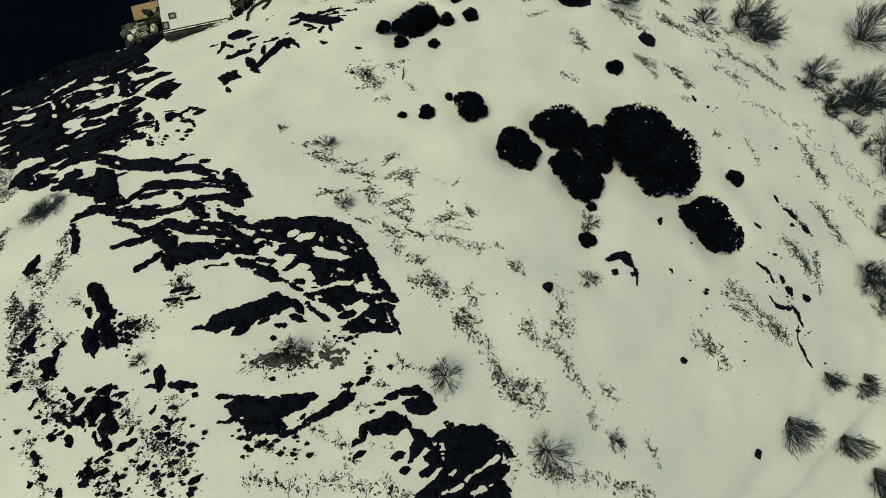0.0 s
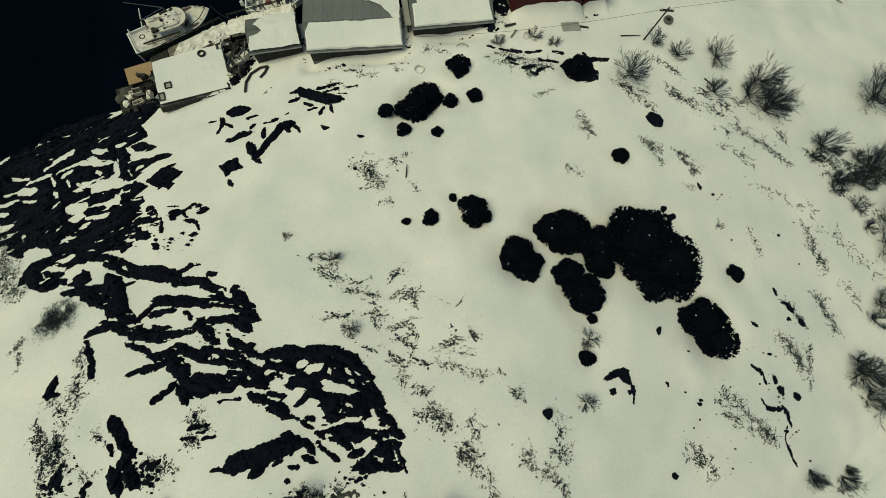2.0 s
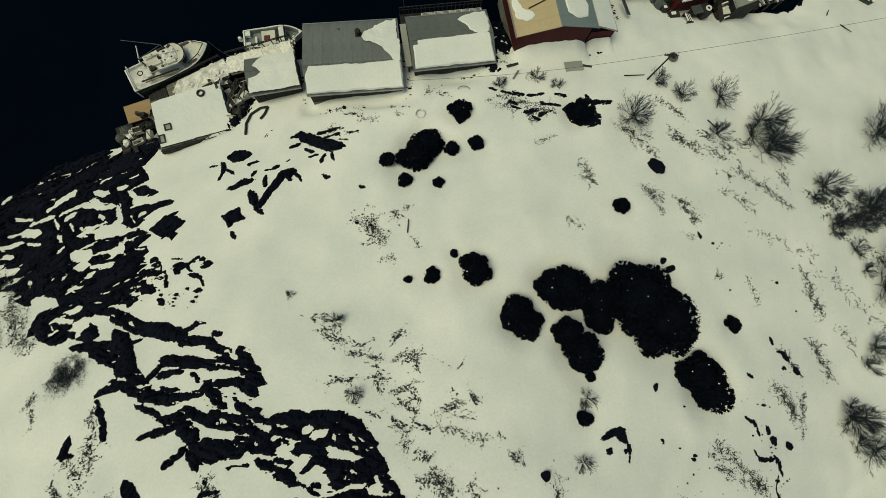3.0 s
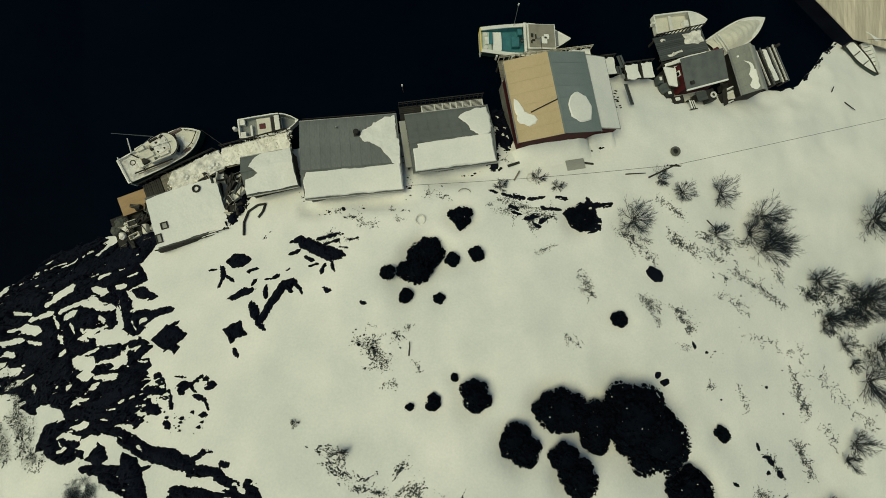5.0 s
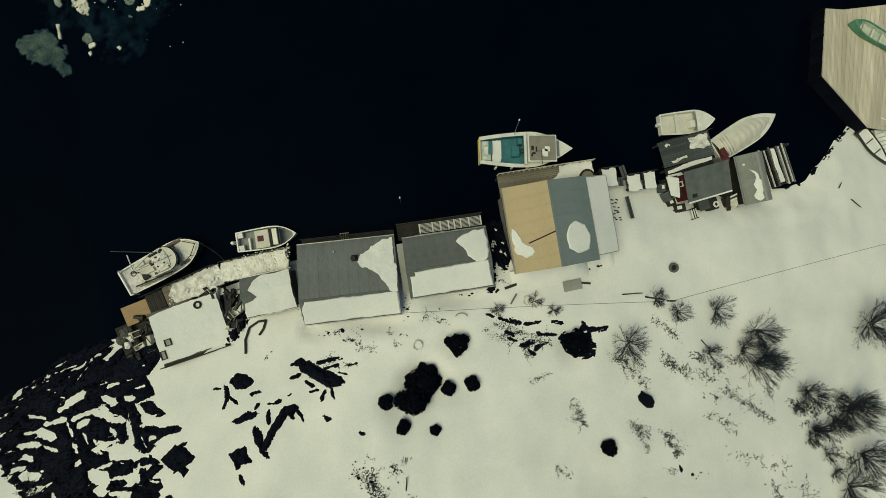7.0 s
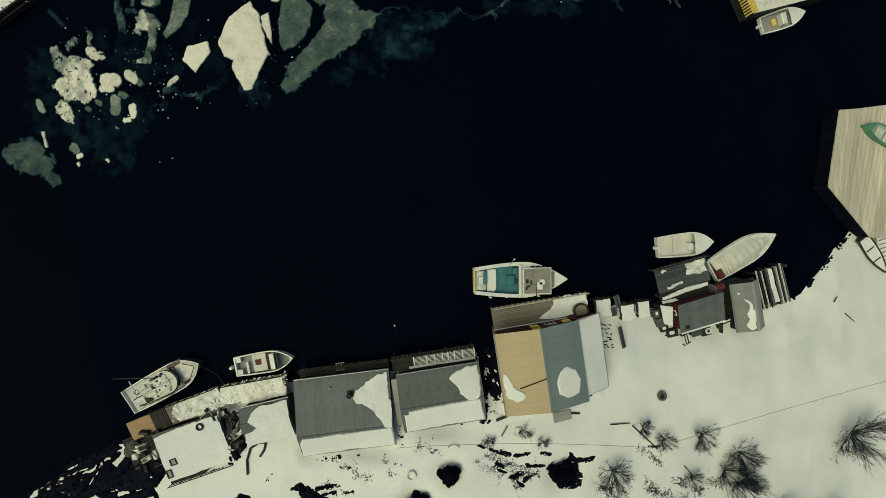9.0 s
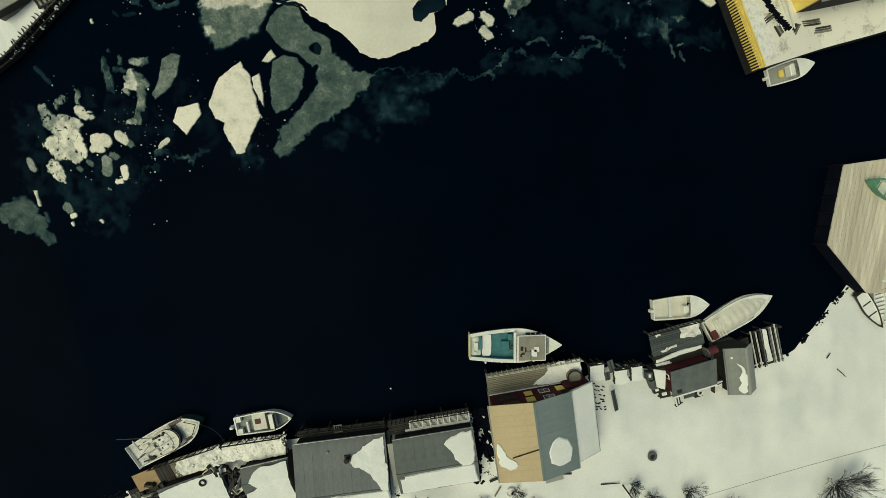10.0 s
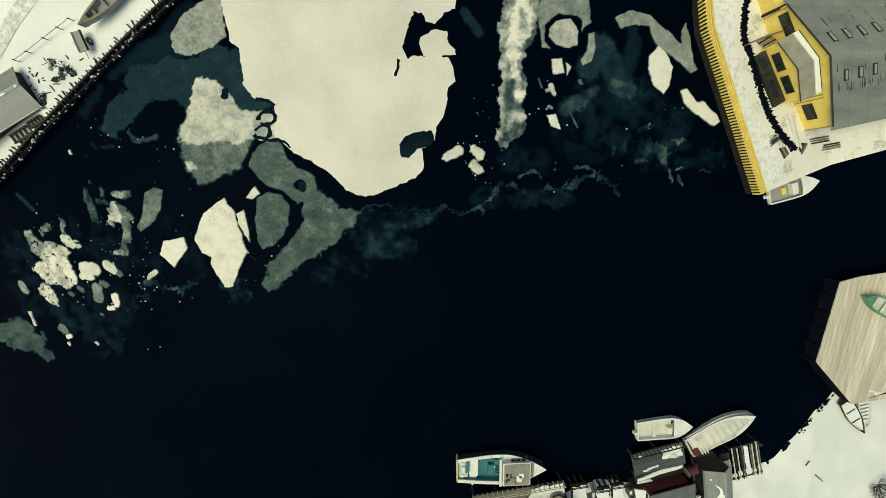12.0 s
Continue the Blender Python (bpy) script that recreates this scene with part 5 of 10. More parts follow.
# balcony rail, stair timbers and the lower wing beyond the gable
stair = thing("timber_stair", pose(0, 0, 0), "brown timber stair and handrail beside the warehouse", "stair")
part("handrail", rods((at_gable(8.69, 2.62, 1.0), at_gable(8.45, 1.3, 1.1), 0.05), (at_gable(8.45, 1.3, 1.1), at_gable(8.1, 0.05, 1.0), 0.05), sides=6), WOOD, stair)
for s, d in ((8.6, 2.3), (8.45, 1.3), (8.2, 0.4)):
    part("post", rods((at_gable(s, d, -0.2), at_gable(s, d, 1.05), 0.04), sides=6), WOOD, stair)
for k in range(5):
    a, b = at_gable(8.3 - 0.16 * k, 1.15, 0.1 + 0.1 * k), at_gable(8.25 - 0.16 * k, 0.1, 0.1 + 0.1 * k)
    part("tread", rods((a, b, 0.06), sides=4), (TAN_WOOD, DARK_WOOD)[k % 2], stair)
wing = thing("warehouse_wing", pose(0, 0, 0), "low yellow wing with a dark roof edge", "house")
bm = bmesh.new()
hexa(bm, [at_gable(s, d, -0.4) for s, d in ((9.75, -0.05), (13.0, -0.05), (13.0, -2.5), (9.75, -2.5))], [at_gable(s, d, 1.1) for s, d in ((9.75, -0.05), (13.0, -0.05), (13.0, -2.5), (9.75, -2.5))])
bmesh.ops.recalc_face_normals(bm, faces=bm.faces[:])
part("wall", bm, YELLOW, wing)
part("roof_edge", rods((at_gable(9.85, 1.15, 1.15), at_gable(9.6, -0.7, 1.35), 0.12), sides=5), DARK_WOOD, wing)
# dark streaks running down the roof
verts, faces = [], []
rnd = random.Random(15)
e1 = east.normalized()
for k in range(90):
    p, q, drop = (verge[0], verge[1], Vector((0.05, -0.28, -0.12))) if k % 3 else (verge[2], verge[1], Vector((-0.2, 0.28, -0.12)))
    p = p + drop
    t = rnd.choice((0.52, 0.55, 0.75)) + rnd.uniform(-0.06, 0.04) if k % 3 else rnd.uniform(0.35, 0.8)
    l, w, x = rnd.uniform(0.02, 0.14), rnd.uniform(0.015, 0.035), rnd.uniform(0.2, 9.0)
    up, i = Vector((0, 0, 0.072)), len(verts)
    c0, c1 = p.lerp(q, t) + e1 * x + up, p.lerp(q, min(0.97, t + l)) + e1 * x + up
    verts += [c0 - e1 * w, c0 + e1 * w, c1 + e1 * w * 0.4, c1 - e1 * w * 0.4]
    faces += [(i, i + 1, i + 2, i + 3)]
streak = sheet_mesh("roof_stain", verts, faces, DARK_WOOD, Y1)
streak["kind"] = "stuff"
ladder = thing("ladder", pose(29.43, 72.64, quay_top(29.43, 72.64) + 0.05, 0, 0, -65), "white ladder lying on the snowy quay", "ladder")
for yy in (-0.2, 0.2):
    part("stile", boxes((-1.3, 1.3, yy - 0.035, yy + 0.035, 0, 0.08)), WHITE, ladder)
for k in range(7):
    part("rung", rods(((-1.1 + k * 0.37, -0.18, 0.04), (-1.1 + k * 0.37, 0.18, 0.04), 0.025)), WHITE, ladder)
for k, (x, y, l, a) in enumerate(((31.8, 72.3, 2.0, 12), (33.2, 71.9, 1.6, 12), (27.2, 71.9, 1.2, 40), (28.5, 71.2, 1.0, -50), (30.3, 71.6, 0.9, 70))):
    t = thing("timber_stack", pose(x, y, quay_top(x, y), 0, 0, a), "weathered timbers lying on the quay", "timber", "timbers on the quay")
    for j in range(3):
        part("timber", rounded(boxes((-l / 2 + 0.1 * j, l / 2 - 0.05 * j, -0.25 + 0.18 * j, -0.13 + 0.18 * j, 0.0, 0.12)), 0.01), (DARK_WOOD, WOOD, GREY_DECK)[(j + k) % 3], t)
hedge = ((23.35, 84.0), (23.35, 82.1), (23.4, 80.5), (23.7, 79.2), (24.5, 78.0), (25.2, 76.6), (25.9, 75.2), (26.6, 74.0), (27.5, 73.0), (28.4, 72.2), (29.5, 71.5))
rnd = random.Random(77)
verts, faces = [], []
for (x0, y0), (x1, y1) in zip(hedge, hedge[1:]):
    for _ in range(170):
        t = rnd.random()
        x, y = x0 + (x1 - x0) * t + rnd.gauss(0, 0.12), y0 + (y1 - y0) * t + rnd.gauss(0, 0.12)
        r, z = rnd.uniform(0.03, 0.13), quay_top(x, y)
        k = len(verts)
        verts += [(x - r, y, z - 0.01), (x + r * 0.4, y - r, z - 0.01), (x + r, y + r * 0.6, z - 0.01), (x - r * 0.3, y + r, z - 0.01), (x, y, z + r * 1.4 + 0.1)]
        faces += [(k, k + 1, k + 4), (k + 1, k + 2, k + 4), (k + 2, k + 3, k + 4), (k + 3, k, k + 4)]
tagged(sheet_mesh("low_hedge", verts, faces, ROCK), "line of dark stones and frozen plants on the quay", "stones", kind="stuff")


# ---- boats ----
def hull_section(u, length, beam, bow=0.45, stern=0.88, sharp=2.3):
    """Half width at u (0 stern to 1 bow)."""
    if u < 1 - bow:
        return beam / 2 * (stern + (1 - stern) * math.sin(math.pi / 2 * u / (1 - bow)))
    t = (u - (1 - bow)) / bow
    return beam / 2 * (1 - t ** sharp)


def loft(sections, closed_ends=True):
    bm = bmesh.new()
    rows = [[bm.verts.new(p) for p in s] for s in sections]
    for a, b in zip(rows, rows[1:]):
        for i in range(len(a) - 1):
            bm.faces.new((a[i], b[i], b[i + 1], a[i + 1]))
    if closed_ends:
        for r in (rows[0], rows[-1]):
            if len(r) > 2:
                bm.faces.new(r)
    bmesh.ops.remove_doubles(bm, verts=bm.verts[:], dist=0.0005)
    bmesh.ops.recalc_face_normals(bm, faces=bm.faces[:])
    return bm


def boat(x, y, heading, length, beam, label, hull_mat, rim_mat, floor_mat, free=0.55, floor=0.18, bow=0.45, name="motorboat", z=None, rim=0.10, inner=(0.03, 0.78), deck_mat=None, stern=0.88, sharp=2.3):
    b = thing(name, pose(x, y, wz(x, y) if z is None else z, 0, 0, heading), label, "boat", "moored boats")
    n = 18
    us = [i / n for i in range(n + 1)]
    px = lambda u: (u - 0.5) * length
    sheer = lambda u: free + 0.22 * free * max(0, u - 0.4) / 0.6 * 1.6
    out, rims = [], []
    for u in us:
        w, s = max(0.015, hull_section(u, length, beam, bow, stern, sharp)), sheer(u)
        out.append([(px(u), -w, s), (px(u) - 0.02 * u, -w * 0.88, 0.1), (px(u) - 0.25 * u * u, 0, -0.25 + 0.2 * u * u), (px(u) - 0.02 * u, w * 0.88, 0.1), (px(u), w, s)])
        wi = max(0.008, w - rim)
        rims.append([(px(u), -w - 0.02, s), (px(u), -w - 0.02, s + 0.05), (px(u), -wi, s + 0.05), (px(u), -wi, s - 0.02)])
    part("hull", loft(out), hull_mat, b)
    part("gunwale", loft(rims), rim_mat, b)
    part("gunwale", loft([[(p, -q, r) for p, q, r in s] for s in rims]), rim_mat, b)
    part("transom", boxes((-length / 2 - 0.03, -length / 2 + 0.08, -hull_section(0, length, beam, bow, stern, sharp) + 0.02, hull_section(0, length, beam, bow, stern, sharp) - 0.02, 0.05, sheer(0) + 0.04)), rim_mat, b)
    fl = []
    for u in us:
        if u <= inner[1] + 0.02:
            w = max(0.01, hull_section(u, length, beam, bow, stern, sharp) - rim)
            fl.append([(px(u), -w, sheer(u) - 0.02), (px(u), -w * 0.96, floor + (sheer(u) - floor) * 0.1), (px(u), w * 0.96, floor + (sheer(u) - floor) * 0.1), (px(u), w, sheer(u) - 0.02)])
    part("cockpit", loft(fl, False), floor_mat, b)
    fd = []
    for u in us:
        if u >= inner[1] - 0.04:
            w = max(0.008, hull_section(u, length, beam, bow, stern, sharp) - rim * 0.5)
            fd.append([(px(u), -w, sheer(u) + 0.02), (px(u), 0, sheer(u) + 0.07), (px(u), w, sheer(u) + 0.02)])
    part("foredeck", loft(fd, False), deck_mat or rim_mat, b)
    return b, px, sheer


def outboard(b, x, z, y=0.0):
    o = part("outboard_motor", rounded(boxes((x - 0.42, x - 0.08, y - 0.15, y + 0.15, z - 0.05, z + 0.32, 0.05)), 0.04, 2), GELCOAT, b, "white outboard motor")
    part("leg", boxes((x - 0.30, x - 0.18, y - 0.05, y + 0.05, z - 0.9, z - 0.055)), BLACK, o)


# sloop with a wheelhouse and a teal cockpit
bA, px, sh = boat(6.68, 44.6, 2.8, 7.35, 2.8, "white motor sloop with teal cockpit moored alongside", DARK_PAINT, GELCOAT, TEAL, 0.75, 0.30, 0.46, "motor_sloop", inner=(0.0, 0.52), rim=0.26, stern=0.74, sharp=1.75)
part("stern_stripe", boxes((-3.72, -3.64, -0.98, 0.98, 0.45, 0.84)), YELLOW, bA, "yellow painted transom board")
part("stern_deck", rounded(boxes((-3.55, -2.75, -0.78, 0.78, 0.42, 0.62)), 0.03), MINT, bA, "pale green stern deck")
part("stern_mat", rounded(boxes((-2.95, -2.66, -0.3, 0.75, 0.625, 0.70)), 0.03), TEAL, bA)
part("stern_box", rounded(boxes((-3.3, -2.98, -0.35, 0.3, 0.625, 0.74)), 0.03), WHITE, bA)
for yy in (-0.58, 0.55):
    part("hatch", rods(((-3.25, yy, 0.62), (-3.25, yy, 0.68), 0.15), sides=12), WHITE, bA)
flat_patch(bA, "deck_snow", -2.7, -1.85, -1.0, 0.98, 0.40, 0.12, SNOW, "strip of snow on the deck", 2)
part("engine_box", rounded(boxes((-1.1, -0.45, -0.5, 0.35, 0.35, 0.7)), 0.05), TEAL, bA)
part("seat", boxes((-0.6, -0.25, 0.45, 0.95, 0.35, 0.8)), TEAL, bA)
part("ring_buoy", ring(bmesh.new(), (-0.3, -0.1, 0.85), 0.14, 0.05, 14, 6), BLACK, bA)
part("wheelhouse", rounded(boxes((0.0, 2.2, -0.95, 0.9, 0.5, 1.25, 0.06)), 0.04), GELCOAT, bA)
part("wheelhouse_roof", rounded(boxes((0.02, 2.3, -1.12, 1.0, 1.26, 1.34)), 0.03), WHITE, bA)
part("roof_panel", boxes((0.12, 2.2, -1.02, 0.92, 1.345, 1.37)), BUFF_DECK, bA, "buff-grey roof panel")
part("cross_beam", rounded(boxes((-0.22, -0.02, -1.28, 1.22, 1.0, 1.20)), 0.03), WHITE, bA)
for k, (x, y, w, d) in enumerate(((0.35, -0.05, 0.10, 0.16), (0.45, -0.45, 0.12, 0.08), (0.8, -0.3, 0.16, 0.05), (0.65, -0.15, 0.05, 0.2), (0.3, -0.6, 0.06, 0.12), (1.0, -0.55, 0.05, 0.22))):
    part("roof_gear", rounded(boxes((x - w, x + w, y - d, y + d, 1.372, 1.44)), 0.02), (BLACK, DARK_WOOD, STEEL)[k % 3], bA)
part("fender_rope", rods(((1.05, -0.2, 1.40), (1.1, -1.3, 1.36), 0.025), sides=5), DARK_WOOD, bA)
for x0, x1, y0, y1, k in ((1.1, 1.6, -0.75, -0.1, 5), (1.3, 1.75, -0.35, 0.1, 6)):
    flat_patch(bA, "roof_snow", x0, x1, y0, y1, 1.372, 0.04, SNOW, "thin snow on the roof", k)
for k in range(3):
    part("side_window", boxes((0.75 + k * 0.42, 1.08 + k * 0.42, 0.95, 1.10, 0.98, 1.06)), GLASSY, bA)
part("foredeck_step", boxes((2.32, 2.62, -0.62, 0.62, 0.98, 1.06)), GREY_PAINT, bA, "grey step before the wheelhouse")
part("mast", rods(((-0.9, 1.2, 0.8), (-0.9, 1.75, 2.3), 0.02)), STEEL, bA)
part("mast_light", rods(((-0.9, 1.75, 2.3), (-0.9, 1.77, 2.42), 0.06), sides=8), WHITE, bA)
for k in range(4):
    part("fender_buoy", rods(((-2.4 + k * 1.3, -1.36, 0.3), (-2.4 + k * 1.3, -1.36, 0.75), 0.10, 0.08), sides=8), WHITE, bA)

# open white skiff
bB, px, sh = boat(20.73, 47.76, 7.9, 4.65, 1.95, "white open motorboat with snow aboard beside the pier", GELCOAT, GELCOAT, TARP, 0.55, 0.25, 0.42, inner=(0.0, 0.66))
outboard(bB, -2.33, 0.5)
part("thwart", boxes((-0.95, -0.7, -0.8, 0.8, 0.42, 0.47)), WHITE, bB)
part("console", rounded(boxes((0.2, 0.6, -0.5, 0.1, 0.3, 0.75)), 0.04), GELCOAT, bB)
flat_patch(bB, "foredeck_snow", 0.9, 1.75, -0.55, 0.5, 0.66, 0.05, SNOW, "snow on the foredeck", 7)

# boat under a tarpaulin
bC, px, sh = boat(26.19, 47.2, 33.0, 6.2, 2.25, "boat laid up under a pale ribbed tarpaulin", GELCOAT, WHITE, GREY_PAINT, 0.65, 0.3, 0.5, "covered_boat", inner=(0.0, 0.7))
rows = []
for i in range(43):
    u = 0.03 + 0.97 * i / 42
    w = max(0.03, hull_section(u, 6.2, 2.3, 0.5))
    rib = 0.07 * (1 if i % 4 == 0 else 0) + 0.02 * noise.noise(Vector((i * 0.7, 0, 3)))
    top = 0.75 + 0.42 * (1 - (2 * u - 1) ** 2) + rib
    rows.append([((u - 0.5) * 6.2, s * w * 1.04, 0.55 + (top - 0.55) * (1 - abs(s) ** 1.7)) for s in (-1, -0.8, -0.5, -0.2, 0, 0.2, 0.5, 0.8, 1)])
part("tarpaulin", loft(rows, False), TARP, bC, "pale tarpaulin over ribs", smooth=True)
part("stern_cover", rounded(boxes((-2.95, -2.45, -0.85, 0.0, 0.6, 0.95)), 0.06), MAROON, bC, "dark red canvas at the stern")
for k in range(3):
    part("strap", boxes((-2.4 + 0.22 * k, -2.32 + 0.22 * k, -0.85, 0.85, 0.96 + 0.05 * k, 0.99 + 0.05 * k)), WHITE, bC)

# open boat with a console
bD, px, sh = boat(-13.71, 37.18, 10.6, 4.7, 1.75, "grey-white open motorboat with a buff floor and console", GELCOAT, GELCOAT, GREY_PAINT, 0.55, 0.22, 0.45, inner=(0.0, 0.93), rim=0.07, deck_mat=GELCOAT)
outboard(bD, -2.35, 0.5)
part("floorboards", rounded(boxes((-1.0, 0.1, -0.72, 0.72, 0.30, 0.42)), 0.02), TARP, bD, "buff floorboards")
flat_patch(bD, "wet_stain", -0.85, -0.3, -0.2, 0.3, 0.421, 0.01, MAROON, "dull red rag on the floorboards", 4)
part("seat", rounded(boxes((0.14, 0.42, -0.68, 0.68, 0.3, 0.5)), 0.03), BLACK, bD, "dark seat")
part("console", rounded(boxes((0.5, 0.95, -0.65, 0.65, 0.3, 0.8)), 0.04), GELCOAT, bD)
part("windscreen", boxes((0.96, 1.0, -0.65, 0.65, 0.72, 1.0)), GLASSY, bD)
part("stern_locker", boxes((-2.25, -1.85, -0.72, -0.3, 0.3, 0.55)), WHITE, bD)
part("stern_locker", boxes((-2.25, -1.85, 0.3, 0.72, 0.3, 0.55)), WHITE, bD)
part("stern_thwart", boxes((-1.5, -1.35, -0.75, 0.2, 0.42, 0.48)), WHITE, bD)

# old fishing boat
bE, px, sh = boat(-22.25, 34.98, 31.0, 6.8, 2.4, "old white fishing boat with snow on its deck", DARK_PAINT, GELCOAT, OLD_SNOW, 0.9, 0.74, 0.42, "fishing_boat", inner=(0.0, 0.74), rim=0.07, deck_mat=TARP, sharp=3.0)
part("wheelhouse", rounded(boxes((-1.0, 0.9, -0.78, 0.78, 0.7, 1.55, 0.08)), 0.04), GELCOAT, bE)
bm = bmesh.new()
front = [(0.75 + 0.85 * math.cos(a), 0.98 * math.sin(a)) for a in [k * math.pi / 12 - math.pi / 2 for k in range(13)]]
deckline = [(-1.5, -0.8)] + front + [(-1.5, 0.8)]
hexa(bm, [(x, y, 1.56) for x, y in deckline], [(x * 0.98, y * 0.98, 1.66) for x, y in deckline])
part("wheelhouse_roof", bm, TARP, bE, "buff rounded roof with patches of snow")
part("roof_rim", rods(*[((x, y, 1.66), (u, v, 1.66), 0.035) for (x, y), (u, v) in zip(front, front[1:])], sides=5), DARK_WOOD, bE)
flat_patch(bE, "roof_snow", -0.2, 1.1, -0.55, 0.7, 1.662, 0.05, OLD_SNOW, "thawing snow on the roof", 11)
for k, (x, y, w, d, mat) in enumerate(((-1.0, 0.5, 0.3, 0.2, TARP), (-0.7, -0.3, 0.45, 0.18, TARP), (-0.3, 0.1, 0.12, 0.12, BLACK), (0.4, -0.7, 0.4, 0.14, TARP), (-1.15, -0.55, 0.2, 0.25, DARK_WOOD), (0.1, 0.72, 0.35, 0.1, DARK_WOOD))):
    part("roof_gear", rounded(boxes((x - w, x + w, y - d, y + d, 1.662, 1.80, 0.03)), 0.02), mat, bE)
part("windscreen", rods(*[((0.95 + 0.45 * math.cos(a), 0.78 * math.sin(a), 1.25), (0.95 + 0.45 * math.cos(a + 0.4), 0.78 * math.sin(a + 0.4), 1.25), 0.12) for a in (-1.2, -0.8, -0.4, 0.0, 0.4, 0.8)]), GLASSY, bE)
part("mast", rods(((-1.5, 0, 0.7), (-1.5, 0, 2.4), 0.06, 0.05)), DARK_WOOD, bE)
part("boom", rods(((0.3, 0.8, 2.0), (-2.1, 2.26, 2.25), 0.035, 0.025)), GREY_DECK, bE)
part("boom", rods(((-1.9, 0.45, 1.5), (-1.34, 1.5, 2.05), 0.05, 0.04)), WHITE, bE)
part("stay", rods(((-1.5, 0, 2.35), (1.3, 0, 1.7), 0.02), ((-1.5, 0, 2.35), (0.3, 0.8, 2.0), 0.02), ((0.3, 0.8, 1.6), (0.3, 0.8, 2.0), 0.03), sides=4), STEEL, bE)
part("stern_rail", rods(((-3.1, -1.05, 1.2), (-3.1, 1.05, 1.2), 0.045), ((-3.1, -1.05, 0.9), (-3.1, -1.05, 1.2), 0.04), ((-3.1, 1.05, 0.9), (-3.1, 1.05, 1.2), 0.04)), WHITE, bE)
part("side_timber", rods(((-2.5, -0.7, 1.15), (0.5, -1.05, 1.25), 0.06)), DARK_WOOD, bE)
part("side_timber", rods(((-2.3, -0.85, 1.1), (0.3, -1.15, 1.2), 0.05)), WOOD, bE)
part("hauler", ring(bmesh.new(), (-2.5, 0.45, 0.72), 0.2, 0.06, 14, 6), BLACK, bE)
part("engine_hatch", rounded(boxes((-2.1, -1.62, -0.4, 0.35, 0.75, 1.0)), 0.04), WHITE, bE)
rnd = random.Random(77)
for k in range(22):
    x, y, w, d, h = rnd.uniform(-1.9, 1.2), rnd.uniform(-0.75, 0.75), rnd.uniform(0.05, 0.2), rnd.uniform(0.03, 0.1), rnd.uniform(0.05, 0.16)
    gear = part("roof_gear", rounded(boxes((-w, w, -d, d, 0, h, 0.01)), 0.015), (DARK_WOOD, TARP, BLACK, PALE_WOOD, GREY_DECK, OLD_SNOW)[k % 6], bE)
    gear.matrix_basis = pose(x, y, 1.662 if x > -1.45 else 0.86, 0, 0, rnd.uniform(0, 180))
part("bow_cover", rounded(boxes((0.9, 2.3, 0.72, 1.18, 1.0, 1.2, 0.1)), 0.06, 2), FADED, bE, "faded mauve canvas on the bow")
part("bow_cover", rounded(boxes((1.5, 2.15, -0.98, -0.68, 1.02, 1.16)), 0.05), FADED, bE, "faded mauve canvas on the bow")
flat_patch(bE, "foredeck_snow", 1.7, 2.6, -0.6, 0.4, 1.12, 0.05, SNOW, "snow on the foredeck", 15)
part("bow_rail", rods(((1.3, -1.0, 1.3), (2.4, -0.65, 1.4), 0.03), ((2.4, -0.65, 1.4), (3.15, 0, 1.45), 0.03), ((3.15, 0, 1.45), (2.4, 0.65, 1.4), 0.03), ((2.4, -0.65, 1.0), (2.4, -0.65, 1.4), 0.025), ((2.4, 0.65, 1.0), (2.4, 0.65, 1.4), 0.025), sides=5), DARK_WOOD, bE)
moor = thing("mooring_rope", pose(0, 0, 0), "slack dark mooring rope from bow to quay", "rope")
a, b = Vector((-19.1, 36.7, wz(-19.1, 36.7) + 1.0)), Vector((-17.0, 35.3, wz(-17, 35.3) + 0.95))
pts = [a.lerp(b, k / 8) - Vector((0, 0, 0.35 * math.sin(math.pi * k / 8))) for k in range(9)]
part("line", rods(*[(p, q, 0.025) for p, q in zip(pts, pts[1:])], sides=4), DARK_WOOD, moor)

# small boats elsewhere
bF, px, sh = boat(30.75, 68.35, 20.0, 4.1, 1.7, "small white boat with a grey floor moored at the quay corner", GELCOAT, GELCOAT, PALE_ROOF, 0.6, 0.3, 0.45, inner=(0.0, 0.66))
outboard(bF, -2.05, 0.5)
part("console", rounded(boxes((-0.2, 0.25, -0.5, 0.5, 0.35, 0.85)), 0.04), GELCOAT, bF)
part("seat", rounded(boxes((-0.85, -0.5, -0.3, 0.3, 0.35, 0.55)), 0.03), YELLOW, bF)
bG, px, sh = boat(41.05, 58.25, 155, 4.6, 1.5, "pale green rowing boat with a darker rim lying on the wharf", GREEN_PAINT, GREEN_PAINT, MINT, 0.45, 0.12, 0.45, "rowing_boat", z=wz(41, 58.6) + 1.45, inner=(0.0, 0.85))
for k in range(3):
    part("thwart", boxes((-1.2 + k * 1.0, -1.0 + k * 1.0, -0.5, 0.5, 0.30, 0.35)), PALE_WOOD, bG)
bH, px, sh = boat(-21.75, 78.85, -139, 5.0, 0.95, "long grey rowing boat lying on the snowy quay", GREY_PAINT, WOOD, PALE_ROOF, 0.4, 0.12, 0.6, "rowing_boat", z=on_nw(-21.75, 78.85) + 0.22, inner=(0.0, 0.85))
for k in range(4):
    part("thwart", boxes((-1.6 + k * 0.9, -1.4 + k * 0.9, -0.45, 0.45, 0.30, 0.35)), WOOD, bH)
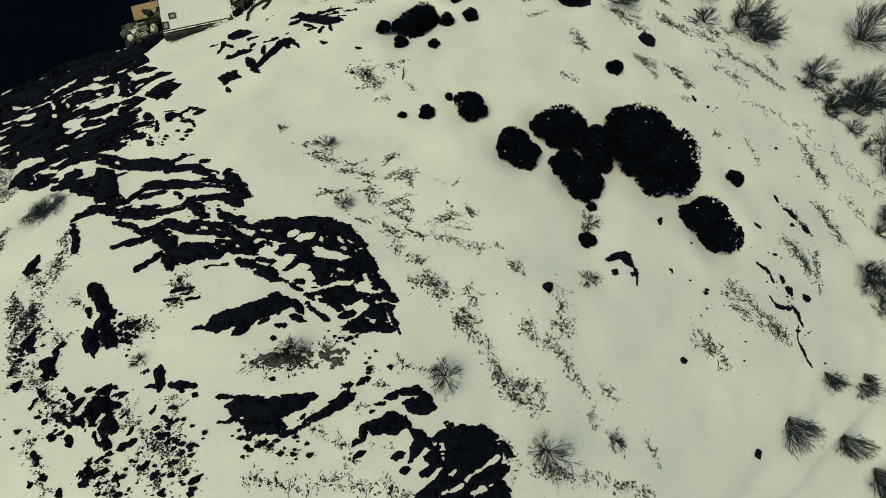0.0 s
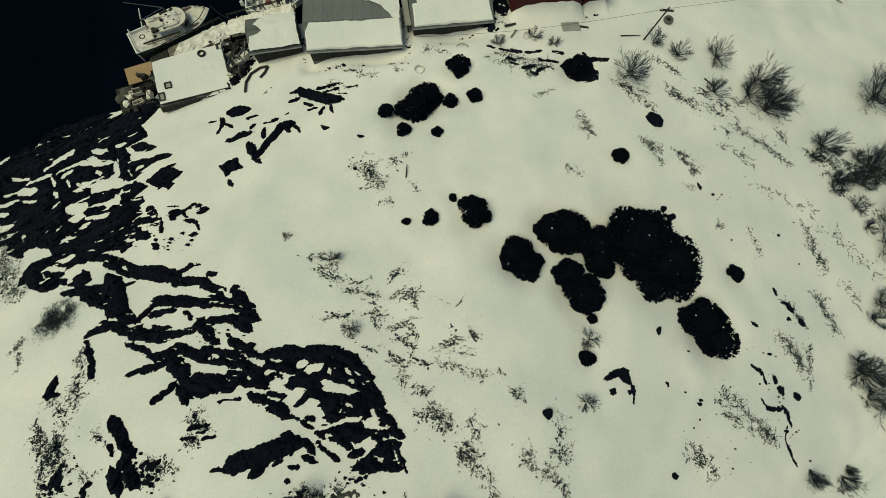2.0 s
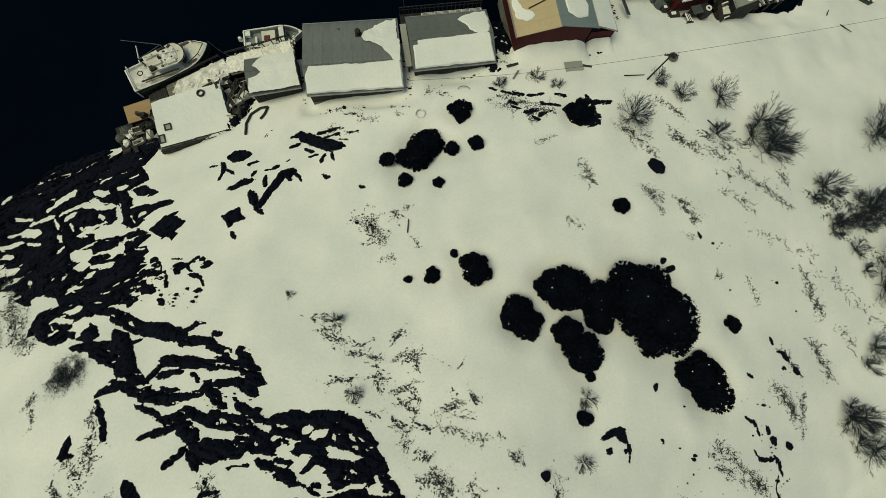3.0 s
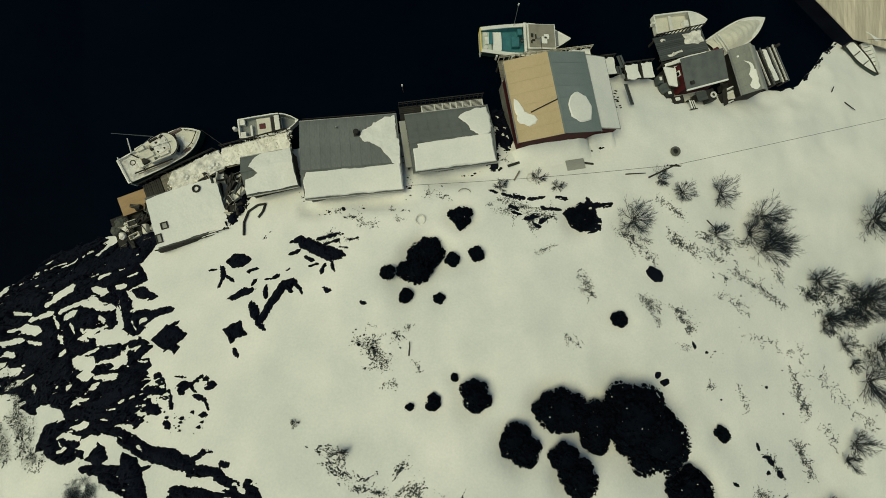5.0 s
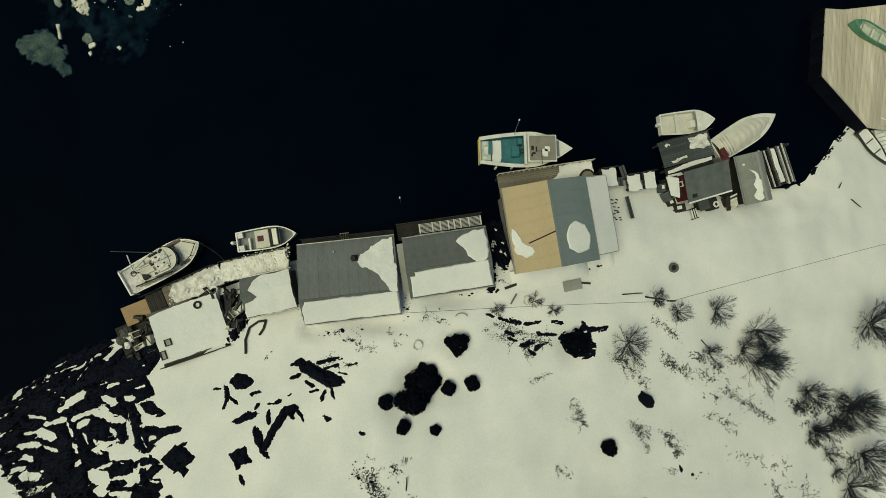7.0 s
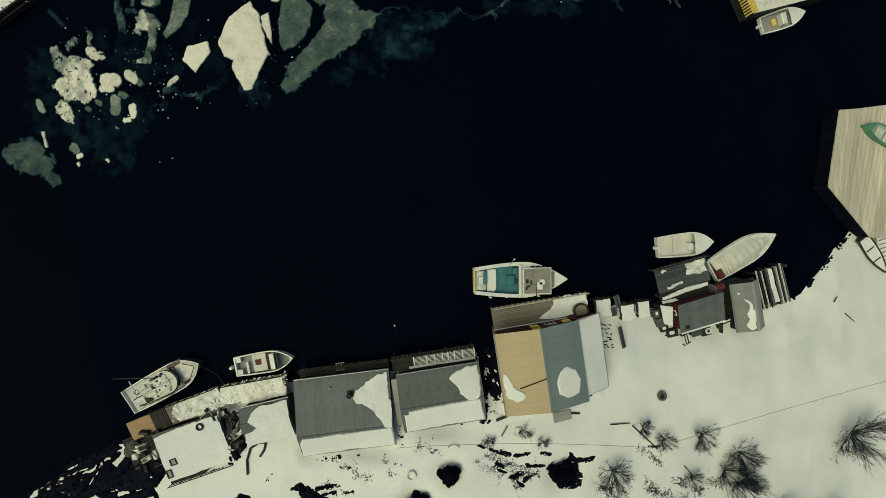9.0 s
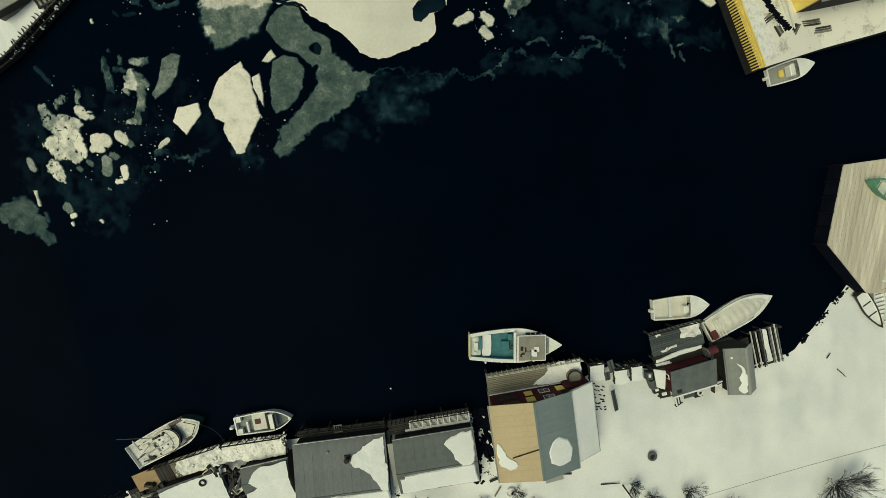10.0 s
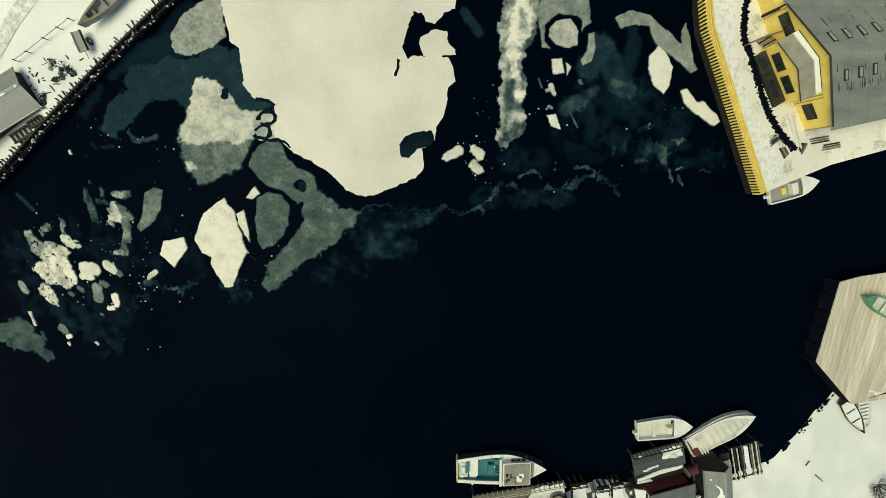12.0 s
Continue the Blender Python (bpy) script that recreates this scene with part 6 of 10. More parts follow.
r, px, sh = boat(42.42, 47.49, -72.3, 3.37, 1.25, "pale old rowing boat with bare ribs on the snow", PALE_WOOD, WHITE, SNOW, 0.4, 0.2, 0.6, "rowing_boat", z=gz(42.42, 47.49) + 0.08, inner=(0.0, 0.9), sharp=1.8)
for j in range(6):
    part("rib", boxes((-1.29 + j * 0.399, -1.24 + j * 0.399, -0.5, 0.5, 0.28, 0.34)), GREY_PAINT, r)
r, px, sh = boat(41.14, 47.23, -51.0, 4.14, 1.3, "dark rimmed rowing boat filled with snow", DARK_PAINT, DARK_WOOD, SNOW, 0.3, 0.22, 0.6, "rowing_boat", z=gz(41.14, 47.23) + 0.06, inner=(0.0, 0.97), rim=0.05, sharp=1.8)
for j in (0.3, 0.62):
    part("thwart", boxes(((j - 0.5) * 3.84, (j - 0.5) * 3.84 + 0.08, -0.4, 0.45, 0.24, 0.29)), DARK_WOOD, r)

# ---- small things on the snow ----
well = thing("well_ring", pose(18.5, 35.5, gz(18.5, 35.5)), "dark round well ring set in snow", "well")
part("ring", ring(bmesh.new(), (0, 0, 0.18), 0.30, 0.10, 20, 8), STONE, well)
part("cover", rods(((0, 0, 0.02), (0, 0, 0.12), 0.27), sides=18), BLACK, well)
for x, y, r, arc in ((-1.5, 29.4, 0.33, 1.0), (6.7, 32.8, 0.34, 1.0)):
    t = thing("tyre", pose(x, y, gz(x, y) + 0.04), "snow-filled old tyre lying on the snow", "tyre", "old tyres")
    part("tread", ring(bmesh.new(), (0, 0, 0.03), r, 0.06, 22, 6), OLD_SNOW, t)
hoop = thing("hoop", pose(1.7, 31.5, gz(1.7, 31.5)), "thin bent hoop standing in the snow", "hoop")
part("bow", rods(*[((0.45 * math.cos(a), 0.30 * math.sin(a), 0.10), (0.45 * math.cos(a + 0.4), 0.30 * math.sin(a + 0.4), 0.10), 0.03) for a in (0.2, 0.6, 1.0, 1.4, 1.8, 2.2, 2.6)]), WOOD, hoop)
mast = thing("power_pole", pose(16.0, 33.2, gz(16.0, 33.2)), "wooden power pole with a crossarm", "pole")
part("pole", rods(((0, 0, -0.5), (0, 0, 2.9), 0.07, 0.05), sides=9), DARK_WOOD, mast)
part("crossarm", boxes((-0.5, 0.5, -0.05, 0.05, 2.6, 2.7)), DARK_WOOD, mast)
for xx in (-0.42, 0.42):
    part("insulator", rods(((xx, 0, 2.7), (xx, 0, 2.85), 0.05), sides=8), WHITE, mast)
wire = thing("overhead_wire", pose(0, 0, 0), "thin dark wire strung past the pole", "wire")
ends = [Vector((-2.4, 31.8, 3.9)), Vector((16.0, 33.2, gz(16.0, 33.2) + 2.8)), Vector((52, 42.5, 6.0))]
for a, b in zip(ends, ends[1:]):
    pts = [a.lerp(b, k / 14) - Vector((0, 0, 0.5 * math.sin(math.pi * k / 14))) for k in range(15)]
    part("span", rods(*[(p, q, 0.013) for p, q in zip(pts, pts[1:])], sides=4), BLACK, wire)
for x, y, a, l in ((14.9, 33.4, 3, 1.6), (-2.0, 20.6, 85, 0.9), (20.7, 29.6, -50, 0.9), (37.6, 41.6, -40, 1.2), (36.2, 43.2, 60, 0.6)):
    s = thing("stick", pose(x, y, gz(x, y) + 0.04, 0, 0, a), "dark wooden stick lying on the snow", "stick", "loose sticks")
    part("wood", rods(((-l / 2, 0, 0.02), (l / 2, 0.05, 0.05), 0.05, 0.03), sides=5), DARK_WOOD, s)
post = thing("sea_mark", pose(-2.95, 39.6, wz(-2.95, 39.6)), "thin leaning stake with a white float", "stake")
part("stake", rods(((0.05, -0.25, -1), (-0.25, 0.95, 0.35), 0.03)), DARK_WOOD, post)
part("float", rods(((-0.25, 0.95, 0.30), (-0.27, 1.02, 0.42), 0.07, 0.06), sides=8), WHITE, post)
# boards stand for loose planks and for shadow streaks below the gable
for k, (x, y, a, w, d) in enumerate(((10.2, 34.0, 12, 1.5, 0.8), (5.6, 32.9, 60, 0.9, 0.12), (10.7, 34.2, -3, 2.0, 0.16), (5.6, 33.9, 20, 1.4, 0.20))):
    s = thing("streak_board", pose(x, y, gz(x, y) + 0.05, 0, 4, a), "board laid for planks and shadow streaks on the snow", "board", "boards in the snow")
    part("sheet", rounded(boxes((-w / 2, w / 2, -d / 2, d / 2, 0, 0.05)), 0.01), PALE_ROOF if k < 1 else DARK_WOOD if k > 1 else WOOD, s)
chute = thing("bent_pipe", pose(0, 0, 0), "bent dark pipe half buried in snow", "pipe")
line = [(-14.7, 28.2), (-14.9, 29.2), (-14.7, 30.1), (-14.0, 30.6), (-13.4, 30.7), (-13.5, 30.1), (-13.8, 29.6)]
part("pipe", rods(*[((a[0], a[1], gz(*a) + 0.08), (b[0], b[1], gz(*b) + 0.08), 0.09) for a, b in zip(line, line[1:])]), BLACK, chute)

rnd = random.Random(12)
for k in range(16):
    t = rnd.random()
    x, y = -21.3 + 9.6 * t, 31.7 + 3.6 * t + rnd.uniform(0.1, 1.5)
    bm = bmesh.new()
    bmesh.ops.create_icosphere(bm, subdivisions=2, radius=1)
    r = rnd.uniform(0.07, 0.12)
    for v in bm.verts:
        v.co = Vector((v.co.x * r * 1.5, v.co.y * r, max(-0.02, v.co.z * r * 0.5))) * (1 + 0.3 * noise.noise(v.co * 2 + Vector((k, k, 0))))
    ob = part("snow_lump", bm, SNOW, smooth=True)
    ob.matrix_world = pose(x, y, wz(x, y) + 1.04, 0, 0, rnd.uniform(0, 180))
    tagged(ob, "small heap of shovelled snow on the quay", "snow", "snow heaps on the quay")

for k in range(38):
    x, y = (rnd.uniform(-25.4, -22.4), rnd.uniform(27.4, 30.6)) if k < 18 else (rnd.uniform(-16.5, -15.2), rnd.uniform(29.4, 33.2)) if k < 34 else (rnd.uniform(-18.6, -15.6), rnd.uniform(32.4, 33.0))
    w, d, h = rnd.uniform(0.2, 0.55), rnd.uniform(0.12, 0.4), rnd.uniform(0.12, 0.4)
    m = pose(x, y, max(wz(x, y) + 0.95, gz(x, y) + 0.03), 0, 0, rnd.uniform(0, 180))
    junk = thing("quay_junk", m, "dark odd timber and gear beside the shed" if k % 3 else "pale odd box of gear beside the shed", "gear", "gear beside the shed")
    part("body", rounded(boxes((-w, w, -d / 2, d / 2, 0, h, 0.02)), 0.015), (DARK_WOOD, BLACK, TARP, DARK_WOOD, GREY_DECK)[k % 5], junk)
    part("lath", rods(((-w * 0.8, -d * 0.5, h + 0.02), (w * 0.9, d * 0.4, h + 0.04), 0.025)), (DARK_WOOD, BLACK, WOOD)[k % 3], junk)

# trodden lumps of snow on the quay planks
rnd = random.Random(31)
lump_v, lump_f = [], []
for k in range(700):
    t = rnd.random()
    x, y = -21.6 + 10.0 * t, 31.5 + 3.5 * t + 0.55 * math.sin(3.1 * t) + rnd.uniform(-0.05, 1.55)
    r, n, b = rnd.choice((0.03, 0.04, 0.06, 0.09)), 6, len(lump_v)
    z = wz(x, y) + (0.96 if t < 0.5 else 1.05)
    for h, s in ((-0.02, 1.0), (r * 0.5, 0.6)):
        lump_v += [(x + r * s * rnd.uniform(0.7, 1.3) * math.cos(i * math.tau / n), y + r * s * rnd.uniform(0.7, 1.3) * math.sin(i * math.tau / n), z + h) for i in range(n)]
    lump_f += [(b + i, b + (i + 1) % n, b + n + (i + 1) % n, b + n + i) for i in range(n)] + [tuple(range(b + n, b + 2 * n))]
tagged(sheet_mesh("snow_crumbs", lump_v, lump_f, TRODDEN), "trodden crumbs of snow all over the quay", "snow", kind="stuff")


# ---- rock ----
def stroke_field(x, y, strokes):
    """How far inside a set of thick strokes (x0, y0, x1, y1, half width) a point lies: 1 in the middle, 0 at the edge, below 0 outside."""
    best = np.full(x.shape, -9.0)
    for x0, y0, x1, y1, w in strokes:
        dx, dy = x1 - x0, y1 - y0
        t = np.clip(((x - x0) * dx + (y - y0) * dy) / (dx * dx + dy * dy + 1e-6), 0, 1)
        d = np.hypot(x - x0 - t * dx, y - y0 - t * dy)
        best = np.maximum(best, (w - d) / max(w, 0.35))
    return best


def cells(u, v, seed):
    """A random level for each of the jittered cells of a plane, and how near the next cell is (0 at the joint)."""
    iu, iv = np.floor(u), np.floor(v)
    first, second, level = np.full(u.shape, 9.0), np.full(u.shape, 9.0), np.zeros(u.shape)
    for a in (-1, 0, 1):
        for b in (-1, 0, 1):
            cu, cv = iu + a, iv + b
            d = np.hypot(cu + 0.1 + 0.8 * hash_grid(cu, cv, seed) - u, cv + 0.1 + 0.8 * hash_grid(cu, cv, seed + 1.7) - v)
            second = np.where(d < first, first, np.minimum(second, d))
            level = np.where(d < first, hash_grid(cu, cv, seed + 3.1), level)
            first = np.minimum(first, d)
    return level, second - first


def flood(cover):
    """Number the squares of a grid so that squares that touch share a number."""
    mark = np.where(cover, np.arange(1, cover.size + 1).reshape(cover.shape), 0)
    for _ in range(900):
        before = mark
        mark = mark.copy()
        mark[1:] = np.maximum(mark[1:], before[:-1])
        mark[:-1] = np.maximum(mark[:-1], before[1:])
        mark[:, 1:] = np.maximum(mark[:, 1:], before[:, :-1])
        mark[:, :-1] = np.maximum(mark[:, :-1], before[:, 1:])
        mark = np.where(cover, mark, 0)
        if (mark == before).all():
            break
    return mark


def rock_mesh(xx, yy, zz, bare, label, material, group):
    """One outcrop: each rock that stands clear of the snow is a part, the small ones together are rubble."""
    m, n = xx.shape
    # flood the squares that reach above the snow into separate rocks
    open_sky = bare[:-1, :-1] | bare[:-1, 1:] | bare[1:, 1:] | bare[1:, :-1]
    mark = flood(open_sky)
    k = np.arange(n * m).reshape(m, n)
    quads = np.stack([k[:-1, :-1], k[:-1, 1:], k[1:, 1:], k[1:, :-1]], -1).reshape(-1, 4)
    owner = mark.reshape(-1)
    quads, owner = quads[owner > 0], owner[owner > 0]
    allv = np.stack([xx, yy, zz], -1).reshape(-1, 3)
    top = thing("rock_outcrop", Matrix(), label, "rock", group)
    ids, sizes = np.unique(owner, return_counts=True)
    single = set(ids[np.argsort(-sizes)][:40][np.sort(sizes)[::-1][:40] > 14].tolist())
    for who in [*single, 0]:
        q = quads[owner == who] if who else quads[~np.isin(owner, list(single))]
        if len(q) == 0:
            continue
        used, back = np.unique(q, return_inverse=True)
        ob = sheet_mesh("rock" if who else "rubble", allv[used].tolist(), back.reshape(-1, 4).tolist(), material, top)
        if not who:
            ob["kind"] = "stuff"
    return top


def outcrop(strokes, label, seed, step=0.08, rough=0.5, rise=0.45, grain=(0.9, 1.6), turn=8, bias=0.1, material=ROCK, group="rock outcrops", cap=0.8):
    """Bare rock that breaks through the snow: jointed blocks along strokes, kept only where they stand above the snow."""
    s = np.array([(min(a, c) - 1.6 * w - 0.2, max(a, c) + 1.6 * w + 0.2, min(b, d) - 1.6 * w - 0.2, max(b, d) + 1.6 * w + 0.2) for a, b, c, d, w in strokes])
    xs, ys = np.arange(s[:, 0].min(), s[:, 1].max() + step, step), np.arange(s[:, 2].min(), s[:, 3].max() + step, step)
    xx, yy = np.meshgrid(xs, ys)
    jx = 0.35 * step * (hash_grid(xx * 9.1, yy * 7.3, seed) - 0.5)
    jy = 0.35 * step * (hash_grid(xx * 5.7, yy * 3.9, seed + 2) - 0.5)
    xx, yy = xx + jx, yy + jy
    a = radians(turn)
    u, v = (xx * math.cos(a) + yy * math.sin(a)) * grain[0], (-xx * math.sin(a) + yy * math.cos(a)) * grain[1]
    u, v = u + 0.3 * fractal(u * 1.3, v * 1.3, seed + 7, 3), v + 0.3 * fractal(u * 1.3 + 20, v * 1.3, seed + 8, 3)
    block, joint = cells(u, v, seed)
    chip, crack = cells(u * 2.6 + 3, v * 2.6, seed + 11)
    shard, split = cells(u * 5.2, v * 5.2 + 7, seed + 17)
    crag = 1.1 * (block - 0.5) + 0.75 * (chip - 0.5) + 0.3 * (shard - 0.5) + 0.4 * fractal(u * 1.7, v * 1.7, seed + 5, 4) + 0.25 * fractal(u * 6, v * 6, seed + 6, 2) - 0.9 * np.clip(0.10 - joint, 0, 0.1) / 0.1 * (hash_grid(np.floor(u * 0.8), np.floor(v * 0.8), seed + 9) > 0.55)
    f = np.clip(stroke_field(xx, yy, strokes) + bias, -2, cap) + rough * crag
    lift = np.clip(f, -1, 0.5) * rise + np.where(f > 0.25, 0.28 * rise * (block - 0.5) + 0.16 * rise * (chip - 0.5), 0)
    zz = ground(xx, yy) + np.where(lift > 0, lift + 0.03, lift) + 0.04 * fractal(xx * 4, yy * 4, seed + 5, 2)
    return rock_mesh(xx, yy, zz, f > 0.02, label, material, group)


def reach(x, y, strokes):
    """Metres inside (above 0) or outside a set of thick strokes, straight along their sides and pointed at their ends."""
    best = np.full(x.shape, -9.0)
    for x0, y0, x1, y1, w in strokes:
        size = math.hypot(x1 - x0, y1 - y0)
        ux, uy = ((x1 - x0) / size, (y1 - y0) / size) if size > 0.05 else (0.94, 0.34)
        along, across = (x - x0) * ux + (y - y0) * uy, np.abs((y - y0) * ux - (x - x0) * uy)
        over = np.maximum(np.maximum(-along, along - size), 0)
        best = np.maximum(best, w - across - 0.75 * over)
    return best


def ledges(rock, snow, label, seed, turn=0, grain=(1.0, 1.8), slit=0.0, step=0.075, rise=0.4, material=ROCK):
    """Bare rock with angular, broken edges along strokes; snow lies in the second set of strokes and in thin slits between the beds."""
    s = np.array([(min(a, c) - w - 0.5, max(a, c) + w + 0.5, min(b, d) - w - 0.5, max(b, d) + w + 0.5) for a, b, c, d, w in rock])
    xs, ys = np.arange(s[:, 0].min(), s[:, 1].max() + step, step), np.arange(s[:, 2].min(), s[:, 3].max() + step, step)
    xx, yy = np.meshgrid(xs, ys)
    xx = xx + 0.4 * step * (hash_grid(xx * 9.1, yy * 7.3, seed) - 0.5)
    yy = yy + 0.4 * step * (hash_grid(xx * 5.7, yy * 3.9, seed + 2) - 0.5)
    a = radians(turn)
    u, v = (xx * math.cos(a) + yy * math.sin(a)) * grain[0], (-xx * math.sin(a) + yy * math.cos(a)) * grain[1]
    u, v = u + 0.25 * fractal(u * 1.3, v * 1.3, seed + 7, 3), v + 0.25 * fractal(u * 1.3 + 20, v * 1.3, seed + 8, 3)
    block, joint = cells(u * 1.5, v * 1.5, seed)
    chip, crack = cells(u * 3.6 + 3, v * 3.6, seed + 11)
    shard, split = cells(u * 7 + 1, v * 7 + 7, seed + 17)
    # the edge follows the joints: each block and shard stands a little forward or back
    wx, wy = xx + 0.16 * fractal(xx * 1.3, yy * 1.3, seed + 31, 4), yy + 0.13 * fractal(xx * 1.3 + 50, yy * 1.3, seed + 33, 4)
    push = 0.10 * (block - 0.5) + 0.045 * (chip - 0.5) + 0.05 * (shard - 0.5)
    f = np.minimum(reach(wx, wy, rock), -reach(wx, wy, snow)) if snow else reach(wx, wy, rock)
    f = f + push
    if slit:
        bed = value_noise(u * 0.9, v * 2.6, seed + 21) + 0.45 * fractal(u * 2.2, v * 4.4, seed + 23, 3)
        f = np.minimum(f, (1.02 - slit - bed) * 0.9 + 0.12 * (chip - 0.5))
    lift = np.clip(f / 0.30, -1, 1) * 0.5 * rise + np.where(f > 0.06, 0.30 * rise * (block - 0.5) + 0.22 * rise * (chip - 0.5) + 0.08 * rise * (shard - 0.5), 0)
    zz = ground(xx, yy) + np.where(f > 0, np.maximum(lift, 0.01) + 0.03, np.minimum(lift, -0.02)) + 0.03 * fractal(xx * 4, yy * 4, seed + 5, 2)
    return rock_mesh(xx, yy, zz, f > 0, label, material, "rock outcrops")


# snow lying on the shore rocks
SNOW_BANK = [(-34.2, 19.53, -32.36, 19.87, 0.27), (-31.61, 19.83, -30.32, 19.77, 0.18), (-33.64, 18.86, -32.67, 18.77, 0.22), (-27.94, 19.13, -27.61, 19.43, 0.21), (-28.6, 20.33, -27.93, 19.95, 0.21), (-33.13, 17.38, -31.54, 17.71, 0.26), (-27.96, 15.52, -25.91, 15.31, 0.4), (-27.61, 14.75, -27.21, 14.27, 0.32), (-27.6, 15.08, -26.39, 15.38, 0.48), (-26.11, 17.09, -25.9, 17.22, 0.2), (-25.15, 16.28, -24.66, 16.4, 0.16), (-24.95, 14.06, -22.54, 14.03, 0.41), (-22.7, 13.55, -22.5, 14.34, 0.33), (-24.56, 14.64, -23.42, 15.09, 0.23), (-20.87, 15.09, -19.77, 15.02, 0.3), (-29.53, 16.79, -29.01, 16.48, 0.17)]
SNOW_SHORE = [(-27.42, 22.95, -26.49, 22.7, 0.26), (-26.73, 23.95, -25.58, 23.78, 0.31), (-26.67, 23.1, -25.62, 22.66, 0.39), (-25.45, 22.51, -24.53, 22.55, 0.26), (-24.72, 24.19, -23.94, 24.22, 0.22), (-23.89, 22.42, -23.11, 21.45, 0.21), (-24.3, 20.2, -22.66, 20.71, 0.41), (-25.62, 19.24, -24.58, 19.72, 0.16), (-26.06, 18.83, -24.63, 18.63, 0.45), (-25.06, 18.01, -24.56, 18.09, 0.44), (-23.99, 17.89, -22.3, 18.19, 0.16), (-26.67, 24.81, -25.65, 25.19, 0.13), (-27.48, 24.87, -26.85, 25.16, 0.09), (-25.41, 21.86, -24.81, 21.51, 0.17), (-26.11, 17.09, -25.9, 17.22, 0.2), (-25.15, 16.28, -24.66, 16.4, 0.16), (-26.8, 20.98, -26.55, 20.92, 0.13), (-27.91, 21.32, -27.2, 20.64, 0.13), (-24.01, 24.9, -23.03, 25.18, 0.07)]
SNOW_TIDE = [(-35.11, 24.13, -33.53, 25.54, 0.33), (-35.39, 23.32, -34.97, 23.78, 0.18), (-30.34, 23.16, -28.94, 24.04, 0.36), (-31.01, 22.65, -30.06, 23.39, 0.18), (-29.3, 22.15, -27.44, 23.03, 0.22), (-32.02, 21.48, -30.13, 22.05, 0.22), (-32.6, 20.76, -31.05, 20.7, 0.4), (-33.74, 21.94, -32.15, 21.86, 0.14), (-29.75, 21.7, -28.95, 21, 0.18), (-28.56, 21.73, -27.87, 22.22, 0.31), (-34.2, 19.53, -32.36, 19.87, 0.27), (-31.61, 19.83, -30.32, 19.77, 0.18), (-33.64, 18.86, -32.67, 18.77, 0.22), (-27.94, 19.13, -27.61, 19.43, 0.21), (-28.6, 20.33, -27.93, 19.95, 0.21), (-34.01, 20.51, -32.74, 20.75, 0.18), (-30.95, 25.58, -30.65, 25.81, 0.09), (-29.88, 24.89, -29.36, 25.98, 0.09), (-33.43, 17.44, -31.56, 17.75, 0.22)]
ledges([(-35.22, 22.35, -29.12, 24.52, 2.27), (-34.72, 19.73, -28.01, 21.8, 1.99), (-32.77, 17.8, -27.2, 18.71, 1.79), (-29.1, 16.66, -25.68, 16.89, 1.06), (-34.08, 18.1, -30.07, 17.29, 1.21), (-33.39, 26.24, -29.03, 27.48, 1.41), (-35.18, 23.68, -31.4, 25.57, 1.86), (-27.87, 18.27, -27.8, 20.6, 1.06)],
       SNOW_TIDE + SNOW_SHORE + SNOW_BANK,
       "wet black tidal rocks streaked with snow", seed=91, turn=24, grain=(0.8, 1.4), slit=0.22)
ledges([(-28.88, 23.87, -25.12, 25.08, 1.69), (-26.62, 21.07, -23.99, 21.95, 0.85), (-27.83, 21.41, -25.66, 22.74, 1.73), (-26.81, 20.28, -25.58, 19.98, 0.84), (-26.55, 17.5, -20.26, 17.96, 0.71), (-26.25, 15.78, -20.52, 16.89, 0.93), (-26.01, 15.3, -20.22, 16.11, 1.15), (-22.19, 15.73, -19.62, 15.69, 0.53), (-25.99, 26.6, -23.46, 27.53, 1.57), (-28.4, 25.65, -23.22, 24.92, 1.07), (-25.65, 23.99, -24.19, 22.41, 0.52), (-26.3, 13.97, -25.35, 15.05, 0.85)],
       SNOW_TIDE + SNOW_SHORE + SNOW_BANK,
       "jointed black shore rocks with snow on their ledges", seed=95, turn=16, grain=(0.8, 1.3), slit=0.16)
ledges([(-24.15, 23.84, -23.24, 22.78, 0.43), (-22.59, 23.87, -21.59, 23.67, 0.42), (-21.44, 23.56, -21.05, 23.53, 0.34), (-23.34, 22.45, -22.85, 22.56, 0.25), (-22.85, 21.77, -21.08, 22.04, 0.62), (-20.84, 22.21, -19.24, 22.67, 0.29), (-22.6, 20.94, -21.44, 21.24, 0.45), (-24.86, 19.23, -23.08, 19.71, 0.57), (-23.19, 20.33, -22.67, 19.67, 0.24), (-21.52, 19.96, -20.94, 20.01, 0.8), (-21.12, 18.96, -20.05, 18.94, 0.39), (-24.18, 18.41, -23.08, 18.65, 0.24), (-22.05, 18.36, -20.15, 18.38, 0.39)],
       SNOW_TIDE + SNOW_SHORE + SNOW_BANK + [(-22.28, 21.65, -21.71, 21.15, 0.12), (-22.08, 20.53, -21.43, 20.64, 0.1), (-22.04, 19.86, -22.08, 19.13, 0.16), (-20.74, 19.24, -20.13, 19.15, 0.08)],
       "black tidal rocks with snow in their clefts", seed=92, turn=14, grain=(0.8, 1.3), slit=0.18)
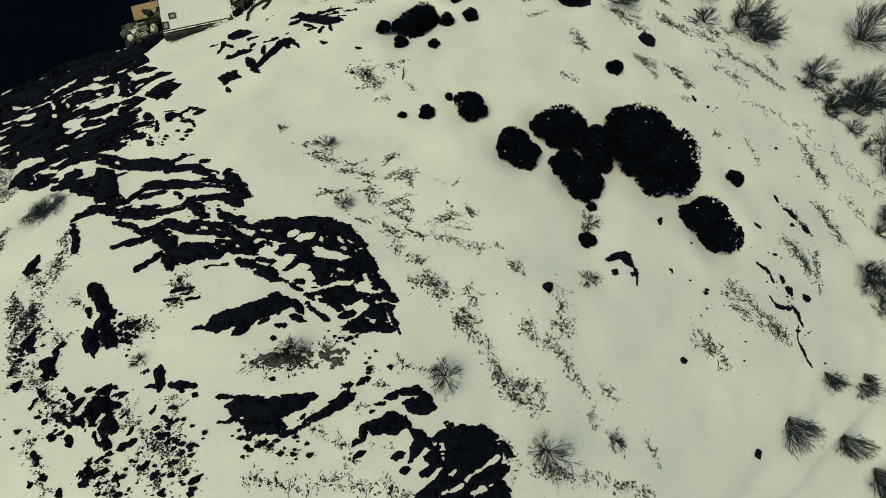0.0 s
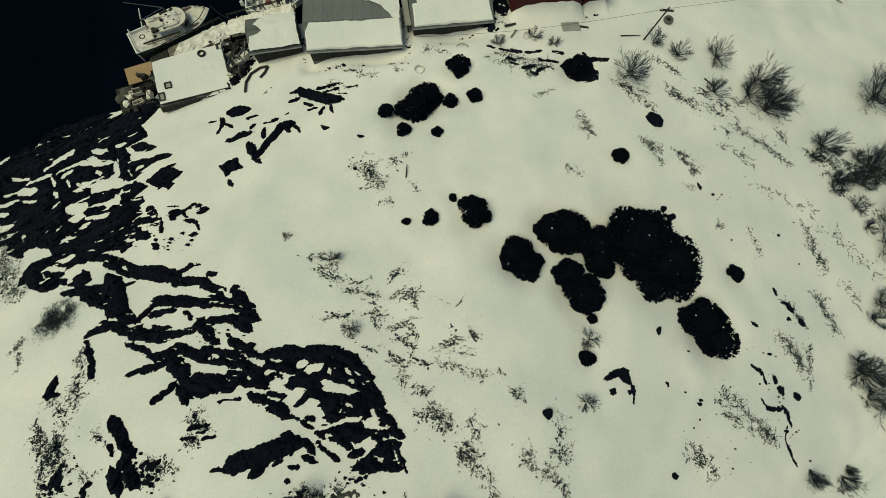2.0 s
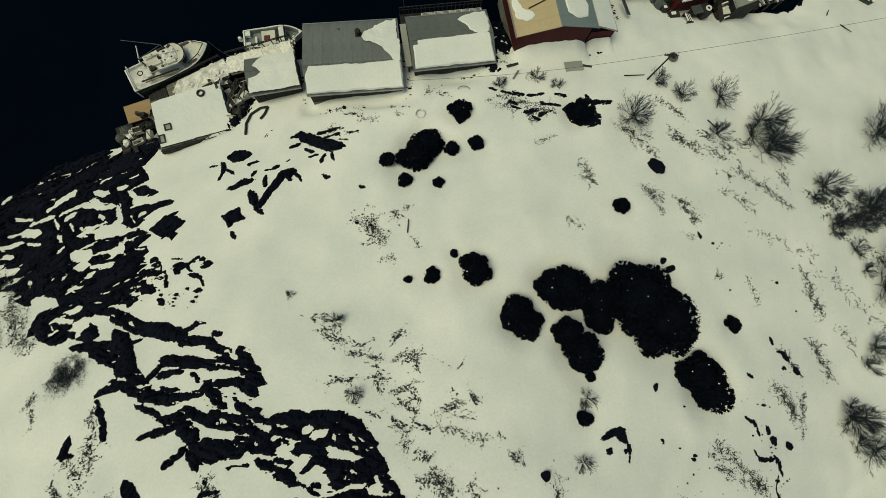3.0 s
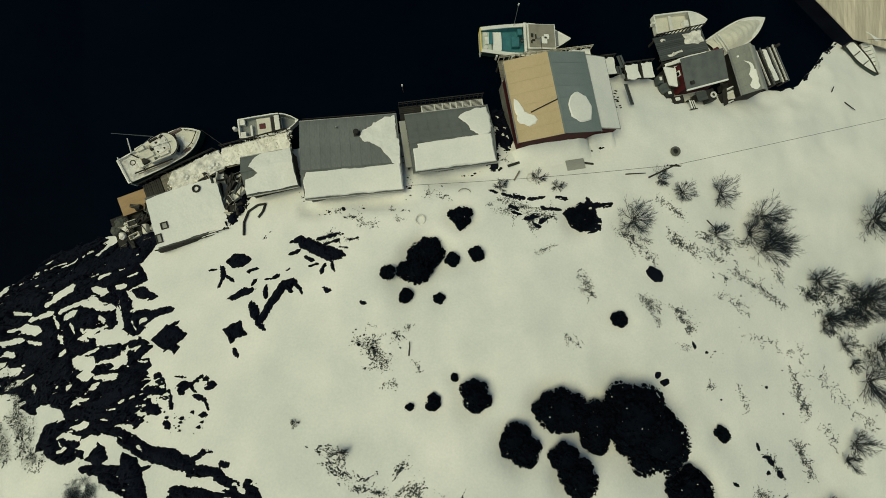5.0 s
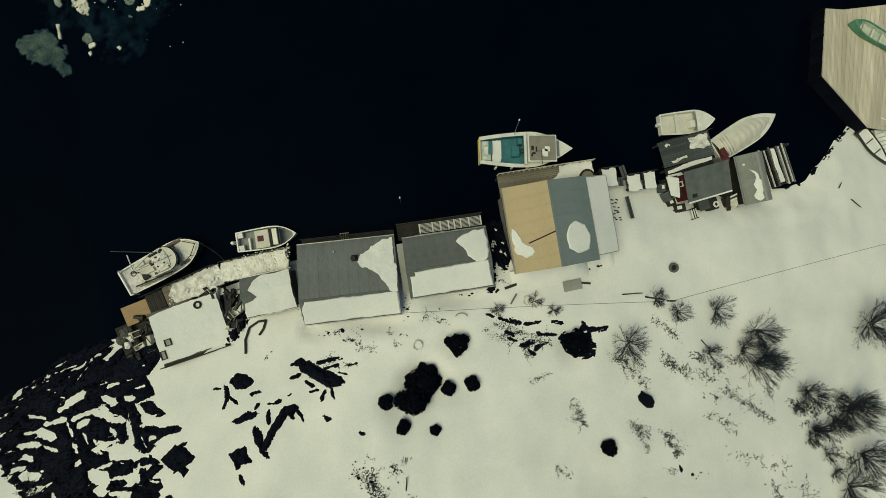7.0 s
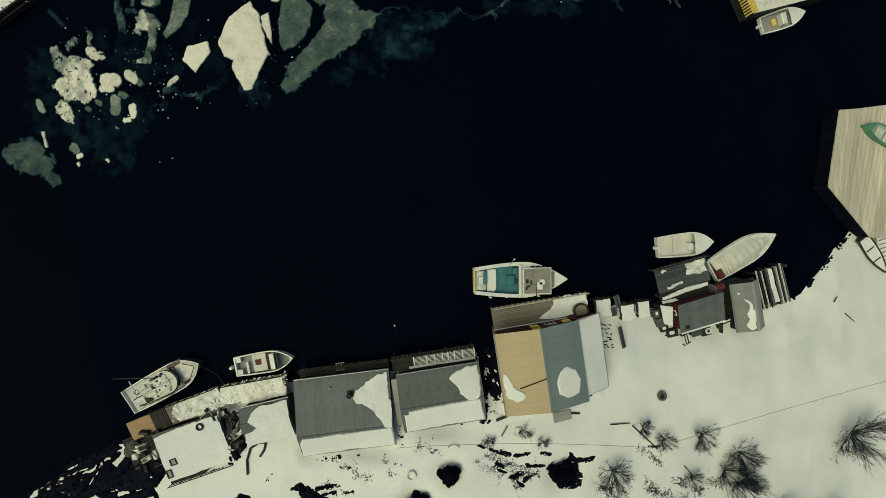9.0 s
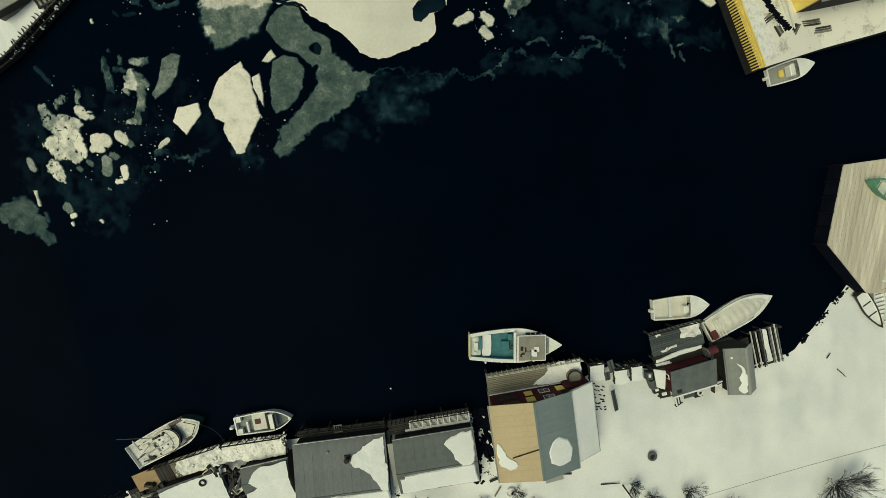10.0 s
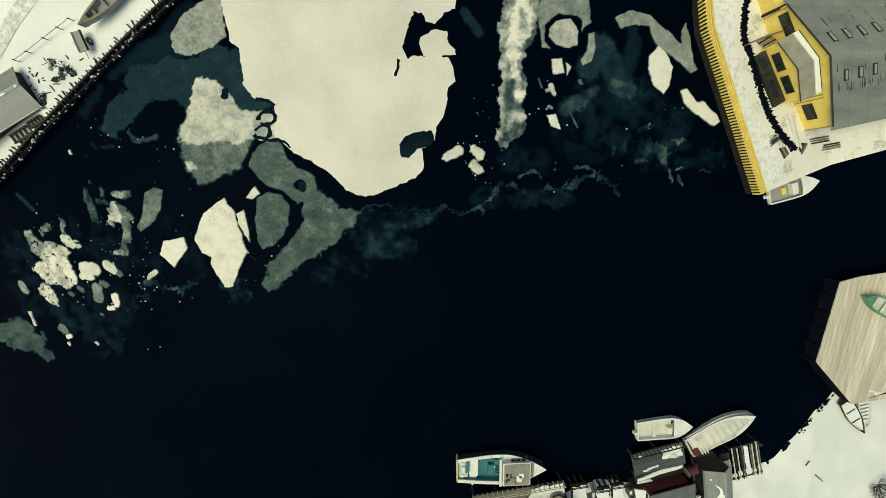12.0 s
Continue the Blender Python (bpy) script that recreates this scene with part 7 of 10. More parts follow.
ledges([(-18.93, 18.21, -18.42, 17.89, 0.3), (-19.54, 17.45, -17.72, 17.25, 0.3), (-17.72, 17.25, -17.16, 16.69, 0.19), (-19.73, 16.94, -19.09, 16.75, 0.23), (-18.87, 16.39, -18.25, 16.35, 0.33), (-17.34, 15.74, -17.16, 15.54, 0.18), (-19.11, 20.72, -18.52, 20.84, 0.83), (-18.64, 19.92, -18.14, 20.06, 0.39), (-18.73, 21.56, -18.37, 21.77, 0.1), (-16.76, 17.8, -16.24, 17.7, 0.37), (-15.65, 18.43, -15.19, 18.39, 0.13), (-15.07, 17.95, -14.63, 18.05, 0.26), (-15.92, 17.36, -14.91, 17.23, 0.11), (-14.88, 17.11, -14.53, 16.71, 0.09), (-15.01, 16.31, -14.74, 16.37, 0.14), (-16.1, 18.07, -15.85, 18.25, 0.09), (-17.66, 18.39, -16.8, 18.39, 0.06)],
       [(-16.39, 17.57, -16.16, 17.54, 0.19), (-18.71, 19.74, -18.28, 19.67, 0.2)],
       "scattered black shore rocks at the edge of deep snow", seed=93, turn=10, grain=(1.0, 1.4), slit=0.06)
ledges([(-35.05, 21.93, -32.49, 22.85, 1.37), (-33.96, 20.16, -29.59, 21.29, 1.34), (-30.58, 18.4, -27.2, 18.71, 1.52), (-30.26, 16.52, -28.05, 16.96, 0.58), (-29.29, 15.91, -25.95, 16.34, 0.81), (-26.25, 15.78, -24.06, 16.51, 0.95), (-23.34, 13.82, -21.49, 13.57, 0.52), (-25.83, 13.55, -24.02, 13.21, 0.53)],
       SNOW_TIDE + SNOW_SHORE + SNOW_BANK,
       "tidal rocks and dark clefts above the dry grass", seed=94, turn=30, grain=(0.6, 1.2), slit=0.22)
ledges([(-22.7, 12.67, -21.18, 13.06, 0.2), (-20.88, 12.59, -19, 12.08, 0.36), (-19.32, 13.26, -17.39, 10.94, 0.61), (-17.35, 11.01, -18.68, 10.91, 0.34), (-18.65, 10.72, -19.44, 10.28, 0.22), (-19.59, 10.29, -18.73, 9.26, 0.15), (-18.91, 9.48, -17.93, 8.42, 0.21), (-17.53, 11.34, -16.09, 10.47, 0.52), (-16.3, 10.47, -14.35, 10.46, 0.45), (-16.54, 9.97, -14.69, 9.4, 0.15), (-14.69, 9.4, -13.8, 9.55, 0.26), (-15.8, 8.46, -15.06, 8.7, 0.13), (-15.06, 8.7, -13.66, 9.2, 0.23), (-13.69, 9.14, -12.75, 8.68, 0.37), (-12.91, 8.6, -12.34, 7.78, 0.28), (-12.9, 7.85, -12.31, 7.33, 0.18), (-13.96, 7.33, -13.27, 8.01, 0.17)],
       [(-18.32, 11.3, -17.75, 11.21, 0.09), (-16.15, 10.06, -15.31, 9.9, 0.09), (-15.65, 10.85, -15.37, 10.78, 0.08)],
       "forked dark rock ribs round a snow hollow", seed=12, turn=10, grain=(1.0, 2.2), slit=0.08)
ledges([(-26.03, 14.86, -24.16, 14.52, 0.16), (-24.94, 13.94, -23.62, 13.87, 0.21), (-23.44, 14.27, -22.68, 14.99, 0.18), (-22.89, 15.17, -20.39, 14.81, 0.28), (-20.42, 14.73, -17.5, 13.84, 0.41), (-17.74, 13.97, -15.21, 13.75, 0.46), (-15.21, 13.75, -14.33, 14.33, 0.2), (-14.33, 14.33, -13.87, 14.38, 0.08), (-15.07, 13.38, -13.04, 13.38, 0.29), (-13.29, 13.32, -11.89, 12.76, 0.28), (-13.09, 13.9, -12.6, 13.91, 0.16), (-12.23, 12.42, -11.21, 12.21, 0.31), (-11.16, 12.72, -10.37, 11.77, 0.43), (-10.48, 12.16, -9.96, 11.83, 0.27), (-21.95, 12.78, -18.58, 12.96, 0.27), (-15.77, 12.37, -11.27, 12.21, 0.22), (-18.45, 13.07, -17.74, 13.35, 0.16)],
       [(-13.88, 13.05, -13.37, 13.07, 0.09), (-11.69, 12.72, -11.45, 12.59, 0.09), (-18.89, 14.29, -18.59, 14.16, 0.08)],
       "broken dark ledges at the upper end of the cliff band", seed=11, turn=-8, grain=(0.8, 2.0), slit=0.1)
ledges([(-16.43, 11.31, -15.74, 12.15, 0.16), (-15.79, 12.26, -13.57, 12.21, 0.31), (-15.73, 11.44, -14.51, 11.78, 0.21), (-13.59, 12.28, -12.42, 12.04, 0.21), (-13.79, 11.74, -13.22, 11.34, 0.12), (-14.1, 10.49, -12.96, 10.79, 0.21), (-12.92, 10.7, -12.67, 11.26, 0.21), (-12.6, 10.88, -11.95, 10.57, 0.29), (-12.22, 11.26, -11.06, 11.43, 0.21), (-11.12, 11.43, -9.88, 10.82, 0.27), (-10.44, 11.57, -9.7, 11.38, 0.24), (-12.22, 10.45, -11.46, 10.11, 0.17), (-10.69, 10.26, -10.13, 10.02, 0.2), (-10.1, 9.93, -9.49, 10.03, 0.1), (-11.02, 10.57, -10.73, 10.38, 0.09)],
       [(-10.88, 11.07, -10.47, 10.81, 0.09), (-14.29, 11.57, -13.55, 11.51, 0.06)],
       "thin dark ledges layered with snow above the cliff", seed=14, turn=-6, grain=(0.8, 2.2), slit=0.08)
ledges([(-13.84, 9.79, -12.22, 9.55, 0.26), (-12.14, 9.57, -9.83, 9.32, 0.4), (-9.89, 9.55, -8.49, 8.63, 0.53), (-8.75, 9.54, -7.33, 9.87, 0.26), (-7.62, 9.58, -4.8, 9.65, 0.42), (-4.98, 9.7, -4.2, 9.39, 0.34), (-4.38, 9.5, -3.38, 8.4, 0.33), (-3.56, 8.51, -2.77, 7.45, 0.27), (-2.93, 7.44, -2.3, 6.67, 0.21), (-2.36, 6.83, -1.79, 6.07, 0.21), (-1.89, 6.07, -1.47, 5.95, 0.11), (-12.11, 8.18, -10.16, 8.34, 0.52), (-10.2, 8.51, -8.2, 8.34, 0.36), (-7.65, 8.84, -4.91, 8.82, 0.58), (-4.96, 8.76, -3.48, 8.23, 0.36), (-7.37, 8.24, -5.69, 8.26, 0.25), (-12.1, 7.78, -11.5, 7.71, 0.22), (-13.59, 9.31, -13, 8.51, 0.26)],
       [(-11.15, 9.43, -11.47, 9.49, 0.09), (-11.85, 8.85, -10.69, 8.75, 0.2), (-13.42, 9.37, -12.04, 8.85, 0.2), (-9.45, 9.38, -8.77, 9.11, 0.11), (-8.51, 8.74, -8.3, 8.8, 0.14), (-7.67, 8.7, -7.16, 8.6, 0.08), (-6.87, 9.19, -6.59, 9.25, 0.2), (-6.37, 8.97, -5.83, 9.11, 0.19), (-5.39, 8.89, -5.35, 8.81, 0.11), (-4.59, 8.88, -4.29, 8.66, 0.11), (-3.97, 8.78, -3.74, 8.67, 0.11), (-3.7, 8.29, -3.38, 8.34, 0.08), (-8.17, 8.17, -7.55, 8.35, 0.19), (-5.55, 8.37, -4.89, 8.16, 0.11), (-5.2, 8.1, -4.6, 8, 0.16), (-5.28, 9.46, -5.17, 9.47, 0.08), (-3.88, 7.88, -3.33, 7.7, 0.08), (-9.42, 8.52, -9.34, 8.43, 0.08)],
       "long dark craggy cliff band breaking through the snow", seed=13, turn=-6, grain=(0.9, 2.0), slit=0.05)
ledges([(-6.66, 7.4, -6.02, 7.83, 0.22), (-6.02, 7.83, -4.55, 7.58, 0.3), (-5.25, 7.18, -3.14, 7.34, 0.54), (-4.75, 6.91, -3.44, 7.2, 0.48), (-3.5, 7.86, -2.88, 7.44, 0.27), (-3.02, 7.18, -2.46, 6.83, 0.19), (-5.43, 6.17, -4.41, 6.36, 0.29), (-4.91, 6.18, -3.47, 6.21, 0.47), (-4.56, 5.81, -4.04, 5.59, 0.21), (-6.96, 6.86, -6.37, 6.54, 0.09), (-6.37, 6.54, -5.62, 6.07, 0.12), (-5.58, 5.83, -4.52, 5, 0.09), (-2.83, 5.94, -2.16, 6.2, 0.16), (-2.88, 4.98, -1.99, 4.98, 0.46), (-2.54, 5.45, -2.03, 5.58, 0.29), (-3.61, 4.75, -1.71, 4.63, 0.18), (-3.99, 5.21, -3.4, 5.35, 0.15), (-2.04, 5.82, -1.35, 4.48, 0.06), (-6.16, 6.71, -5.82, 6.72, 0.13)],
       [(-5.55, 6.29, -4.45, 6.66, 0.08), (-4.45, 6.71, -3.57, 6.82, 0.09), (-5.26, 6.05, -4.95, 6.1, 0.07), (-3.12, 7.13, -2.83, 6.77, 0.08), (-3.28, 6.52, -2.33, 6.37, 0.16), (-3.06, 5.62, -2.75, 5.57, 0.1), (-2.66, 5, -2.45, 5, 0.08), (-2.03, 5.58, -1.72, 4.77, 0.05), (-6.5, 7.09, -5.54, 7, 0.19)],
       "lower tier of the dark cliff with drifted snow shelves", seed=15, turn=-10, grain=(1.0, 1.9), slit=0.06)
ledges([(-9.33, 4.82, -6.87, 5.68, 0.46), (-8.35, 4.48, -8.05, 4.76, 0.25), (-10.17, 4.59, -9.58, 4.73, 0.11), (-7.27, 6.09, -6.86, 6.07, 0.13), (-6.89, 5.82, -6.47, 5.71, 0.26), (-6.05, 5.73, -5.8, 5.47, 0.23), (-6.13, 5.12, -5.71, 5, 0.15), (-7.43, 4.88, -7.1, 4.99, 0.1), (-6.58, 4.7, -6.32, 4.63, 0.09), (-8.75, 7.66, -7.21, 6.93, 0.29), (-9.17, 7.79, -8.69, 7.63, 0.16), (-8.2, 7.88, -7.51, 7.65, 0.14), (-10.56, 7.38, -9.64, 7.6, 0.09)],
       [(-8.79, 7.37, -8.17, 7.23, 0.07), (-8.99, 7.06, -8.48, 7.17, 0.07)],
       "long smooth dark rock ledge in deep snow", seed=21, turn=16, grain=(0.9, 1.6), slit=0.0)
ledges([(-15.65, 6.32, -14.74, 5.48, 0.32), (-14.57, 5.31, -14.2, 5.11, 0.31), (-14.53, 4.86, -14.04, 4.05, 0.38), (-14.89, 4.16, -14.54, 3.68, 0.33), (-13.86, 4.14, -13.53, 3.84, 0.2), (-15.54, 5.36, -15.26, 5.06, 0.1), (-17.53, 3.58, -17.65, 4.16, 0.2), (-20.23, 7.27, -20.3, 7.95, 0.23), (-20.44, 7.26, -19.79, 7.33, 0.14), (-12.08, 5.82, -11.33, 5.88, 0.06), (-10.91, 5.84, -10.43, 5.95, 0.08), (-11.65, 6.82, -11.59, 6.72, 0.11), (-11.78, 6.22, -10.98, 6.43, 0.07), (-11.39, 6.08, -11, 6.13, 0.05)],
       [(-15.01, 5.18, -14.82, 4.9, 0.1), (-14.53, 4.42, -14.46, 4.31, 0.06)],
       "upright dark rock stack on the snowy slope", seed=31, turn=60, grain=(1.1, 1.9), slit=0.0)
ledges([(-13.85, 2.06, -13.07, 2.08, 0.18), (-13.85, 1.56, -12.87, 1.44, 0.32), (-13.36, 0.94, -12.61, 0.86, 0.4), (-12.87, 0.35, -12.4, 0.1, 0.2), (-14.13, 1.29, -13.84, 1.52, 0.14), (-12.37, 0.56, -12.18, 0.68, 0.13), (-13.16, 2.18, -12.76, 2.19, 0.1), (-16.37, 3.11, -15.79, 2.62, 0.19), (-16.25, 3.6, -15.96, 3.12, 0.12), (-16.2, 2.55, -16, 2.4, 0.09), (-12.8, -0.44, -12.4, -0.32, 0.11), (-12.86, -0.67, -12.55, -0.94, 0.09), (-12.48, -0.99, -12.11, -0.8, 0.06), (-15.02, 1.09, -14.38, 0.81, 0.14), (-14.61, 0.38, -14.39, 0.45, 0.11), (-13.08, -0.98, -12.97, -0.86, 0.13), (-17.78, 3.65, -17.68, 4.08, 0.17)],
       [(-13.15, 0.69, -12.7, 0.28, 0.06), (-13.58, 0.94, -13.29, 0.55, 0.07)],
       "dark rock mass with snow gullies on the steep slope", seed=71, turn=65, grain=(1.2, 2.0), slit=0.14)
ledges([(-11.1, 2.83, -10.98, 2.2, 0.2), (-10.53, 2.25, -9.52, 2.26, 0.13), (-11.39, 2.2, -11.13, 2.12, 0.09), (-10.04, 2.09, -9.88, 2.01, 0.07), (-9.48, 2.01, -9.33, 1.97, 0.07), (-11.68, 2.8, -11.55, 2.84, 0.09), (-11.89, 0.08, -11.38, 0.28, 0.13), (-12.16, 1.15, -12.04, 1.28, 0.09), (-12.57, 1.59, -12.31, 1.49, 0.09), (-12.79, 1.87, -12.18, 2.02, 0.09), (-10.58, 1.14, -10.15, 0.98, 0.1), (-10.52, 0.51, -10.14, 0.51, 0.1), (-9.84, 0.26, -9.7, 0.26, 0.11), (-10, -0.14, -9.78, -0.07, 0.05), (-10.73, -0.56, -10.55, -0.48, 0.09), (-10.21, -0.82, -10.08, -0.77, 0.08), (-8.73, -0.96, -8.58, -0.88, 0.08), (-17.17, 1.98, -17.11, 2.18, 0.12), (-10.98, 1.2, -10.93, 1.46, 0.09)],
       [],
       "scattered dark rocks on the steep slope", seed=81, turn=40, grain=(1.4, 2.0), slit=0.0)
ledges([(-16.25, 1.32, -16.24, 1.62, 0.08), (-15.31, -0.2, -15, -0.49, 0.1), (-14.58, -0.91, -14.41, -1.04, 0.1), (-11.26, -0.36, -11.04, -0.45, 0.05), (-11.7, 0.49, -11.61, 0.73, 0.08), (-11.62, -0.83, -11.42, -1.18, 0.08), (-15.12, 2.07, -14.89, 1.95, 0.08), (-14.76, 1.83, -14.46, 1.67, 0.08), (-14.13, 1.03, -13.84, 0.8, 0.09), (-14.13, 0.3, -13.94, 0.03, 0.09), (-16.28, 2, -16.07, 1.79, 0.09), (-13.2, 4.56, -13.08, 4.66, 0.12), (-13.38, 3.94, -12.98, 4.04, 0.12), (-12.93, 4.69, -12.79, 4.86, 0.09), (-16.11, 3.72, -15.93, 3.82, 0.07), (-15, 0.39, -14.78, 0.3, 0.07), (-13.82, -1.48, -13.67, -1.62, 0.08), (-15.08, -1.11, -14.9, -1.33, 0.06), (-11.62, -1.33, -11.48, -1.4, 0.08)],
       [],
       "small dark rocks strewn down the snowy slope", seed=82, turn=50, grain=(1.5, 2.0), slit=0.0)
ledges([(-8.4, 1.9, -7.25, 1.9, 0.11), (-7.66, 1.53, -5.87, 1.46, 0.43), (-7.05, 0.92, -5.97, 0.86, 0.33), (-5.92, 1.79, -4.67, 1.92, 0.14), (-5.72, 1.62, -5.08, 1.65, 0.25), (-8.27, 0.97, -7.46, 1, 0.08), (-7.02, 0.42, -6.74, 0.54, 0.11), (-4.12, 1.4, -3.44, 1.78, 0.23), (-3.58, 1.84, -3.23, 1.97, 0.21), (-4.95, 1.1, -4.24, 1.23, 0.16), (-5.32, 0.62, -4.76, 0.9, 0.11), (-5.73, 0.53, -5.38, 0.7, 0.09), (-3.53, 2.27, -3.22, 2.4, 0.09), (-2.91, 2.4, -2.56, 2.6, 0.11), (-6.89, 0.06, -6.75, -0.03, 0.07), (-6.56, 0.12, -6.28, 0.24, 0.05)],
       [(-5.64, 0.7, -4.79, 1.22, 0.05), (-5.09, 1.43, -4.29, 1.74, 0.06), (-5.36, 1.09, -4.62, 1.51, 0.04), (-4.81, 1.22, -4.06, 1.67, 0.04), (-6.39, 1.95, -6.16, 1.96, 0.05)],
       "wedge-shaped dark rock face under a snow edge", seed=41, turn=25, grain=(0.9, 2.4), slit=0.0)
ledges([(-1.72, 1.96, -1.38, 2.09, 0.17), (-1.08, 2.11, -0.56, 2.17, 0.19), (-0.82, 1.6, -0.06, 1.49, 0.33), (-0.34, 1.95, -0.02, 1.82, 0.17), (-2.23, 1.64, -1.84, 1.64, 0.06), (-2.15, 0.8, -1.34, 0.75, 0.35), (-1.63, 1.14, -0.98, 0.88, 0.23), (-2.67, 0.58, -2.56, 0.8, 0.18), (-3, 0.17, -2.62, 0.39, 0.08), (-2.84, -0.24, -2.61, -0.13, 0.12), (-2.39, 1.33, -2.23, 1.37, 0.06), (-0.98, 0.94, -0.83, 0.75, 0.07)],
       [(-1.06, 1.85, -0.41, 1.91, 0.05)],
       "cluster of dark blocky rocks in snow", seed=51, turn=20, grain=(1.0, 1.7), slit=0.0)
ledges([(-0.53, -0.2, -0.26, 0.23, 0.3), (-0.41, 0.45, -0.03, 0.1, 0.28), (0.72, 0.28, 2.46, 0.25, 0.47), (2.4, 0.01, 3.24, -0.32, 0.36), (0.54, -0.42, 2.68, -0.52, 0.58), (0.13, -0.94, 1.01, -0.95, 0.34), (0.51, -1.47, 1.76, -1.31, 0.46), (2.15, -1.14, 3.07, -0.95, 0.33), (2.62, -1.59, 3.2, -1.71, 0.3), (-0.95, -0.79, -0.8, -0.76, 0.16), (-1.28, -0.38, -1.04, -0.28, 0.11), (0.73, 0.8, 0.95, 0.79, 0.12), (2.21, 0.67, 2.46, 0.62, 0.12), (0.11, -1.79, 2.89, -2.07, 0.57), (-0.34, -1.69, -0.12, -1.78, 0.16)],
       [(0.53, 0.03, 0.61, -0.47, 0.06), (0.01, -1.24, 0.5, -0.79, 0.08), (1.57, -1.2, 2.98, -0.54, 0.07), (0.65, -1.74, 1.38, -1.46, 0.07), (1.8, -1.73, 2.72, -1.45, 0.1), (3.25, -0.57, 3.24, -1, 0.05), (1.01, -1.03, 1.2, -0.92, 0.04)],
       "large black rock knoll with snow in its clefts", seed=61, turn=28, grain=(0.8, 1.8), slit=0.03)
ledges([(-15.13, 26.18, -14.3, 26.28, 0.5), (-15.99, 25.66, -15.64, 25.11, 0.25), (-15.65, 24.91, -15.85, 24.35, 0.14), (-15.46, 25.16, -14.8, 24.78, 0.1), (-14.71, 23.58, -13.48, 24.01, 0.22), (-13.91, 24.03, -13.26, 24.12, 0.24), (-16.84, 25.52, -16.41, 25.57, 0.13), (-13.77, 25.56, -13.08, 25.66, 0.12), (-14.27, 21.4, -13.63, 21.3, 0.43), (-14.05, 20.89, -13.73, 21.8, 0.27), (-13.7, 20.17, -13.44, 19.81, 0.17), (-8, 24.39, -7.68, 24.32, 0.18), (-13.07, 27.75, -12.97, 28.17, 0.08), (-12.8, 28.26, -12.67, 28.51, 0.05), (-5.33, 23.46, -5.13, 23.39, 0.15), (-16.47, 28.7, -16.2, 28.79, 0.09)],
       [],
       "low rounded rocks and a small arch in smooth snow", seed=101, turn=10, grain=(1.1, 1.4), slit=0.0)
ledges([(-12.16, 22.34, -11.03, 24.5, 0.33), (-11.04, 24.58, -10.21, 24.71, 0.28), (-10.25, 24.71, -9.76, 24.38, 0.16), (-12.35, 22.08, -11.98, 21.73, 0.23), (-13.05, 23.18, -12.64, 22.47, 0.26), (-12.36, 24.89, -11.45, 25.15, 0.1), (-12.29, 24.38, -12.14, 23.7, 0.14), (-10.83, 24.51, -10.35, 24.13, 0.12), (-13.33, 24.59, -13.12, 24.83, 0.08), (-9.75, 24.3, -9.58, 24.01, 0.06), (-10.93, 25.55, -10.77, 25.67, 0.08)],
       [(-12.09, 21.94, -11.85, 21.95, 0.06)],
       "narrow bent rock rib in smooth snow", seed=102, turn=55, grain=(1.1, 1.8), slit=0.0)
ledges([(-9.81, 27.62, -7.58, 26.69, 0.49), (-8.37, 26.99, -7.18, 26.77, 0.36), (-10.51, 27.78, -10.03, 28.03, 0.19), (-10.82, 27.61, -10.59, 27.78, 0.08), (-9.65, 26.49, -9.12, 26.3, 0.1), (-9.32, 25.86, -8.67, 26.03, 0.07), (-8.4, 25.49, -8.17, 26.04, 0.1), (-7.77, 26.13, -7.44, 25.59, 0.1), (-8.9, 27.88, -7.34, 28.35, 0.1), (-8.35, 27.56, -7.29, 27.82, 0.1), (-7.24, 27.33, -6.62, 27.3, 0.07), (-10.78, 26.79, -10.21, 26.96, 0.1), (-7.74, 28.14, -7.07, 28.23, 0.08), (-6.47, 27.91, -5.98, 28, 0.07)],
       [(-9.36, 26.89, -8.99, 26.58, 0.06)],
       "dark slab of rock with loose stones in snow", seed=111, turn=-25, grain=(1.1, 1.7), slit=0.0)
outcrop([(-7.6, 3.3, -3.8, 3.4, 0.35)],
        "thin line of stones and heather in snow", 181, rough=1.1, rise=0.15, grain=(2.2, 3.6), bias=-0.6, cap=0.1, material=GREY_ROCK)


outcrop([(28.6, 42.4, 32.5, 43.3, 0.14), (32.5, 43.3, 34.9, 45.1, 0.15), (34.9, 45.1, 37.6, 47.9, 0.16), (37.6, 47.9, 40.0, 49.7, 0.18)], "thin fringe of dark stones along the shore", 191, rough=1.0, rise=0.2, bias=-0.35, grain=(1.6, 2.2), turn=45)
outcrop([(4.0, 33.6, 3.9, 38.2, 0.45), (3.8, 38.6, 4.2, 39.6, 0.4)], "dark stones and rubble between two boathouses", 193, rough=0.9, rise=0.35, bias=0.0, grain=(1.4, 1.4))
outcrop([(-15.9, 29.6, -15.2, 31.4, 0.4), (-16.6, 31.9, -15.4, 32.6, 0.35), (-24.6, 27.4, -23.6, 30.0, 0.5), (-25.8, 29.0, -24.6, 30.4, 0.5)], "dark rubble and driftwood beside the shed", 195, rough=0.9, rise=0.35, bias=0.0, grain=(1.6, 1.6))


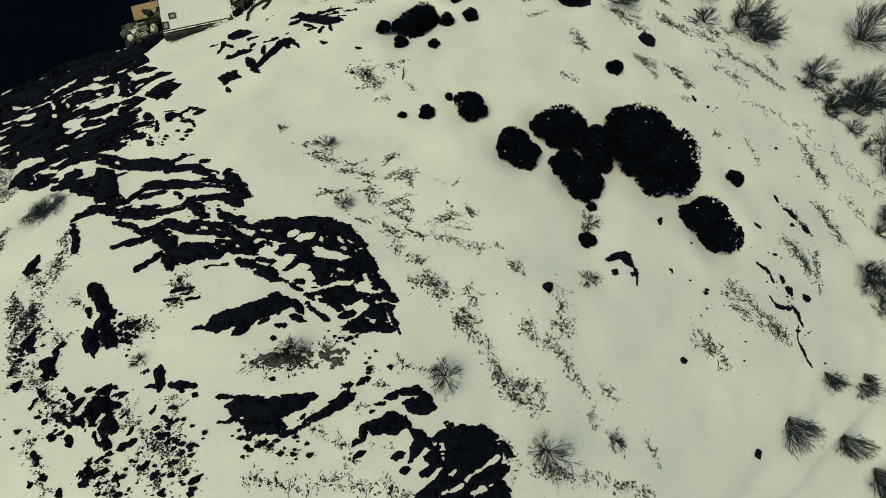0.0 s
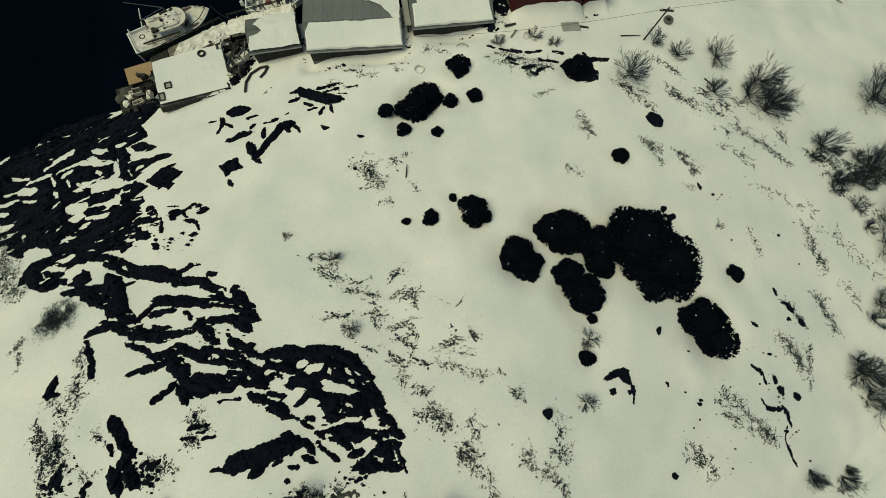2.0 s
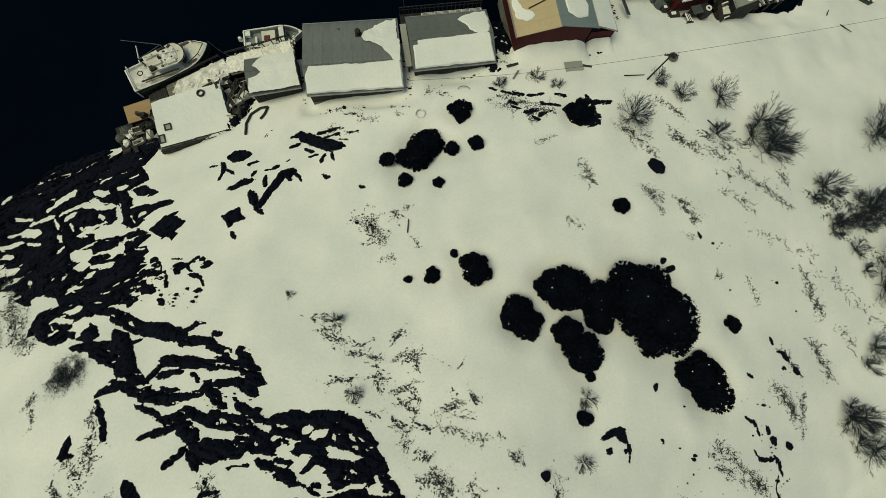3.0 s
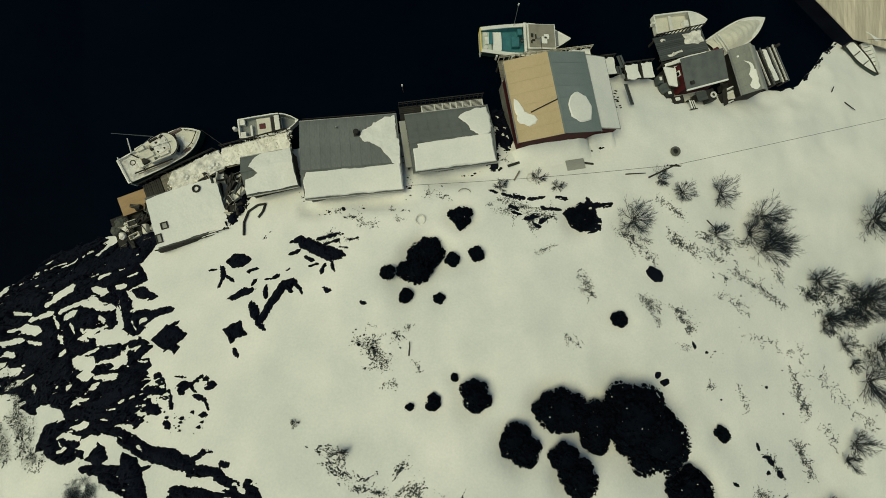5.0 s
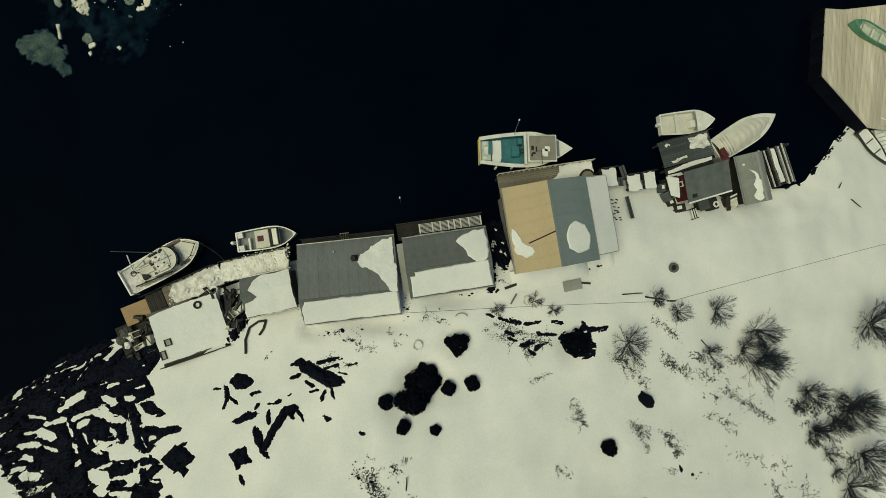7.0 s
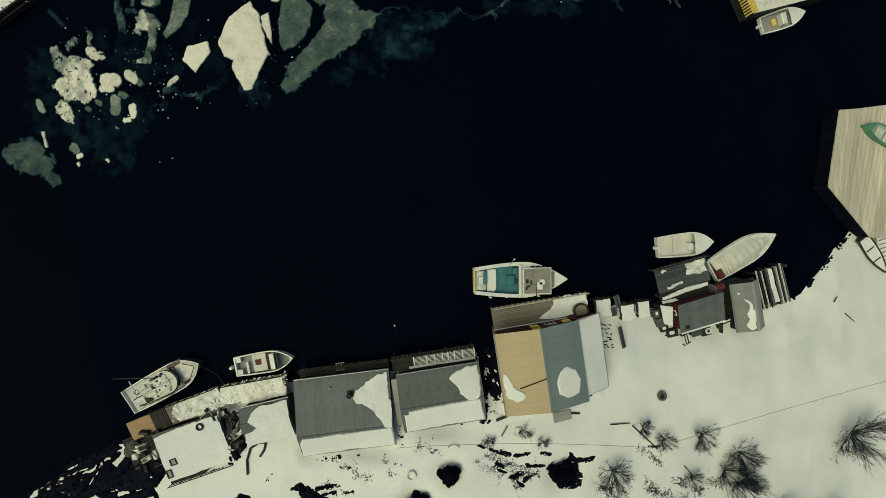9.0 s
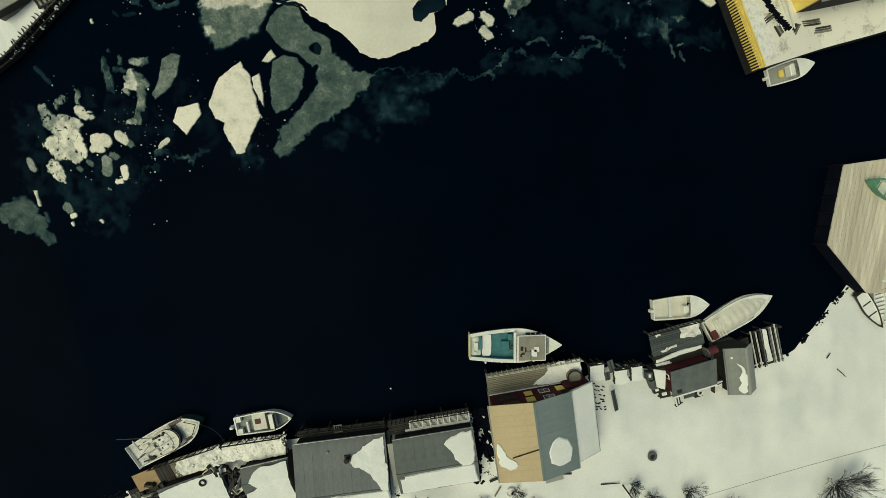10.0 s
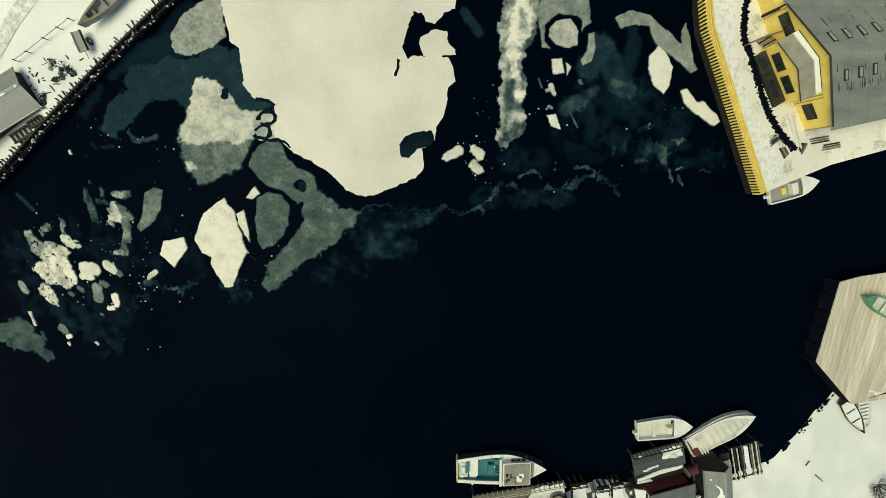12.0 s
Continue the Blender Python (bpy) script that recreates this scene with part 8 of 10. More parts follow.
def boulder(x, y, r, seed, label="dark boulder standing out of the snow"):
    rnd = random.Random(seed)
    bm = bmesh.new()
    bmesh.ops.create_icosphere(bm, subdivisions=4, radius=1)
    cuts = [(Vector((rnd.gauss(0, 1), rnd.gauss(0, 1), rnd.gauss(0, 0.7))).normalized(), rnd.uniform(0.55, 0.85)) for _ in range(11)]
    sx, sy, turn = r * rnd.uniform(0.9, 1.2), r * rnd.uniform(0.75, 1.05), rnd.uniform(0, 6)
    for v in bm.verts:
        n = 1 + 0.30 * noise.noise(v.co * 1.3 + Vector((seed * 3.1, 0, 0))) + 0.13 * noise.noise(v.co * 3.5 + Vector((0, seed, 0)))
        c = v.co * n
        for way, far in cuts:
            c = c - way * max(0.0, c.dot(way) - far)
        c = c * (1 + 0.16 * noise.noise(v.co * 4.5 + Vector((seed, 3, 0))) + 0.09 * noise.noise(v.co * 11 + Vector((0, seed, 5))))
        p = Vector((c.x * sx * 1.2, c.y * sy * 1.2, c.z * r * 0.6))
        p.z = min(p.z, r * 0.45)
        v.co = Matrix.Rotation(turn, 3, "Z") @ p
    ob = part("boulder", bm, ROCK)
    ob.location = (x, y, gz(x, y) + 0.02)
    return tagged(ob, label, "rock", "boulders on the slope")


BOULDERS = [(15.4, 25.7, 0.55), (5.8, 6.8, 0.28), (15.4, 18.3, 0.30), (14.9, 18.8, 0.22), (22.9, 7.0, 0.28), (17.1, -1.2, 0.25), (13.0, 3.4, 0.2), (13.1, 11.0, 0.20)]
for i, (x, y, r) in enumerate(BOULDERS):
    boulder(x, y, r, i + 1)
ledges([(9.37, 8.51, 9.88, 8.66, 0.15), (9.89, 8.69, 10.49, 8.72, 0.24), (10.41, 8.62, 10.63, 8.35, 0.27), (10.68, 8.26, 10.87, 7.75, 0.12), (10.87, 7.75, 10.83, 7.16, 0.06), (9.63, 7.77, 9.75, 7.68, 0.18), (10.55, 7.8, 10.61, 7.71, 0.09)], [], "rock hollow half drifted over with snow", 131, 15, (1.3, 1.6), step=0.06, rise=0.3)
ledges([(3.57, 31.76, 4.16, 31.6, 0.1), (4.49, 31.43, 5.18, 31.18, 0.13), (5.47, 31.35, 6, 31.1, 0.17), (6.41, 31.07, 7.48, 31.31, 0.12), (4.93, 30.48, 5.53, 30.24, 0.12), (6.11, 29.58, 6.97, 29.93, 0.16), (7.14, 29.39, 8, 29.79, 0.16), (9.41, 30.1, 11.13, 30.22, 0.38), (9.82, 29.47, 10.81, 29.07, 0.5), (10.51, 30.55, 12.64, 30.93, 0.17), (10.91, 30.76, 11.43, 29.28, 0.42), (6.51, 29.25, 6.99, 29.02, 0.12), (8.54, 31.33, 9.18, 31.18, 0.13), (5.11, 30.06, 5.72, 29.91, 0.1), (7.41, 30.44, 8.71, 30.32, 0.1)],
       [],
       "low dark rocks and heather behind the boathouses", seed=141, turn=0, grain=(1.6, 2.2), slit=0.26, rise=0.3)
ledges([(19.6, 8.89, 20.21, 8.69, 0.11), (20.2, 8.63, 20.49, 7.85, 0.06), (20.03, 6.99, 20.32, 6.39, 0.09), (20.32, 6.39, 21.58, 6.35, 0.14), (21.62, 6.55, 22.02, 5.76, 0.11), (21.92, 5.77, 22.13, 5.26, 0.07), (21.75, 5.29, 21.53, 4.32, 0.04), (21.53, 4.32, 21.83, 3.64, 0.05), (21.82, 3.57, 22.16, 3.04, 0.05), (21.55, 7.44, 21.91, 7.35, 0.18), (23.65, 12.56, 23.95, 12.3, 0.19), (24.46, 11.74, 24.76, 11.55, 0.19), (22.73, 13.78, 22.91, 13.37, 0.08), (23.18, 12.85, 23.7, 12.78, 0.1), (21.23, 8.15, 21.41, 7.89, 0.11), (20.34, 11.5, 20.52, 11.39, 0.13), (23.41, 11.82, 23.59, 11.75, 0.09), (18.05, 20.75, 18.12, 20.59, 0.16)],
       [],
       "thin crooked rock edge and stones along the slope", seed=151, turn=60, grain=(1.4, 1.8), step=0.05, rise=0.2)


ledges([(4.35, 38.7, 4.75, 37.6, 0.62), (4.9, 37.5, 5.2, 36.0, 0.46), (4.45, 36.6, 4.9, 35.4, 0.3)], [(4.4, 38.3, 4.6, 38.2, 0.08), (4.9, 37.3, 5.05, 37.1, 0.1), (4.7, 36.6, 4.8, 36.5, 0.09), (5.1, 36.4, 5.2, 36.2, 0.07)],
       "dark stones and rubbish between two boathouses", 137, 20, (1.6, 2.0), rise=0.35)


def stones(label, strokes, count, seed):
    """Countless fist- to head-sized stones that show through thin snow."""
    rnd = random.Random(seed)
    verts, faces = [], []
    for a, b, c, d, w in strokes:
        for _ in range(count // len(strokes)):
            t = rnd.random()
            x, y = a + (c - a) * t + rnd.gauss(0, 0.6) * w, b + (d - b) * t + rnd.gauss(0, 0.6) * w
            if value_noise(x * 0.9, y * 0.9, seed) < 0.3 + 0.3 * rnd.random():
                continue
            r, z, n, k = rnd.choice((0.03, 0.035, 0.04, 0.06, 0.08, 0.13)), gz(x, y), rnd.randint(5, 7), len(verts)
            turn = rnd.uniform(0, 6)
            for h, s in ((-0.06, 1.1), (r * 0.5, 0.9)):
                verts += [(x + r * s * rnd.uniform(0.4, 1.7) * math.cos(i * math.tau / n + turn), y + 0.7 * r * s * rnd.uniform(0.4, 1.7) * math.sin(i * math.tau / n + turn), z + h * rnd.uniform(0.7, 1.3)) for i in range(n)]
            verts.append((x, y, z + r * rnd.uniform(0.6, 0.9)))
            faces += [(k + i, k + (i + 1) % n, k + n + (i + 1) % n, k + n + i) for i in range(n)] + [(k + n + i, k + n + (i + 1) % n, k + 2 * n) for i in range(n)]
    return tagged(sheet_mesh("scattered_stones", verts, faces, ROCK), label, "stones", kind="stuff")


stones("small dark stones on the steep snowy flank", [(-18.3, 4.6, -16.2, 0.6, 1.0), (-15.6, 3.4, -13.6, -1.6, 1.3), (-13.0, -0.4, -9.2, -1.6, 1.1), (-11.4, 1.6, -9.4, -0.2, 0.8), (-6.6, 0.2, -4.8, -1.2, 0.9)], 900, 21)
stones("small dark stones below the cliff band", [(-4.2, 4.4, -2.4, 3.0, 0.5), (-3.0, 7.4, -1.4, 4.4, 0.35), (-12.6, 11.0, -9.4, 9.6, 0.6), (-19.2, 16.6, -14.6, 15.4, 0.7), (-7.0, 3.4, -4.0, 3.2, 0.6), (-13.6, 4.6, -12.8, 3.6, 0.4)], 420, 22)
# litter by the walls; these dark strips also stand in for shade there
stones("dark stones for litter and eave shade along the boathouse walls", [(-9.4, 29.7, -2.6, 31.0, 0.22), (1.6, 33.0, 4.5, 33.5, 0.10), (5.2, 34.2, 9.4, 34.5, 0.30), (9.6, 34.8, 12.8, 35.6, 0.25), (-2.9, 36.5, -2.3, 31.3, 0.25), (-11.1, 35.0, -10.5, 30.7, 0.20), (4.0, 38.0, 5.4, 34.5, 0.50)], 230, 24)
stones("small dark stones and sods on the open slope", [(20.5, 10.0, 22.5, 3.0, 0.8), (14.0, 8.0, 18.0, 2.0, 1.8), (18.0, 22.0, 28.0, 16.0, 2.2), (-6.0, 22.0, -4.0, 19.6, 0.6)], 150, 23)


# ---- plants ----
def juniper(x, y, r, seed, tall=0.6):
    """A dense evergreen: a lumpy dark heart, ragged tufts all over it and needle sprays standing out of them."""
    rnd = random.Random(seed)
    top = thing("juniper_tree" if r > 1 else "juniper_bush", pose(x, y, gz(x, y) + (0.12 if r > 0.7 else -0.03)), "dense dark evergreen juniper standing in snow" if r > 1 else "small dark evergreen juniper bush in snow", "tree" if r > 1 else "bush", "junipers on the hill")
    part("trunk", rods(((0, 0, -0.2), (0, 0, r * tall), 0.05 + 0.05 * r, 0.03), sides=7), BARK, top)
    lobes = [(rnd.uniform(0.3, 0.74) * r, rnd.uniform(0, math.tau), rnd.uniform(0.22, 0.42) * r) for _ in range(max(6, int(9 + r * 8)))]
    lobes = [(d * math.cos(a), d * math.sin(a), s) for d, a, s in lobes] + [(0, 0, r * 0.70)]
    verts, faces = [], []
    ball = bmesh.new()
    bmesh.ops.create_icosphere(ball, subdivisions=2, radius=1)
    ball.verts.index_update()
    fine = [v.co.copy() for v in ball.verts], [tuple(v.index for v in f.verts) for f in ball.faces]
    ball.free()
    ball = bmesh.new()
    bmesh.ops.create_icosphere(ball, subdivisions=1, radius=1)
    ball.verts.index_update()
    coarse = [v.co.copy() for v in ball.verts], [tuple(v.index for v in f.verts) for f in ball.faces]
    ball.free()

    def lump(shape, centre, s, rough, flat):
        base, k = len(verts), rnd.uniform(0, 90)
        for co in shape[0]:
            q = s * (0.9 + rough * noise.noise(co * 2.3 + Vector((k, seed, 0))))
            verts.append((centre[0] + co.x * q, centre[1] + co.y * q, max(0.02, centre[2] + co.z * q * flat)))
        faces.extend(tuple(base + i for i in f) for f in shape[1])

    for lx, ly, s in lobes:
        zc = s * 0.55 + (r - math.hypot(lx, ly)) * tall * 0.35
        lump(fine, (lx, ly, zc), s * 0.88, 0.28, tall)
        for _ in range(int(14 + 70 * s)):
            a, h = rnd.uniform(0, math.tau), rnd.uniform(-0.3, 0.95)
            w = math.sqrt(max(0, 1 - h * h))
            k = s * rnd.uniform(0.84, 1.06)
            lump(coarse, (lx + math.cos(a) * w * k, ly + math.sin(a) * w * k, zc + h * k * tall), rnd.uniform(0.04, 0.12) + 0.02 * r, 0.7, 0.8)
        for _ in range(int(50 + 300 * s * s)):
            a, h = rnd.uniform(0, math.tau), rnd.uniform(-0.35, 1)
            w = math.sqrt(max(0, 1 - h * h))
            out = Vector((math.cos(a) * w, math.sin(a) * w, h))
            p = Vector((lx, ly, zc)) + Vector((out.x, out.y, out.z * tall)) * s * rnd.uniform(0.9, 1.1)
            if p.z < 0.03:
                continue
            way = (out + Vector((rnd.uniform(-.7, .7), rnd.uniform(-.7, .7), rnd.uniform(-.2, .5)))).normalized()
            length, width = rnd.choice((0.04, 0.06, 0.08, 0.10, 0.14)), rnd.uniform(0.02, 0.06)
            side = way.orthogonal().normalized()
            other = way.cross(side)
            b = len(verts)
            verts += [tuple(p + side * width), tuple(p - side * width * 0.5 + other * width * 0.9), tuple(p - side * width * 0.5 - other * width * 0.9), tuple(p + way * length)]
            faces += [(b, b + 1, b + 3), (b + 1, b + 2, b + 3), (b + 2, b, b + 3)]
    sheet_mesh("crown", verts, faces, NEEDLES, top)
    verts, faces = [], []
    for _ in range(int(2.2 * r * r)):
        d, a = r * math.sqrt(rnd.random()) * 0.95, rnd.uniform(0, math.tau)
        px, py = d * math.cos(a), d * math.sin(a)
        z = max((s * 0.55 + (r - math.hypot(lx, ly)) * tall * 0.35 + tall * s * math.sqrt(max(0, 1 - ((px - lx) ** 2 + (py - ly) ** 2) / (s * s))) for lx, ly, s in lobes if math.hypot(px - lx, py - ly) < s), default=None)
        if z is None:
            continue
        lump(coarse, (px, py, z + 0.02), rnd.choice((0.015, 0.02, 0.025, 0.05)), 0.8, 0.5)
    if faces:
        tagged(sheet_mesh("caught_snow", verts, faces, SNOW, top), "specks of snow caught in the needles", kind="stuff")
    return top


for i, (x, y, r) in enumerate(JUNIPERS):
    juniper(x, y, r, 300 + (i if i < 15 else i - 3))


def shrub(x, y, r, seed, upright=0.9, lean=(0.0, 0.0)):
    """A leafless shrub: stems that fan out from one root and fork into twigs."""
    rnd = random.Random(seed)
    top = thing("bare_shrub", pose(x, y, gz(x, y) - 0.03), "leafless grey-brown shrub with fanned twigs in snow", "shrub", "leafless shrubs")
    stems, twigs = bmesh.new(), ([], [])

    def grow(a, way, length, thick, depth):
        b = a + way * length
        if depth == 0:
            rod(stems, a, b, thick, thick * 0.7, 4)
        else:
            side = way.orthogonal().normalized() * thick
            other = way.cross(side).normalized() * thick
            k = len(twigs[0])
            twigs[0].extend([tuple(a + side), tuple(a - side * 0.5 + other), tuple(a - side * 0.5 - other), tuple(b)])
            twigs[1].extend([(k, k + 1, k + 3), (k + 1, k + 2, k + 3), (k + 2, k, k + 3)])
        if depth < 3:
            for _ in range(rnd.randint(3, 5) if depth < 2 else 5):
                t = rnd.uniform(0.45, 1.0)
                bend = (way + Vector((rnd.uniform(-1, 1), rnd.uniform(-1, 1), rnd.uniform(-0.3, 0.7))) * 0.62).normalized()
                grow(a.lerp(b, t), bend, length * rnd.uniform(0.45, 0.72), thick * 0.66, depth + 1)

    for _ in range(int(15 + 10 * min(r, 2.6))):
        a, up = rnd.uniform(0, math.tau), rnd.uniform(0.25, 1.3) * upright
        way = Vector((math.cos(a) + lean[0], math.sin(a) + lean[1], up)).normalized()
        grow(Vector((rnd.uniform(-.1, .1) * r, rnd.uniform(-.1, .1) * r, 0)), way, r * rnd.uniform(0.38, 0.62), 0.010 + 0.005 * r, 0)
    part("stem", stems, BARK, top)
    tagged(sheet_mesh("twig_crown", *twigs, TWIG, top), kind="stuff")
    return top


SHRUBS = [(14.3, 29.8, 1.8), (22.1, 32.3, 1.47), (18.7, 32.1, 1.18), (16.8, 33.1, 0.96), (25.5, 27.9, 2.2), (25.8, 30.6, 1.9), (24.4, 29.0, 1.6), (26.4, 28.6, 1.5), (21.1, 28.9, 1.23), (38.2, 31.0, 3.0), (7.2, 32.8, 0.77), (8.6, 32.1, 0.60), (4.4, 32.0, 0.76), (30.7, 25.4, 1.59),
          (44.9, 40.1, 1.7), (35.2, 23.8, 2.4), (31.3, 22.5, 1.47), (34.0, 22.4, 1.12), (36.2, 20.1, 2.45), (32.3, 13.0, 1.42)]
SHRUBS_UPHILL = [(-6.0, 14.7, 0.70), (-4.6, 10.9, 0.63), (0.7, 2.7, 1.04), (-5.8, 3.7, 0.85), (5.2, -0.4, 1.19), (19.6, 0.3, 1.6), (8.0, 7.3, 0.64), (8.6, 10.5, 0.75), (23.2, 2.7, 1.13), (26.1, 2.0, 1.16), (23.7, -0.7, 1.47), (25.6, -2.6, 1.84),
                 (34.5, 17.6, 2.2), (29.2, 8.3, 2.0), (30.6, 6.2, 1.7), (-8.9, 16.2, 0.35), (-12.1, 3.2, 0.37), (8.6, -0.1, 0.54)]
SHRUBS_EAST = [(29.5, 24.5, 0.89), (30.7, 21.8, 0.87), (33.4, 22.8, 1.26), (33.1, 18.8, 0.78), (31.4, 11.9, 0.98), (29.1, 9.1, 0.94), (30.3, 8.3, 1.18), (29.4, 6.6, 1.01), (26.8, 2.6, 0.74), (36.0, 24.0, 1.71), (31.1, 22.4, 1.0), (34.1, 24.7, 0.94), (31.9, 25.0, 0.7), (32.6, 20.4, 0.9)]
for i, (x, y, r) in enumerate(SHRUBS + SHRUBS_UPHILL + SHRUBS_EAST):
    shrub(x, y, r, 700 + i, lean=(0.25, -1.1) if x > 19 and y < 4 else (0.0, 0.0))


def heather(label, strokes, density, size, material, seed, height=0.06, comb=0.95):
    """Low heather and sods that show through thin snow: bent drifts of countless dark flecks and sprigs along strokes."""
    rnd = random.Random(seed)
    verts, faces = [], []
    for a, b, c, d, w in strokes:
        for _ in range(max(2, int((math.hypot(c - a, d - b) + 2 * w) * 2 * w * density))):
            t = rnd.random()
            x0, y0 = a + (c - a) * t + rnd.gauss(0, 0.45) * w, b + (d - b) * t + rnd.gauss(0, 0.45) * w
            spread, turn, bow = size * rnd.choice((0.5, 0.8, 1.1, 1.5, 2.2, 3.0)), math.atan2(d - b, c - a + 1e-6) + rnd.gauss(0, comb), rnd.uniform(-0.5, 0.5)
            z0 = gz(x0, y0)
            sx, sy = (gz(x0 + 0.3, y0) - z0) / 0.3, (gz(x0, y0 + 0.3) - z0) / 0.3
            for _ in range(int(3 + 11 * spread / size * rnd.uniform(0.5, 1))):
                u, v = rnd.gauss(0, 0.8) * spread, rnd.gauss(0, 0.10 + 0.12 * comb) * spread
                v += bow * u * u / max(spread, 0.01)
                dx, dy = u * math.cos(turn) - v * math.sin(turn), u * math.sin(turn) + v * math.cos(turn)
                x, y, z = x0 + dx, y0 + dy, z0 + sx * dx + sy * dy
                r, n, k, g = size * rnd.choice((0.10, 0.14, 0.18, 0.24, 0.34, 0.5)), rnd.randint(4, 6), len(verts), turn + rnd.gauss(0, 0.45)
                cg, sg = math.cos(g), math.sin(g)
                for i in range(n):
                    e, f = r * rnd.uniform(0.5, 1.9) * math.cos(i * math.tau / n), 0.6 * r * rnd.uniform(0.4, 1.5) * math.sin(i * math.tau / n)
                    verts.append((x + e * cg - f * sg, y + e * sg + f * cg, z - 0.015))
                verts.append((x, y, z + height * rnd.uniform(0.5, 1.2)))
                faces += [(k + i, k + (i + 1) % n, k + n) for i in range(n)]
                if rnd.random() < 0.6:
                    g, l, q = rnd.uniform(0, math.tau), size * rnd.uniform(0.25, 0.8), len(verts)
                    px, py = -math.sin(g) * size * 0.05, math.cos(g) * size * 0.05
                    verts += [(x + px, y + py, z), (x - px, y - py, z), (x + math.cos(g) * l, y + math.sin(g) * l, z + height * rnd.uniform(0.4, 1.3))]
                    faces += [(q, q + 1, q + 2)]
    return tagged(sheet_mesh("heather_patch", verts, faces, material), label, "heather", kind="stuff")


def grass(label, strokes, density, size, material, seed, height=0.14, lean=(0.9, 0.1)):
    """Dead grass and brush that leans with the wind: countless blades along strokes."""
    rnd = random.Random(seed)
    verts, faces = [], []
    for a, b, c, d, w in strokes:
        for _ in range(int((math.hypot(c - a, d - b) + 2 * w) * 2 * w * density)):
            t = rnd.random()
            x, y = a + (c - a) * t + rnd.gauss(0, 0.5) * w, b + (d - b) * t + rnd.gauss(0, 0.5) * w
            if value_noise(x * 1.4, y * 2.2, seed) < 0.2 + 0.3 * rnd.random():
                continue
            z = gz(x, y)
            for _ in range(4):
                g, l = rnd.gauss(0, 0.6), size * rnd.uniform(0.5, 1.4)
                ex, ey = (lean[0] * math.cos(g) - lean[1] * math.sin(g)) * l, (lean[0] * math.sin(g) + lean[1] * math.cos(g)) * l
                ox, oy, q = x + rnd.gauss(0, size * 0.5), y + rnd.gauss(0, size * 0.4), len(verts)
                verts += [(ox - ey * 0.08, oy + ex * 0.08, z - 0.02), (ox + ey * 0.08, oy - ex * 0.08, z - 0.02), (ox + ex, oy + ey, z + height * rnd.uniform(0.5, 1.2))]
                faces += [(q, q + 1, q + 2)]
    return tagged(sheet_mesh("dry_grass", verts, faces, material), label, "grass", kind="stuff")


HEATH_CREST = [(-4.99, 21.06, -3.87, 19.92, 0.65), (-3.17, 21.21, -2.05, 21.91, 0.22), (-5.35, 19.27, -3.37, 19.79, 0.21), (-1.53, 19.51, -1.27, 19.28, 0.25), (-3.36, 18.54, -2.59, 18.32, 0.14), (0.05, 9.28, 2.55, 8.67, 0.27)]
HEATH_BROW = [(-7.21, 14.89, -6.66, 14.72, 0.26), (-6.4, 14.2, -5.52, 13.56, 0.31), (-5.21, 13.09, -4.69, 13.04, 0.12), (-4.91, 12.89, -3.3, 12.66, 0.24), (-4.58, 13.4, -4.27, 13.34, 0.15), (-3.56, 12.21, -3.19, 12.06, 0.18), (-3.52, 11.78, -2.63, 11.6, 0.24), (-3.43, 11.39, -3.16, 11.01, 0.23), (-6.23, 11.31, -5.54, 11.58, 0.15), (-5.54, 11.58, -4.5, 11.55, 0.15), (-2.81, 10.92, -2.01, 11.18, 0.21), (-3.63, 10.03, -3.04, 9.79, 0.17)]
HEATH_BROW_EAST = [(-2.6, 12.59, -1.04, 12.98, 0.27), (-1.35, 12.98, -1.16, 12.17, 0.21), (-2.01, 11.18, -1.18, 11.17, 0.21), (-2.24, 10.35, -1.62, 10.46, 0.17), (-1.62, 10.46, -1.07, 9.71, 0.17), (-1.23, 10.94, -0.95, 10.32, 0.17), (-0.28, 9.9, 0.93, 10.39, 0.2), (0.93, 10.39, 1.67, 10.42, 0.2), (1.7, 10.88, 2.26, 10.44, 0.26), (1.08, 9.8, 1.81, 9.66, 0.17), (-2.17, 9.37, -1.33, 9.26, 0.28), (-0.92, 9.42, -0.63, 9.13, 0.23), (-2.62, 13.82, -2.03, 14.22, 0.22), (0.94, 12.0, 1.31, 12.35, 0.12)]
HEATH_THICKET = [(19.25, 29.12, 22.44, 27.49, 0.38), (22.68, 28.36, 23.99, 28.27, 0.39), (26.29, 25.99, 27.24, 25.26, 0.33), (28.59, 24.86, 30.71, 24.14, 0.45), (30.71, 24.14, 36.88, 23.61, 0.57), (12.71, 28.95, 15.61, 27.96, 0.37), (16.55, 31.48, 18.62, 30.0, 0.33), (17.43, 28.51, 19.0, 27.44, 0.27), (14.31, 24.05, 15.52, 22.14, 0.25), (17.11, 23.17, 17.95, 21.84, 0.2), (20.49, 25.8, 21.98, 25.42, 0.16), (21.54, 23.82, 22.66, 23.37, 0.21)]
HEATH_SLAB = [(-4.7, 0.9, -3.9, 0.5, 0.17), (-3.7, 0.3, -3.3, 0.1, 0.25), (-3.1, 1.7, -2.5, 1.4, 0.15), (-2.5, 2.5, -1.8, 2.4, 0.18), (-2.4, 0.1, -1.5, -0.1, 0.11), (-3.4, -0.3, -2.6, -0.5, 0.16), (3.4, 0.0, 3.6, -1.3, 0.25)]
